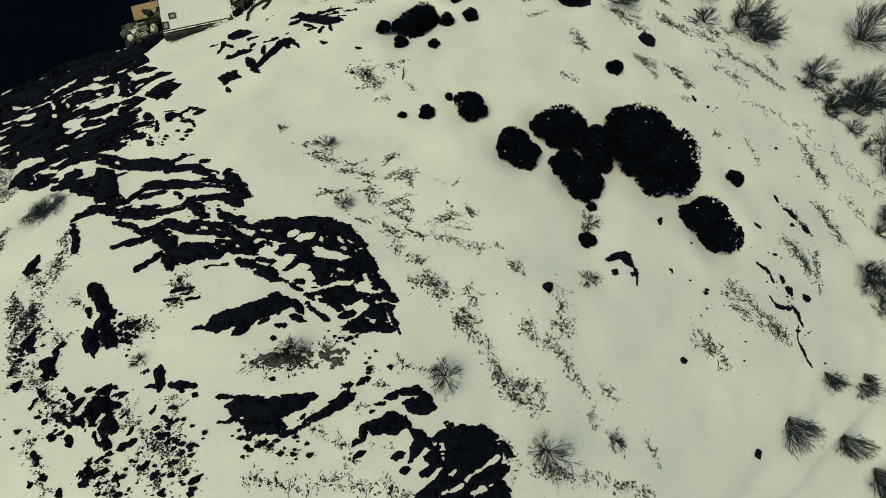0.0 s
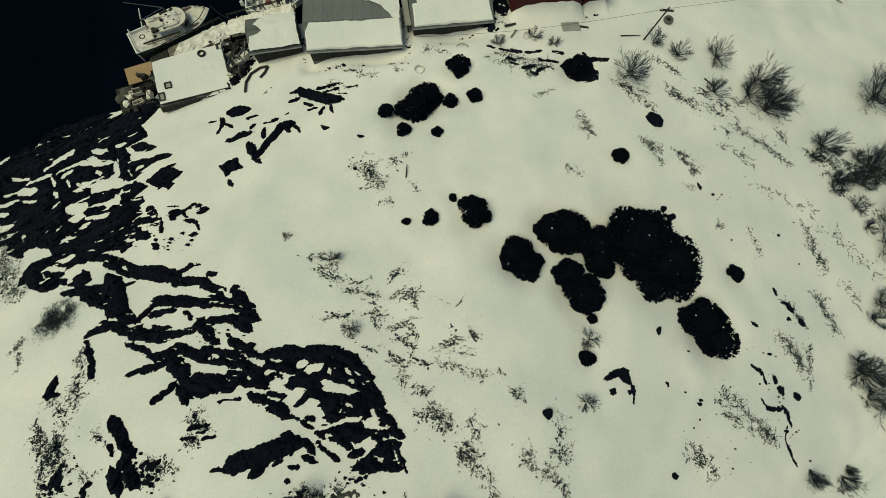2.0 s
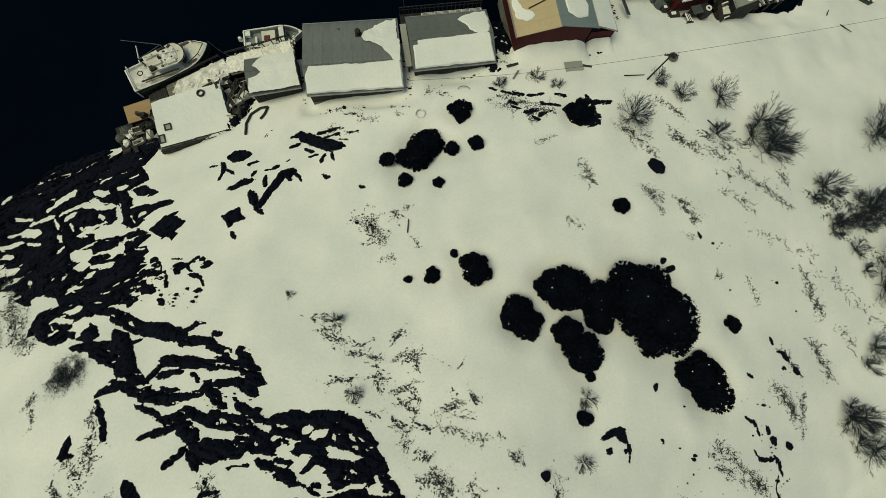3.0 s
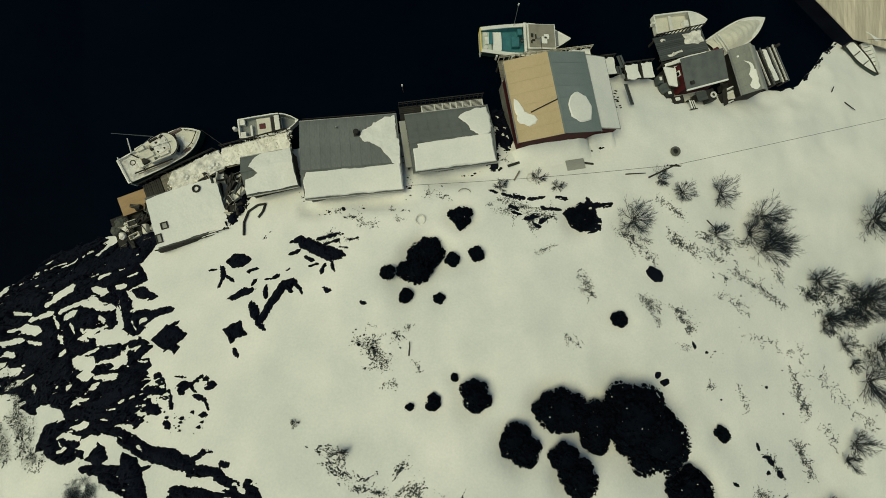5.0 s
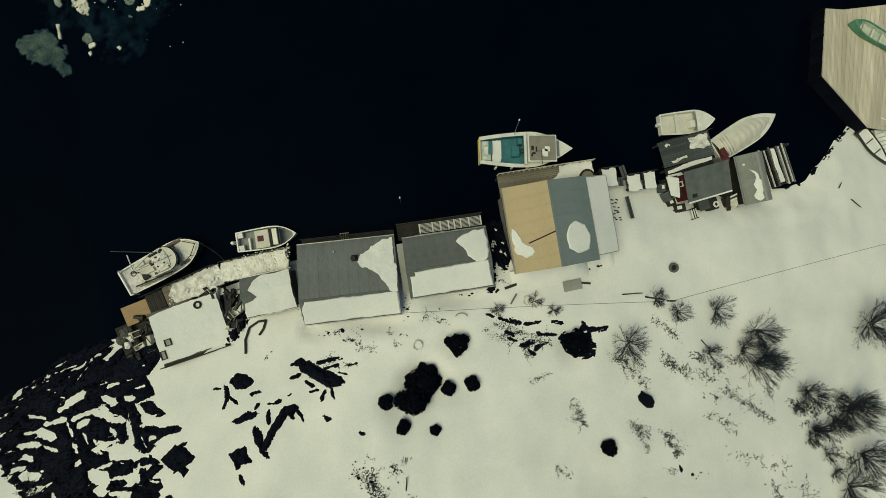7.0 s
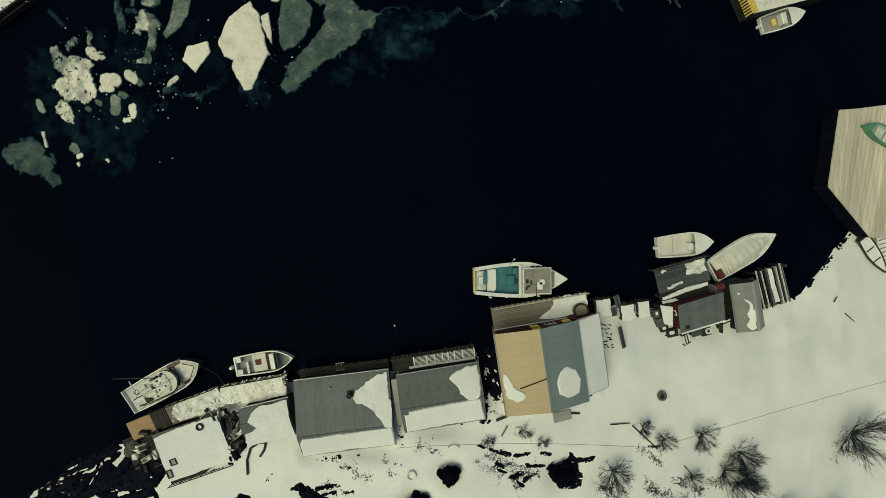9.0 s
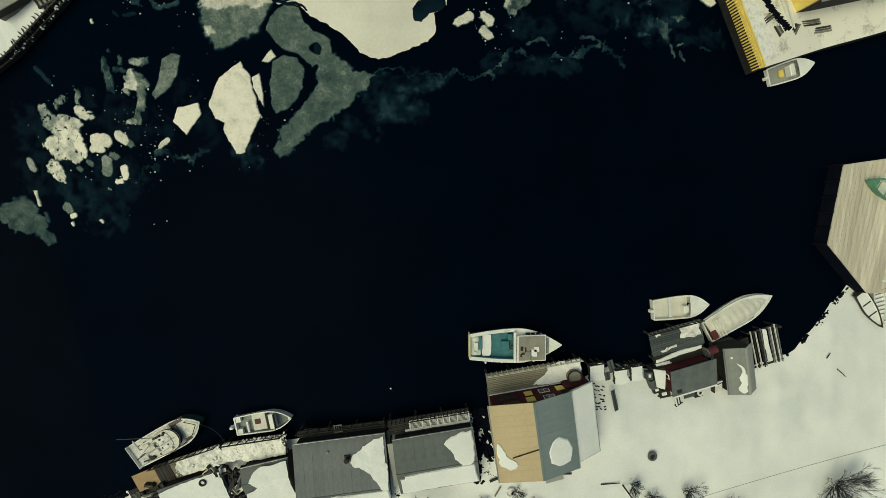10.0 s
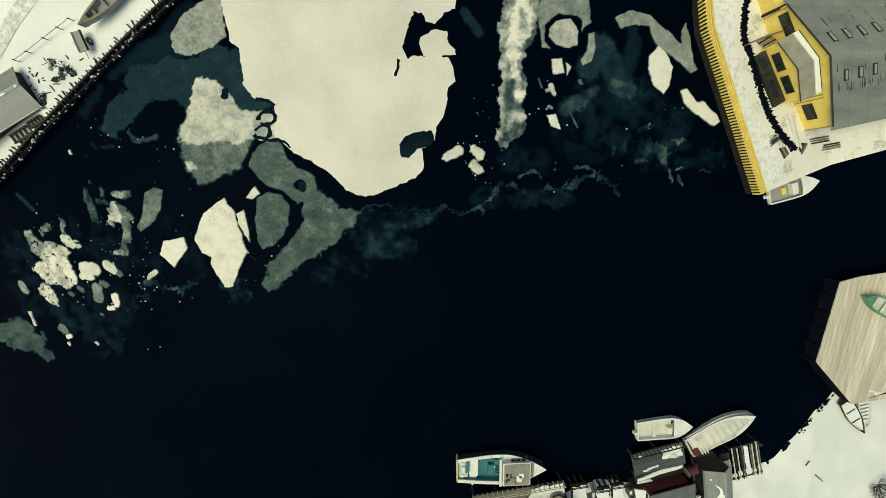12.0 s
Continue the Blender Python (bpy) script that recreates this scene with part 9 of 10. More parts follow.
HEATH_YARD = [(-7.23, 29.7, -5.58, 29.42, 0.2), (-5.83, 28.87, -4.83, 29.11, 0.17), (-9.01, 27.98, -7.24, 28.28, 0.23), (-7.5, 27.73, -5.9, 27.87, 0.17), (-7.95, 30.07, -7.14, 30.24, 0.12), (-3.4, 29.51, -2.67, 29.32, 0.14), (-0.41, 31.04, 0.45, 31.27, 0.12), (3.33, 30.72, 4.18, 30.39, 0.17), (4.18, 30.18, 6.35, 30.57, 0.26), (6.15, 29.34, 6.89, 29.75, 0.2), (6.89, 29.75, 7.65, 29.35, 0.2), (6.28, 28.94, 7.42, 28.81, 0.2), (4.59, 29.79, 5.44, 29.54, 0.11), (-3.75, 30.27, -2.27, 30.01, 0.12), (-1.01, 31.79, -0.85, 31.37, 0.06), (4.41, 34.22, 5.44, 34.1, 0.12)]
HEATH_MID = [(3.16, 8.83, 3.54, 8.74, 0.15), (3.87, 8.04, 4.48, 7.61, 0.27), (-0.39, 7.45, 0.76, 6.13, 0.4), (-2.03, 8.72, -0.39, 7.71, 0.32), (-0.88, 6.98, 0.76, 6.67, 0.28), (1.62, 6.53, 1.9, 6.39, 0.26), (1.32, 5.44, 2.17, 5.1, 0.33), (4.5, 4.97, 4.8, 4.84, 0.28), (6.31, 6.72, 6.64, 4.6, 0.29), (4.21, 31.09, 8.28, 29.63, 0.33), (9.57, 25.71, 10.55, 24.11, 0.39), (6.4, 26.96, 7.89, 27.57, 0.16), (14.42, 23.98, 15.49, 23.18, 0.36), (16.79, 23.19, 18.04, 21.46, 0.32)]
HEATH_EAST = [(8.22, 21.4, 9.33, 20.86, 0.22), (18.86, 18.06, 19.43, 17.7, 0.23), (21.45, 18.2, 22.15, 15.87, 0.23), (17, 20.77, 17.46, 20.39, 0.19), (23.36, 13.15, 25.11, 11.36, 0.34), (16.42, 7.21, 17.83, 5.63, 0.4), (23.09, 10.67, 23.71, 8.54, 0.41), (13.33, 28.55, 15.68, 26.81, 0.5), (16.86, 28.36, 21.41, 26.96, 0.42), (22.3, 26.14, 26.97, 23.39, 0.51), (26.75, 18.51, 28.08, 15.26, 0.58), (26.53, 13.64, 27.87, 10.57, 0.55)]
HEATH_SOUTH = [(-7.72, 2.91, -4.15, 3.92, 0.26), (-6.09, 3.49, -5.08, 3, 0.28), (0.99, 5.28, 2.29, 4.25, 0.34), (1.79, 6.35, 2.21, 5.83, 0.19), (4.32, 4.84, 4.98, 4.28, 0.29), (5.26, 4.34, 6.59, 3.29, 0.29), (6.06, 5.14, 6.75, 4.62, 0.22), (3.01, 2.61, 5.09, 2.08, 0.33), (3.51, 1.91, 5.05, 1.38, 0.32), (7.97, 2.33, 9.12, 1.51, 0.19), (7.28, 1.12, 7.87, 0.38, 0.18), (10.11, -0.23, 10.83, -1.09, 0.16), (4.41, -1, 9.32, -2.07, 0.27), (8.37, 0.12, 8.86, -0.59, 0.18)]
HEATH_SLOPE = [(9.03, -2, 10.53, -2.41, 0.18), (-6.74, 0.35, -5.98, -0.07, 0.17), (-4.04, -1.05, -0.79, -1.6, 0.31), (-6.97, -0.8, -4.21, -1.46, 0.24), (13.99, 4.76, 15.88, 3.05, 0.48), (17.09, 7.65, 20.49, 4.57, 0.39), (18.61, 5.41, 20.89, 4.52, 0.26), (22.17, 10.84, 24.25, 8.71, 0.39), (24.85, 10.32, 24.33, 7.36, 0.25), (2.55, 4.3, 3.51, 1.91, 0.35), (6.31, 3.34, 7.34, 1.85, 0.26), (-1.47, 3.3, 0.25, 2.85, 0.15)]
HEATH_FLANK = [(-15.07, 1.4, -13.78, 1, 0.2), (-12.62, 1.46, -9.89, -0.11, 0.35), (-11.39, -0.08, -9.95, -1.16, 0.3), (-13.01, -0.49, -11.52, -1.54, 0.3), (-15.77, 0.16, -14.23, -1.46, 0.22), (-10.44, 1.92, -9.66, 0.71, 0.16), (-13.56, 5.05, -12.38, 4.1, 0.22), (-10.51, -0.06, -8.62, -0.79, 0.3), (-11.93, 6.6, -10.61, 6.23, 0.31), (-11.93, 5.83, -11.03, 5.6, 0.31), (-11.8, 6.99, -11.48, 6.87, 0.21), (-12.82, 4.73, -12.02, 4.63, 0.25)]
HEATH_FLANK_WEST = [(-19.22, 5.04, -17.43, 3.99, 0.23), (-18.18, 5.03, -16.91, 3.99, 0.23), (-16.85, 4.29, -15.93, 3.82, 0.17), (-17.13, 2.87, -15.25, 1.35, 0.33), (-18.15, 3.08, -17.22, 2.64, 0.17), (-19, 4.27, -17.02, 2.2, 0.3), (-19.44, 9.74, -18.82, 8.29, 0.36), (-18.82, 8.29, -18.35, 7.11, 0.45), (-20.05, 7.13, -18.86, 6.56, 0.28), (-19.98, 5.74, -18.59, 4.49, 0.58), (-18.62, 5.75, -18.1, 4.51, 0.53), (-24.27, 9.74, -22.93, 8.36, 0.25), (-16.72, 5.78, -15.95, 5.53, 0.21)]
GRASS_WEST = [(-32.96, 17, -29.81, 15.86, 0.68), (-30.52, 15.06, -27.93, 13.7, 0.8), (-28.68, 12.92, -26.07, 12.58, 0.61), (-31.39, 14.23, -29.36, 12.17, 0.56), (-29.65, 16.6, -28.7, 15.99, 0.33)]
GRASS_EAST = [(30.54, 25.65, 31.74, 22.05, 0.64), (34.08, 24.72, 37.45, 22.83, 1.04), (29.17, 24.31, 32.22, 21.14, 0.73), (33.45, 21.1, 36.12, 17.52, 1.01), (28.87, 18.7, 34.46, 14.15, 1.07), (19.95, 24.82, 23.27, 23.13, 0.51), (22.05, 21.5, 28.36, 19.59, 0.6), (28.96, 14.52, 31.9, 11.83, 0.78)]
heather("dark heather and sods showing through thin snow", HEATH_CREST, 14.9, 0.13, HEATH, 1)
heather("dark bent drifts of heather on the brow", HEATH_BROW, 15.0, 0.16, HEATH, 11, comb=0.35)
heather("dark bent drifts of heather below the brow", HEATH_BROW_EAST, 15.0, 0.16, HEATH, 15, comb=0.35)
heather("dark heather and low brush linking the bare shrubs", HEATH_THICKET, 11.0, 0.14, HEATH, 12)
heather("blue-grey heather between dark rocks", HEATH_SLAB, 16.0, 0.12, HEATH, 13)
heather("dark heather and stones behind the boathouses", HEATH_YARD, 16.0, 0.13, HEATH, 14)
heather("dark heather sprigs below the hill crest", HEATH_MID, 17.0, 0.13, HEATH, 2)
heather("sparse heather and stones on the open slope", HEATH_EAST, 12.0, 0.12, HEATH, 3)
heather("dark heather and stones on the hill", HEATH_SOUTH, 20.0, 0.12, HEATH, 4)
heather("patches of heather on the smooth slope", HEATH_SLOPE, 16.0, 0.12, HEATH, 5)
heather("dark sods and stones on the steep flank", HEATH_FLANK, 17.6, 0.11, HEATH, 6)
heather("dark sods and stones low on the steep flank", HEATH_FLANK_WEST, 17.6, 0.11, HEATH, 16)
heather("grey brush along the foot of the slope", GRASS_EAST, 3.0, 0.10, HEATH, 8)
heather("dark sods between dry grass on the bank", GRASS_WEST, 9.0, 0.12, HEATH, 10)
grass("pale dry grass on the bank above the shore", GRASS_WEST, 40, 0.22, DRY_GRASS, 7)
grass("thick round patch of wind-combed heath on the bank", [(-23.0, 10.9, -21.5, 11.6, 0.85)], 330, 0.17, HEATH, 9)


# ---- ice on the sound ----
def ice_by_thickness(name):
    """Sea ice: near-black where it is a skin on the water, grey-green and grainy where thin, snow-white where thick."""
    m = bpy.data.materials.new(name)
    m.use_nodes = True
    nt = m.node_tree
    b = nt.nodes["Principled BSDF"]
    add, link = nt.nodes.new, nt.links.new
    coords, depth = add("ShaderNodeTexCoord"), add("ShaderNodeAttribute")
    depth.attribute_name = "thickness"
    total = depth.outputs["Fac"]
    for scale, detail, share in ((1.1, 5, 0.40), (16.0, 2, 0.55), (4.0, 4, 0.35)):
        grain, factor, product = add("ShaderNodeTexNoise"), add("ShaderNodeMath"), add("ShaderNodeMath")
        grain.inputs["Scale"].default_value, grain.inputs["Detail"].default_value = scale, detail
        link(coords.outputs["Object"], grain.inputs["Vector"])
        factor.operation, product.operation = "MULTIPLY_ADD", "MULTIPLY"
        factor.inputs[1].default_value, factor.inputs[2].default_value = share, 1 - share / 2
        link(grain.outputs["Fac"], factor.inputs[0])
        link(total, product.inputs[0])
        link(factor.outputs[0], product.inputs[1])
        total = product.outputs[0]
    ramp = add("ShaderNodeValToRGB")
    stops = ((0.03, (0.0005, 0.0024, 0.0066)), (0.20, (0.0035, 0.012, 0.021)), (0.34, (0.012, 0.030, 0.042)), (0.50, (0.075, 0.108, 0.098)), (0.66, (0.27, 0.29, 0.27)), (0.84, (0.58, 0.565, 0.495)), (1.0, (0.75, 0.715, 0.63)))
    for k, (at, colour) in enumerate(stops):
        e = ramp.color_ramp.elements[k] if k < 2 else ramp.color_ramp.elements.new(at)
        e.position, e.color = at, (*colour, 1)
    link(total, ramp.inputs[0])
    link(ramp.outputs[0], b.inputs["Base Color"])
    b.inputs["Roughness"].default_value, b.inputs["Specular IOR Level"].default_value = 0.7, 0.01
    rise = add("ShaderNodeBump")
    rise.inputs["Strength"].default_value, rise.inputs["Distance"].default_value = 0.3, 0.03
    link(total, rise.inputs["Height"])
    link(rise.outputs[0], b.inputs["Normal"])
    return m


SEA_ICE = ice_by_thickness("sea_ice")


def inside(x, y, points):
    """Metres inside (above 0) or outside a closed outline."""
    far_off, odd = np.full(x.shape, 99.0), np.zeros(x.shape, bool)
    for (a, b), (c, d) in zip(points, points[1:] + points[:1]):
        t = np.clip(((x - a) * (c - a) + (y - b) * (d - b)) / ((c - a) ** 2 + (d - b) ** 2 + 1e-9), 0, 1)
        far_off = np.minimum(far_off, np.hypot(x - a - t * (c - a), y - b - t * (d - b)))
        if b != d:
            odd ^= ((b > y) != (d > y)) & (x < (c - a) * (y - b) / (d - b) + a)
    return np.where(odd, far_off, -far_off)


def drift_ice(label, strokes, seed, soft=0.15, ragged=0.2, patchy=0.0, pits=0, holes=(), polys=()):
    """A floe or a field of slush, thinning out over soft metres at its edge; strokes are (x0, y0, x1, y1, half width, thickness), polys (outline, thickness)."""
    step = 0.075 if soft < 0.3 else 0.11
    pad = soft + ragged + 0.2
    ends = [(min(a, c) - w, max(a, c) + w, min(b, d) - w, max(b, d) + w) for a, b, c, d, w, h in strokes]
    ends += [(min(p[0] for p in pts), max(p[0] for p in pts), min(p[1] for p in pts), max(p[1] for p in pts)) for pts, h in polys]
    xx, yy = np.meshgrid(np.arange(min(e[0] for e in ends) - pad, max(e[1] for e in ends) + pad, step), np.arange(min(e[2] for e in ends) - pad, max(e[3] for e in ends) + pad, step))
    wx = xx + ragged * (fractal(xx * 0.9, yy * 0.9, seed, 4) + 0.6 * fractal(xx * 3.6, yy * 3.6, seed + 1, 3))
    wy = yy + ragged * (fractal(xx * 0.9 + 40, yy * 0.9, seed + 2, 4) + 0.6 * fractal(xx * 3.6 + 9, yy * 3.6, seed + 3, 3))
    thick = np.zeros(xx.shape)
    for a, b, c, d, w, h in strokes:
        dx, dy = c - a, d - b
        t = np.clip(((wx - a) * dx + (wy - b) * dy) / (dx * dx + dy * dy + 1e-6), 0, 1)
        s = np.clip((w - np.hypot(wx - a - t * dx, wy - b - t * dy)) / soft + 0.6, 0, 1)
        thick = np.maximum(thick, h * s * s * (3 - 2 * s))
    for points, h in polys:
        s = np.clip(inside(wx, wy, points) / soft + 0.6, 0, 1)
        thick = np.maximum(thick, h * s * s * (3 - 2 * s))
    if patchy:
        thick = thick * (1 - patchy * np.clip(0.5 - 1.1 * fractal(xx * 1.4, yy * 1.4, seed + 5, 4), 0, 1))
    if pits:
        thick = thick * np.where(value_noise(xx * 4.5, yy * 4.5, seed + 8) + 0.3 * value_noise(xx * 9, yy * 9, seed + 9) > 1.02, 0.35, 1)
    for x, y, r in holes:
        thick = thick * np.clip((np.hypot(wx - x, wy - y) - r) / 0.1 + 0.5, 0, 1)
    edge = 0.25 * max(h for *_, h in (*strokes, *polys)) if soft < 0.3 else 0.03
    keep = thick > edge
    m, n = xx.shape
    k = np.arange(n * m).reshape(m, n)
    solid = keep[:-1, :-1] | keep[:-1, 1:] | keep[1:, 1:] | keep[1:, :-1]
    quads, owner = np.stack([k[:-1, :-1], k[:-1, 1:], k[1:, 1:], k[1:, :-1]], -1)[solid], flood(solid)[solid]
    # the rim dips under the water, so that the edge runs clean between the corners
    rim = np.clip((thick - edge) * 0.4, -0.06, 0.02)
    zz = water_level(xx, yy) + rim + np.where(keep, 0.05 * thick, 0) + 0.025 * np.clip(thick - 0.6, 0, 1) * fractal(xx * 2, yy * 2, seed + 4, 3)
    allv, depth = np.stack([xx, yy, zz], -1).reshape(-1, 3), np.maximum(thick, edge).reshape(-1).astype(np.float32)
    ids, sizes = np.unique(owner, return_counts=True)
    single = [int(i) for i, c in zip(ids, sizes) if c * step * step > 0.12]
    for who in [*single, 0]:
        q = quads[owner == who] if who else quads[~np.isin(owner, single)]
        if len(q) == 0:
            continue
        used, back = np.unique(q, return_inverse=True)
        ob = sheet_mesh("ice_floe" if who else "brash_ice", allv[used].tolist(), back.reshape(-1, 4).tolist(), SEA_ICE, smooth=True)
        ob.data.attributes.new("thickness", "FLOAT", "POINT").data.foreach_set("value", depth[used])
        if who:
            tagged(ob, label, "ice", "ice floes")
        else:
            tagged(ob, "loose crumbs of ice on black water", "ice", kind="stuff")


def floe(points, label, material, seed, thick=0.05, wobble=0.15, name="ice_floe", lift=0.04):
    """A flat sheet of ice with a ragged outline."""
    edge = []
    n = len(points)
    for i in range(n):
        a, b = Vector(points[i]), Vector(points[(i + 1) % n])
        cuts = min(max(2, int((b - a).length / 0.12)), 60)
        for k in range(cuts):
            p = a.lerp(b, k / cuts)
            p = p + Vector((float(fractal(p.x * 1.7, p.y * 1.7, seed, 4)), float(fractal(p.x * 1.7 + 40, p.y * 1.7, seed + 1, 4)))) * wobble * 1.5 + Vector((float(fractal(p.x * 6, p.y * 6, seed + 2, 2)), float(fractal(p.x * 6 + 9, p.y * 6, seed + 3, 2)))) * min(wobble, 0.2) * 0.45
            edge.append(p)
    bm = bmesh.new()
    for z, flip in ((lift + thick, False), (lift - 0.06, True)):
        vs = [bm.verts.new((p.x, p.y, wz(p.x, p.y) + z)) for p in edge]
        if not flip:
            up = vs
            es = [bm.edges.new((vs[i], vs[(i + 1) % len(vs)])) for i in range(len(vs))]
        else:
            for i in range(len(vs)):
                j = (i + 1) % len(vs)
                bm.faces.new((vs[i], vs[j], up[j], up[i]))
    foot = set(vs)
    bmesh.ops.triangle_fill(bm, edges=es, use_beauty=True)
    covered = sum(f.calc_area() for f in bm.faces if all(v not in foot for v in f.verts))
    wanted = abs(sum(a.x * b.y - b.x * a.y for a, b in zip(edge, edge[1:] + edge[:1]))) / 2
    if abs(covered - wanted) > 0.03 * wanted and wobble > 0.02:
        bm.free()
        return floe(points, label, material, seed, thick, wobble * 0.6, name, lift)
    rim = set(up)
    for _ in range(14):
        long = [e for e in bm.edges if e.calc_length() > 1.5 and not (e.is_boundary or (e.verts[0] not in rim and e.verts[0].co.z < -90))]
        if not long:
            break
        bmesh.ops.subdivide_edges(bm, edges=long, cuts=1)
        bmesh.ops.triangulate(bm, faces=[f for f in bm.faces if len(f.verts) > 3])
    for v in bm.verts:
        if v not in foot:
            v.co.z = wz(v.co.x, v.co.y) + lift + thick
    bmesh.ops.recalc_face_normals(bm, faces=bm.faces[:])
    ob = part(name, bm, material)
    return tagged(ob, label, "ice", "ice floes")


floe([(-14.7, 79.6), (-14.3, 77.1), (-13.7, 76.5), (-13.6, 75.7), (-13.4, 74.1), (-12.7, 73.2), (-11.9, 73.0), (-11.3, 72.8), (-11.1, 72.1), (-11.5, 71.3), (-11.4, 70.5), (-10.8, 70.2), (-10.0, 69.5), (-8.3, 68.8), (-7.1, 68.0), (-6.2, 67.0), (-5.4, 66.5), (-4.3, 66.5), (-2.3, 67.4), (-0.9, 68.1), (-0.4, 68.9), (-0.5, 70.0), (0.3, 70.7), (0.6, 71.8), (1.0, 72.8), (1.2, 74.4), (1.7, 75.0), (1.5, 76.0), (1.2, 76.5), (0.1, 76.7), (-1.0, 76.6), (-1.9, 76.4), (-2.1, 77.1), (-1.8, 78.3), (-1.4, 79.6), (-0.8, 79.5), (-0.4, 78.9), (0.2, 78.8), (0.8, 79.6), (1.6, 79.9), (2.0, 84), (3.5, 92), (-6, 95), (-14, 92)],
     "great sheet of snow-covered ice with a scalloped edge", WHITE_ICE, 5, 0.06, 0.14, lift=0.04)
floe([(-0.9, 77.4), (-0.8, 77.9), (0.2, 78.5), (1.0, 78.2), (1.3, 77.5), (1.7, 77.2), (1.7, 76.8), (0.4, 76.6), (-0.7, 76.6)],
     "rounded cap of snow-covered ice", WHITE_ICE, 6, 0.05, 0.12, lift=0.045)
floe([(-12.8, 72.2), (-11.9, 72.4), (-11.0, 72.1), (-11.4, 71.3), (-11.3, 70.4), (-12.4, 70.3), (-12.9, 70.6)],
     "pale crust between curled cracks", PALE_ICE, 17, 0.02, 0.08, lift=0.08)
drift_ice("pale grey ice plate beside the white sheet", (), 1, soft=0.12, ragged=0.2, polys=[([(-18.6, 77.3), (-17.3, 78.8), (-15.5, 79.9), (-14.6, 79.9), (-14.6, 77.3), (-15.6, 76.6), (-16.8, 76.0), (-18.3, 76.1)], 0.66)])
drift_ice("pale snow-dusted ice floe with a mottled grey lower half", (), 5, soft=0.3, ragged=0.35, patchy=0.14, polys=[([(-16.8, 74.4), (-15.9, 74.6), (-15.0, 74.1), (-14.4, 73.2), (-13.7, 72.5), (-12.8, 72.4), (-12.0, 72.4), (-12.5, 71.6), (-12.7, 70.8), (-12.9, 70.2), (-13.9, 70.0), (-15.4, 70.2), (-17.1, 69.8), (-18.6, 70.0), (-18.5, 70.9), (-17.8, 72.0), (-17.4, 73.3)], 0.82), ([(-18.7, 70.2), (-17.1, 70.1), (-15.4, 70.4), (-13.9, 70.2), (-12.8, 70.3), (-13.3, 69.5), (-13.8, 68.4), (-14.7, 68.0), (-16.0, 67.3), (-17.5, 67.0), (-18.1, 67.7), (-18.2, 68.7), (-18.4, 69.3)], 0.57), ([(-18.2, 68.7), (-17.6, 68.9), (-17.1, 68.4), (-17.5, 67.9), (-18.0, 67.9)], 0.85)])
drift_ice("grey grainy thin ice plate with a round hole", (), 6, soft=0.12, ragged=0.15, patchy=0.08, holes=[(-9.57, 67.14, 0.38)], polys=[([(-12.5, 70.0), (-11.8, 70.4), (-10.8, 70.2), (-10.6, 69.3), (-9.9, 68.6), (-8.9, 68.2), (-8.5, 67.9), (-8.3, 66.5), (-9.0, 66.1), (-9.8, 65.8), (-10.5, 66.4), (-11.1, 66.8), (-12.1, 67.0), (-12.8, 67.8), (-13.3, 68.4), (-13.1, 69.3)], 0.51)])
drift_ice("grey grainy angular ice plate", (), 7, soft=0.12, ragged=0.15, patchy=0.08, polys=[([(-12.9, 66.1), (-12.0, 66.6), (-11.0, 66.4), (-10.4, 65.6), (-10.5, 64.2), (-11.2, 63.2), (-11.8, 62.5), (-12.6, 62.2), (-13.0, 62.9), (-13.1, 64.4)], 0.51)])
drift_ice("broad grey grainy thin ice along open water", (), 8, soft=0.25, ragged=0.35, patchy=0.15, polys=[([(-9.2, 67.3), (-8.3, 67.1), (-7.6, 66.3), (-6.5, 65.7), (-5.0, 65.2), (-5.9, 64.2), (-7.1, 62.9), (-8.4, 61.9), (-9.8, 61.0), (-11.1, 59.7), (-12.2, 58.8), (-12.8, 59.5), (-12.2, 61.0), (-11.0, 62.3), (-10.1, 63.3), (-9.6, 64.6)], 0.51)])
drift_ice("pointed white ice floe", (), 11, soft=0.12, ragged=0.14, patchy=0.12, polys=[([(-15.4, 66.1), (-15.1, 65.6), (-14.7, 65.1), (-14.5, 64.2), (-14.2, 63.4), (-14.1, 62.7), (-13.8, 62.0), (-14.2, 61.3), (-14.7, 60.4), (-15.1, 59.2), (-15.8, 59.1), (-16.3, 59.9), (-16.8, 60.8), (-16.7, 61.4), (-17.5, 61.7), (-17.9, 62.6), (-17.6, 63.8), (-17.1, 64.8), (-16.1, 65.6)], 1.0)])
drift_ice("narrow white sliver of ice", (), 12, soft=0.10, ragged=0.1, polys=[([(-14.5, 64.9), (-13.9, 65.2), (-13.6, 64.0), (-13.5, 62.7), (-14.0, 63.3), (-14.4, 64.1)], 0.9)])
drift_ice("small white wedge of drift ice", (), 13, soft=0.12, ragged=0.12, polys=[([(-13.7, 66.1), (-13.0, 67.0), (-12.6, 66.4), (-13.2, 66.0)], 0.85)])
drift_ice("small white diamond-shaped ice floe", (), 14, soft=0.10, ragged=0.1, polys=[([(-20.5, 62.5), (-18.8, 62.9), (-18.6, 62.0), (-19.4, 61.1), (-19.8, 60.4), (-20.3, 60.9), (-20.9, 61.5)], 1.0)])
drift_ice("grey angular ice plate with a bright edge", (), 16, soft=0.12, ragged=0.1, patchy=0.1, polys=[([(-21.6, 66.2), (-20.7, 66.6), (-20.1, 66.5), (-20.4, 65.0), (-21.2, 63.9), (-22.3, 63.1), (-22.6, 63.4), (-22.0, 64.7)], 0.57)])
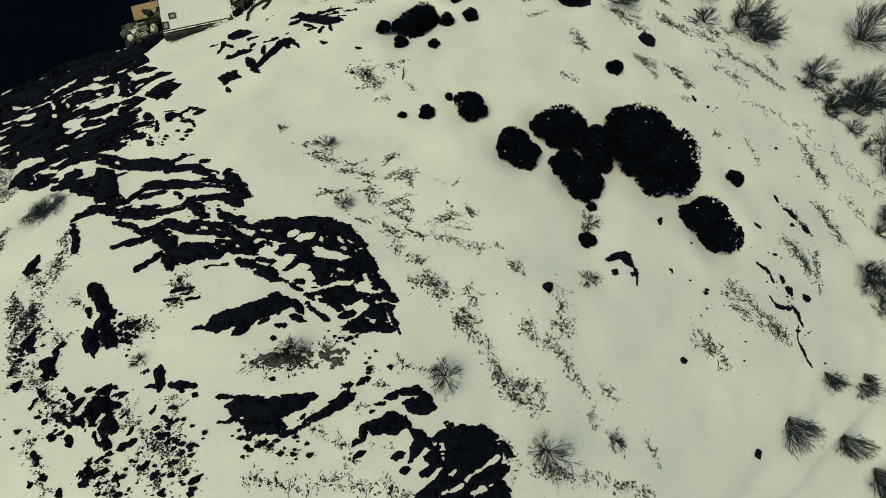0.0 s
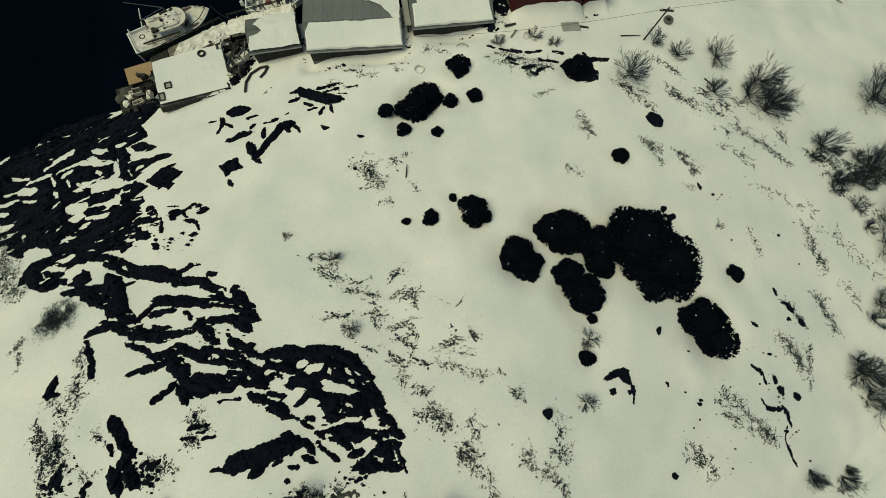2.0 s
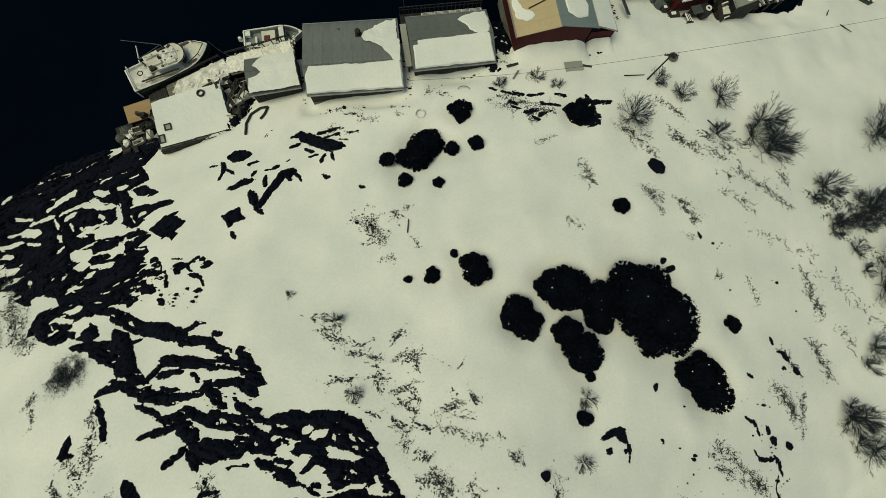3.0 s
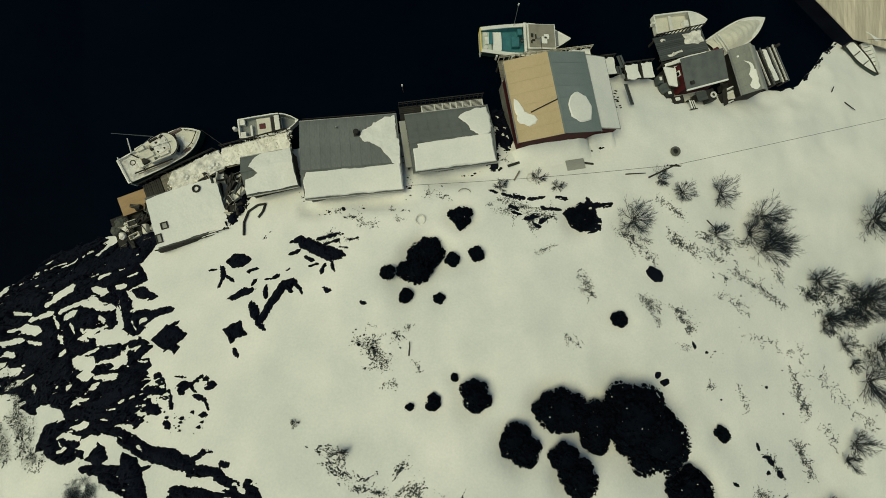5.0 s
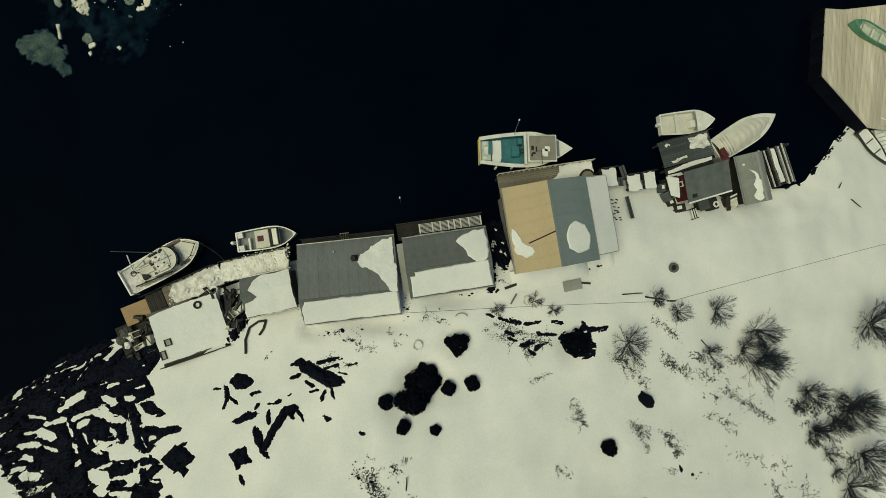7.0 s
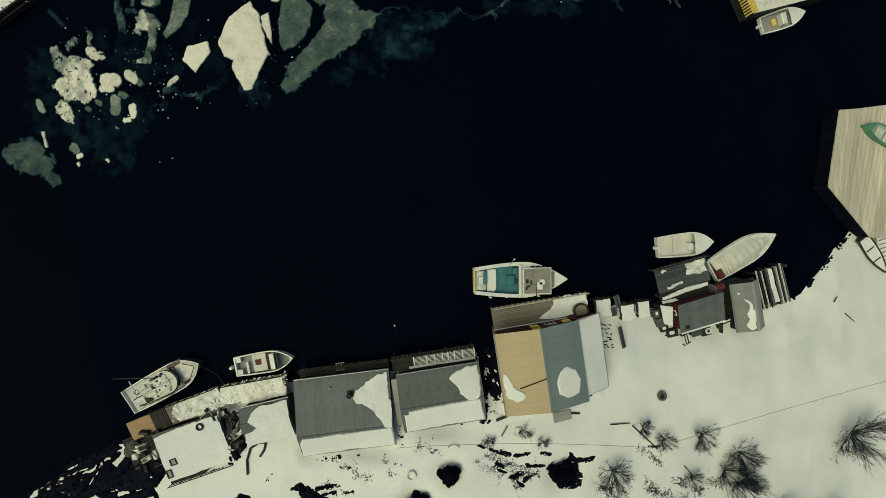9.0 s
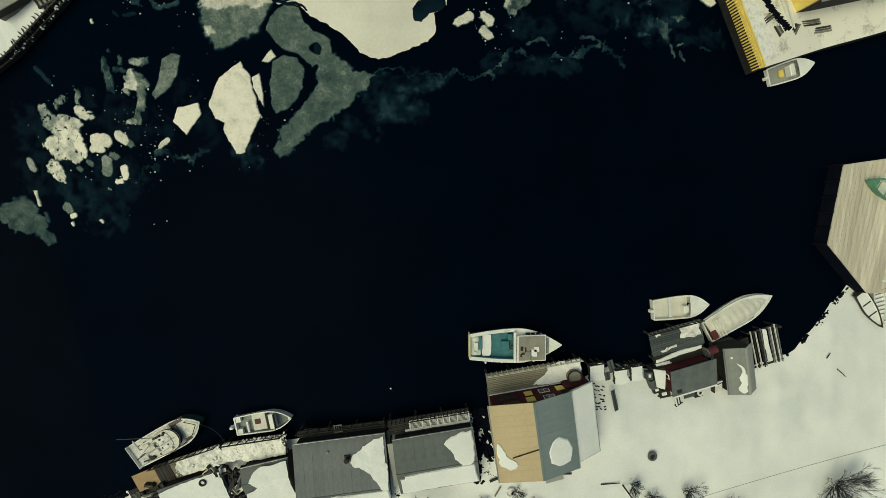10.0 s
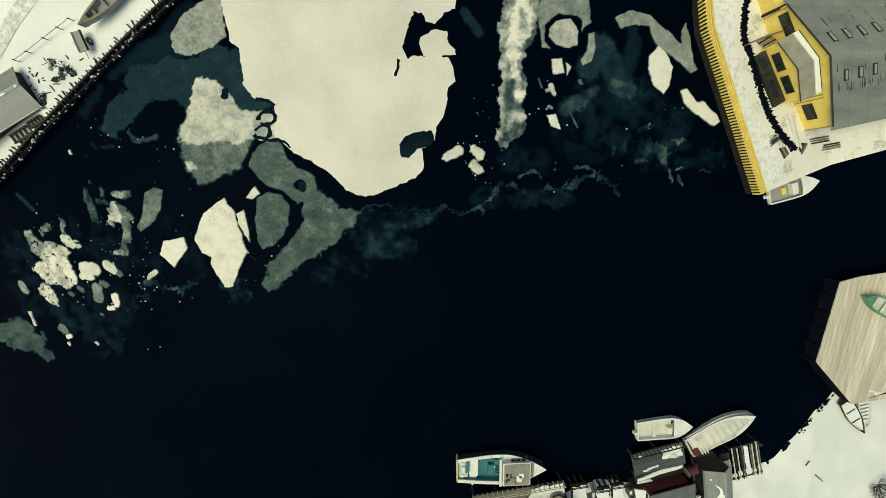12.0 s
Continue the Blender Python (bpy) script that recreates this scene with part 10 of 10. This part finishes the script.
drift_ice("long mottled white strip of slush ice", (), 52, soft=0.22, ragged=0.45, patchy=0.5, polys=[([(4.7, 79.2), (5.0, 78.4), (4.9, 76.9), (5.1, 75.4), (4.9, 74.0), (5.2, 72.2), (5.0, 70.9), (5.7, 70.3), (6.5, 71.2), (7.2, 71.9), (7.1, 72.9), (6.8, 74.3), (7.0, 75.1), (6.7, 76.2), (6.8, 77.4), (7.4, 78.3), (7.7, 80.2), (7.6, 82), (7.4, 92), (5.0, 92), (5.0, 82)], 0.78), ([(5.4, 78.9), (5.4, 76.9), (6.0, 75.4), (5.9, 74.4), (6.6, 73.5), (6.8, 74.3), (6.5, 75.1), (6.4, 76.2), (6.4, 77.4), (7.0, 78.6), (7.3, 80.2), (7.0, 81.2), (5.8, 81.1)], 1.05)])
drift_ice("grey ice collar round a pale plate", (), 54, soft=0.12, ragged=0.2, polys=[([(7.5, 79.8), (7.7, 81.3), (11.3, 81.6), (11.7, 79.9), (11.0, 79.1), (10.9, 79.9), (10.1, 80.2), (9.0, 80.0), (8.2, 79.3), (8.2, 78.3), (8.7, 77.7), (8.0, 77.8)], 0.6)])
drift_ice("pale rounded ice plate", (), 53, soft=0.12, ragged=0.1, polys=[([(8.4, 79.0), (9.0, 79.7), (10.1, 80.0), (10.8, 79.1), (10.7, 78.1), (10.0, 77.8), (9.1, 78.0), (8.5, 78.5)], 0.74)])
drift_ice("white squarish ice floe", (), 55, soft=0.08, ragged=0.08, polys=[([(8.8, 77.0), (9.6, 77.1), (9.9, 76.1), (9.0, 75.9)], 0.88)])
drift_ice("white three-cornered ice floe", (), 56, soft=0.08, ragged=0.08, polys=[([(9.9, 76.9), (10.4, 76.6), (10.1, 75.8)], 0.84)])
drift_ice("white pentagonal ice floe", (), 58, soft=0.08, ragged=0.08, polys=[([(8.7, 73.0), (9.4, 73.2), (9.9, 72.0), (9.1, 72.2)], 0.94)])
drift_ice("bent pale ice strip", (), 57, soft=0.1, ragged=0.1, polys=[([(11.5, 79.0), (12.0, 79.2), (12.2, 78.0), (11.9, 77.0), (11.2, 76.6), (11.0, 77.1), (11.5, 77.8)], 0.64)])
drift_ice("pale bent ice plate near the yellow quay", (), 59, soft=0.12, ragged=0.15, polys=[([(13.6, 80.4), (14.9, 81.0), (16.3, 80.8), (17.4, 80.1), (18.4, 79.6), (19.3, 78.9), (19.1, 79.9), (19.5, 80.6), (20.0, 79.4), (20.5, 77.8), (20.9, 77.2), (20.3, 76.9), (19.3, 77.6), (18.5, 78.0), (17.5, 78.3), (16.7, 79.1), (16.4, 80.0), (15.0, 79.9), (14.1, 79.6)], 0.63)])
drift_ice("oval lump of snow-covered ice", (), 64, soft=0.2, ragged=0.12, polys=[([(16.6, 77.8), (17.3, 78.6), (18.0, 78.2), (18.7, 77.2), (18.5, 75.9), (18.1, 75.2), (17.1, 75.8), (16.7, 76.8)], 1.0)])
drift_ice("long lump of snow-covered ice", (), 65, soft=0.22, ragged=0.12, polys=[([(19.5, 75.5), (20.0, 75.8), (21.1, 74.8), (21.7, 74.9), (22.8, 74.1), (23.4, 73.4), (22.8, 73.0), (21.5, 73.7), (20.7, 74.1), (19.9, 74.7)], 1.0)])
drift_ice("slate-blue ice skin along the quay", [(-24.37, 70.89, -23.65, 70.51, 0.42, 0.33), (-23.52, 71.48, -20.69, 73.89, 0.91, 0.32), (-20.79, 74.16, -15.51, 74.78, 1.38, 0.32), (-15.46, 75.61, -14.05, 75.35, 1.21, 0.32), (-13.94, 75.09, -13.16, 72.69, 0.81, 0.33), (-13.17, 72.54, -11.92, 72.89, 0.33, 0.33), (-11.99, 73.04, -11.31, 72.67, 0.29, 0.34), (-17.28, 73.27, -14.73, 74.11, 1.22, 0.31), (-17.74, 72.68, -17.14, 72.3, 0.41, 0.3)], 2, soft=0.25, ragged=0.4)
drift_ice("thin dark ice skin beside the quay wall", [(-25.76, 71.71, -24.31, 73.91, 0.33, 0.17), (-23.06, 75.08, -20.79, 76.25, 0.65, 0.2), (-21.25, 75.87, -17.41, 76.88, 1.05, 0.22), (-18.6, 77.41, -17.26, 78.9, 0.64, 0.14)], 3, soft=0.5, ragged=0.5)
drift_ice("narrow hooked strip of grey ice", [(-22.46, 70.7, -21.92, 69.98, 0.15, 0.34), (-21.92, 69.98, -20.19, 70.39, 0.15, 0.38), (-24.71, 69.42, -23.78, 69.52, 0.13, 0.22), (-25.6, 69.68, -25.18, 69.4, 0.13, 0.2)], 4, soft=0.14, ragged=0.25)
drift_ice("fading fringe of dark grainy ice on open water", [(-5.41, 64.21, 0.14, 65.25, 0.77, 0.36), (-4.55, 63.03, -1.52, 62.7, 0.87, 0.32), (-6.71, 61.64, -4.98, 61.26, 0.7, 0.27), (-8.48, 60.41, -7.52, 60.27, 0.53, 0.24), (3.96, 66.66, 10.59, 66.96, 0.61, 0.22), (-14.78, 59.27, -13.93, 58.16, 0.4, 0.4), (-15.93, 59.21, -15.1, 57.86, 0.36, 0.36)], 9, soft=0.6, ragged=0.6, patchy=0.9)
drift_ice("thin lacy ice lines along the open water", [(-4.98, 65.55, -2.44, 65.76, 0.15, 0.46), (-2.44, 65.76, 0.12, 65.68, 0.13, 0.42), (0.13, 65.55, 3.56, 65.83, 0.11, 0.4), (3.56, 65.83, 5.3, 67.55, 0.15, 0.42), (5.3, 67.55, 6.51, 67.85, 0.17, 0.4), (6.51, 67.76, 8.1, 67.09, 0.13, 0.3), (7.97, 67.13, 10.54, 67.65, 0.17, 0.4), (10.53, 67.73, 13.2, 68.87, 0.2, 0.4), (13.2, 68.87, 15.21, 67.46, 0.2, 0.34), (-22.44, 58.78, -21.53, 59.12, 0.18, 0.44), (-21.52, 59.16, -20.42, 58.72, 0.18, 0.42), (-20.23, 58.73, -19.7, 58.25, 0.23, 0.46), (-19.68, 58.48, -18.37, 59.3, 0.18, 0.42), (-23.6, 57.51, -22.17, 57.8, 0.18, 0.32)], 10, soft=0.14, ragged=0.7, patchy=0.6)
drift_ice("small white fragment of drift ice", [(-22.06, 59.5, -21.42, 60.05, 0.2, 0.85)], 15, soft=0.10, ragged=0.12)
drift_ice("mottled white and grey slush plate", [(-24.27, 65.93, -23.05, 65.98, 0.3, 0.66), (-24.43, 64.84, -24.12, 64.33, 0.48, 0.95), (-24.89, 63.67, -24.77, 63.46, 0.22, 0.7), (-23.75, 64.96, -23.09, 64.24, 0.31, 0.56), (-23.5, 64, -23.48, 62.67, 0.4, 0.66), (-23.74, 62.21, -23.84, 61.47, 0.31, 0.6), (-24.59, 61.34, -24.18, 61.46, 0.31, 0.86), (-24.63, 64.13, -24.02, 64.02, 0.31, 1)], 17, soft=0.22, ragged=0.3, patchy=0.4)
drift_ice("small forked slush plate", [(-26.59, 65.84, -26.34, 64.93, 0.35, 0.56), (-26.27, 64.76, -26.12, 63.88, 0.27, 0.46), (-25.16, 66.33, -25.09, 65.86, 0.22, 0.46), (-25.68, 65.44, -24.8, 65.22, 0.18, 0.4), (-26.19, 66.81, -26.16, 66.68, 0.15, 0.6)], 18, soft=0.22, ragged=0.3, patchy=0.5)
drift_ice("white slushy ice cluster pitted with dark holes", [(-32.28, 62.2, -31.94, 61.28, 0.51, 0.74), (-31.09, 62.68, -30.45, 63.22, 0.27, 0.7), (-31.66, 61.3, -31, 60.58, 0.69, 0.78), (-30.57, 61.36, -29.59, 60.95, 0.69, 0.9), (-30.11, 59.97, -29.65, 59.05, 1.02, 1.05), (-31.81, 59.37, -31.08, 58.94, 0.8, 1.05), (-31.69, 57.67, -31.23, 56.96, 0.52, 1.05), (-32.15, 57.88, -31.87, 57.6, 0.43, 0.9)], 19, soft=0.28, ragged=0.35, patchy=0.35, pits=1)
drift_ice("small hooked slush plate", [(-29.19, 63.56, -29.19, 63.01, 0.23, 0.62), (-29.14, 62.19, -28.62, 61.94, 0.41, 0.82), (-28.1, 61.97, -27.92, 61.84, 0.27, 0.76), (-29.31, 64, -29.05, 63.74, 0.16, 0.5), (-29.21, 62.92, -29, 62.38, 0.18, 0.6)], 20, soft=0.22, ragged=0.3, pits=1)
drift_ice("small lump of pitted white drift ice", [(-27.7, 59.9, -26.89, 59.81, 0.55, 0.86), (-28.09, 59.16, -27.3, 59.21, 0.32, 0.9)], 30, soft=0.16, ragged=0.2)
drift_ice("small lump of pitted white drift ice", [(-25.6, 60.27, -25.15, 59.92, 0.45, 0.82), (-24.91, 59.84, -24.55, 59.58, 0.32, 0.5)], 31, soft=0.16, ragged=0.2)
drift_ice("small lump of grey drift ice", [(-33.98, 58.06, -33.76, 57.48, 0.31, 0.66)], 32, soft=0.16, ragged=0.2)
drift_ice("small lump of grey drift ice", [(-28.54, 58.16, -28.31, 57.98, 0.28, 0.54), (-29.45, 57.6, -29.31, 57.47, 0.19, 0.5)], 33, soft=0.16, ragged=0.2)
drift_ice("small lump of grey drift ice", [(-26.84, 58.29, -26.85, 57.32, 0.46, 0.58), (-26.34, 58.8, -25.87, 58.55, 0.23, 0.5)], 34, soft=0.16, ragged=0.2)
drift_ice("small lump of white drift ice", [(-25.34, 57.72, -25.22, 57.15, 0.32, 0.98), (-25.98, 56.6, -25.59, 56.73, 0.23, 0.92)], 35, soft=0.16, ragged=0.2)
drift_ice("small lump of grey drift ice", [(-26.79, 56.09, -26.65, 56, 0.14, 0.56)], 36, soft=0.16, ragged=0.2)
drift_ice("narrow splinter of white drift ice", [(-33.72, 55.56, -33.54, 54.44, 0.16, 0.85)], 37, soft=0.16, ragged=0.2)
drift_ice("small lump of grey drift ice", [(-30.99, 54.44, -30.71, 54.16, 0.39, 0.54)], 38, soft=0.16, ragged=0.2)
drift_ice("small lump of white drift ice", [(-30.47, 53.66, -30.18, 53.69, 0.24, 0.95)], 39, soft=0.16, ragged=0.2)
drift_ice("small lump of white drift ice", [(-30.49, 53.03, -30.45, 52.93, 0.17, 0.95)], 40, soft=0.16, ragged=0.2)
drift_ice("small lump of white drift ice", [(-27.76, 53.32, -27.67, 53.22, 0.17, 0.85)], 41, soft=0.16, ragged=0.2)
drift_ice("small lump of grey drift ice", [(-33.05, 53.72, -32.9, 53.2, 0.2, 0.38)], 42, soft=0.16, ragged=0.2)
drift_ice("thin sliver of dark ice", [(-32.85, 65.6, -31.62, 64.44, 0.18, 0.3)], 43, soft=0.16, ragged=0.2)
drift_ice("small lump of white drift ice", [(-27.45, 69.1, -27.38, 68.93, 0.11, 0.95)], 44, soft=0.16, ragged=0.2)
drift_ice("small lump of white drift ice", [(1.27, 69.72, 2.18, 70.09, 0.38, 0.84)], 45, soft=0.16, ragged=0.2)
drift_ice("small lump of white drift ice", [(3.32, 70.22, 3.81, 69.83, 0.38, 0.84), (3.33, 69.15, 3.77, 68.83, 0.38, 0.78)], 46, soft=0.16, ragged=0.2)
drift_ice("grey thin ice plate at the edge of the drift ice", [(-36.16, 53.67, -34.61, 54.11, 0.97, 0.5), (-35.38, 52.85, -33.89, 52.87, 0.88, 0.48), (-33.92, 52.13, -32.7, 51.51, 0.4, 0.44), (-35.42, 54.71, -34.67, 54.83, 0.44, 0.42)], 50, soft=0.25, ragged=0.35, patchy=0.2)
drift_ice("dim green slush between the small floes", [(-30.14, 55.55, -27.19, 53.79, 1.62, 0.24), (-33.14, 57.3, -25.65, 56.68, 1.89, 0.17), (-33.85, 61.17, -33.33, 56.28, 1.14, 0.18), (-27.25, 62.48, -22.13, 60.47, 1.35, 0.13), (-19.89, 63.72, -17.92, 60.25, 0.88, 0.12), (-24.97, 56.09, -23.65, 56.44, 0.37, 0.24), (-28.61, 54.93, -26.73, 53.32, 0.57, 0.3)], 51, soft=1.2, ragged=0.8, patchy=1.0)
drift_ice("small white ice fragments in dark water", [(8.84, 75.2, 9.14, 74.58, 0.21, 0.82), (8.61, 74.79, 8.81, 75, 0.17, 0.7), (8.77, 73.59, 9.04, 73.52, 0.15, 0.62), (7.95, 75.55, 8.25, 74.93, 0.08, 0.5), (10.56, 73.28, 11.09, 72.24, 0.09, 0.5), (11.19, 75.64, 11.29, 75.49, 0.15, 0.5)], 57, soft=0.1, ragged=0.15)
drift_ice("dark green-grey sheet of new ice", [(11.65, 76.61, 12.88, 78.23, 0.85, 0.37), (13.12, 77.53, 14.48, 75.59, 0.94, 0.33), (13.93, 75.55, 15.07, 75.22, 0.6, 0.47), (14.91, 76.04, 15.08, 79.32, 0.51, 0.25), (10.18, 73.67, 11.4, 74.15, 0.6, 0.43), (10.98, 73.71, 12.23, 75.02, 0.38, 0.38)], 60, soft=0.5, ragged=0.4, patchy=0.35)
drift_ice("dim green slush clouds in the water", [(12.43, 72.56, 18.62, 72.49, 2.02, 0.2), (12.71, 74.65, 16.99, 74.1, 1.56, 0.24), (15.84, 70.96, 18.4, 70.74, 1.15, 0.3), (19.3, 70.79, 23.49, 70.55, 0.82, 0.2), (5.97, 69.55, 8.61, 69.45, 0.68, 0.22), (10.24, 71.61, 12.14, 70.44, 1.04, 0.15)], 61, soft=1.3, ragged=0.9, patchy=1.0)
drift_ice("soft lumps of pale slush", [(17.26, 71.34, 17.38, 71.04, 0.31, 0.56), (18.01, 71.16, 18.6, 70.75, 0.49, 0.56), (18.33, 70.48, 18.87, 70.06, 0.31, 0.5), (16.42, 69.95, 16.89, 70.15, 0.22, 0.44), (19.46, 71.67, 20, 71.79, 0.22, 0.66), (16.58, 72.33, 17.13, 72.62, 0.18, 0.38), (13.93, 71.17, 14.46, 70.55, 0.11, 0.5), (23.12, 70.98, 23.76, 71.02, 0.23, 0.28)], 62, soft=0.4, ragged=0.5, patchy=0.5)
drift_ice("small crumbs of pale ice near the quay corner", [(19.16, 69.24, 19.53, 68.54, 0.16, 0.64), (19.84, 69.49, 20.44, 69.65, 0.11, 0.58), (20.22, 68.84, 20.42, 68.35, 0.14, 0.42), (22, 69.58, 22.87, 69.4, 0.14, 0.32), (11.09, 69.34, 12.23, 69.38, 0.13, 0.45), (12.22, 69.51, 12.8, 69.15, 0.09, 0.35), (6.82, 68.49, 8.21, 68.8, 0.13, 0.4), (7.99, 68.87, 8.5, 68.51, 0.11, 0.4)], 63, soft=0.16, ragged=0.3, patchy=0.4)
drift_ice("dark strip of thin ice", [(2.22, 79.72, 3.41, 78.44, 0.28, 0.27)], 66, soft=0.2, ragged=0.3)

# dark pools and a curl of open water in the white ice
def pool(points, seed):
    return tagged(floe(points, "dark melt pool in the snow-covered ice", DARK_ICE, seed, 0.004, 0.12, "melt_pool", 0.108), group="melt pools")


pool([(-2.3, 70.4), (-1.9, 70.8), (-1.1, 71.2), (-0.5, 71.4), (0.1, 71.4), (0.3, 70.8), (-0.2, 70.3), (-0.9, 70.1), (-1.5, 69.5), (-2.1, 69.6)], 301)
pool([(-14.6, 73.5), (-14.6, 73.2), (-14.9, 73.1), (-15.1, 73.2), (-15.1, 73.4), (-15.0, 73.7), (-14.8, 73.8), (-14.6, 73.7)], 303)
pool([(-9.1, 67.1), (-9.2, 66.8), (-9.4, 66.7), (-9.6, 66.8), (-9.7, 67.1), (-9.6, 67.4), (-9.4, 67.5), (-9.2, 67.4)], 304)
pool([(-2.5, 76.3), (-2.3, 76.2), (-2.3, 75.7), (-2.4, 75.3), (-2.5, 75.1), (-2.7, 75.2), (-2.5, 75.7)], 305)
pool([(-12.3, 71.7), (-12.3, 72.0), (-12.2, 72.2), (-11.8, 72.2), (-11.5, 72.2), (-11.4, 72.0), (-11.4, 71.8), (-11.6, 71.6), (-12.0, 71.6), (-11.9, 71.3), (-11.5, 71.4), (-11.2, 71.7), (-11.1, 72.1), (-11.4, 72.4), (-11.8, 72.5), (-12.3, 72.4), (-12.6, 72.1), (-12.6, 71.7)], 310)
pool([(-12.3, 71.3), (-12.0, 71.3), (-11.8, 71.2), (-11.7, 71.0), (-11.8, 70.8), (-11.9, 70.6), (-12.2, 70.6), (-12.5, 70.6), (-12.7, 70.8), (-12.9, 70.6), (-12.6, 70.3), (-12.2, 70.3), (-11.8, 70.4), (-11.5, 70.7), (-11.4, 71.0), (-11.6, 71.4), (-11.9, 71.6), (-12.3, 71.6)], 311)
pool([(-12.7, 70.9), (-12.1, 71.2), (-11.5, 71.3), (-11.6, 71.5), (-12.2, 71.4), (-12.8, 71.1)], 312)
pool([(-12.5, 73.1), (-12.0, 73.0), (-11.5, 72.7), (-11.7, 72.5), (-11.5, 72.4), (-11.2, 72.8), (-11.9, 73.2), (-12.5, 73.3)], 313)
pool([(-12.0, 70.5), (-12.4, 70.2), (-11.8, 70.3), (-10.8, 70.2), (-10.2, 69.8), (-10.1, 69.9), (-10.7, 70.4), (-11.8, 70.5), (-12.3, 70.3), (-12.0, 70.4)], 314)


def crumbs(name, label, spots, material, seed, grain=0.04, clump=1.1):
    """Countless flat crumbs of ice; spots are (x, y, half width, half depth, how many)."""
    rnd = random.Random(seed)
    verts, faces = [], []
    for x0, y0, w, d, turn, count in spots:
        for _ in range(count):
            u, v = rnd.gauss(0, 0.5) * w, rnd.gauss(0, 0.5) * d
            x, y = x0 + u * math.cos(turn) - v * math.sin(turn), y0 + u * math.sin(turn) + v * math.cos(turn)
            if value_noise(x * clump, y * clump, seed) < 0.25 + 0.35 * rnd.random():
                continue
            r, n, k = grain * rnd.choice((0.5, 0.7, 0.8, 1.0, 1.3, 1.9)), 5, len(verts)
            z = wz(x, y) + 0.036
            verts += [(x + r * rnd.uniform(0.6, 1.3) * math.cos(j * math.tau / n), y + r * rnd.uniform(0.6, 1.3) * math.sin(j * math.tau / n), z) for j in range(n)]
            verts += [(px, py, z - 0.06) for px, py, _ in verts[k:k + n]]
            faces += [tuple(range(k, k + n))] + [(k + j, k + n + j, k + n + (j + 1) % n, k + (j + 1) % n) for j in range(n)]
    return tagged(sheet_mesh(name, verts, faces, material), label, "ice", kind="stuff")


crumbs("ice_crumbs", "countless small ice crumbs drifting between the floes", [(-25, 60.5, 8, 5, 0.0, 200), (-14.5, 62, 4, 4, 0.0, 60), (9, 74, 4, 5, 0.0, 24), (17, 73, 4, 4, 0.0, 24), (-22, 70, 6, 5, 0.6, 60), (4, 72, 2, 5, 0.0, 60)], PALE_ICE, 44)
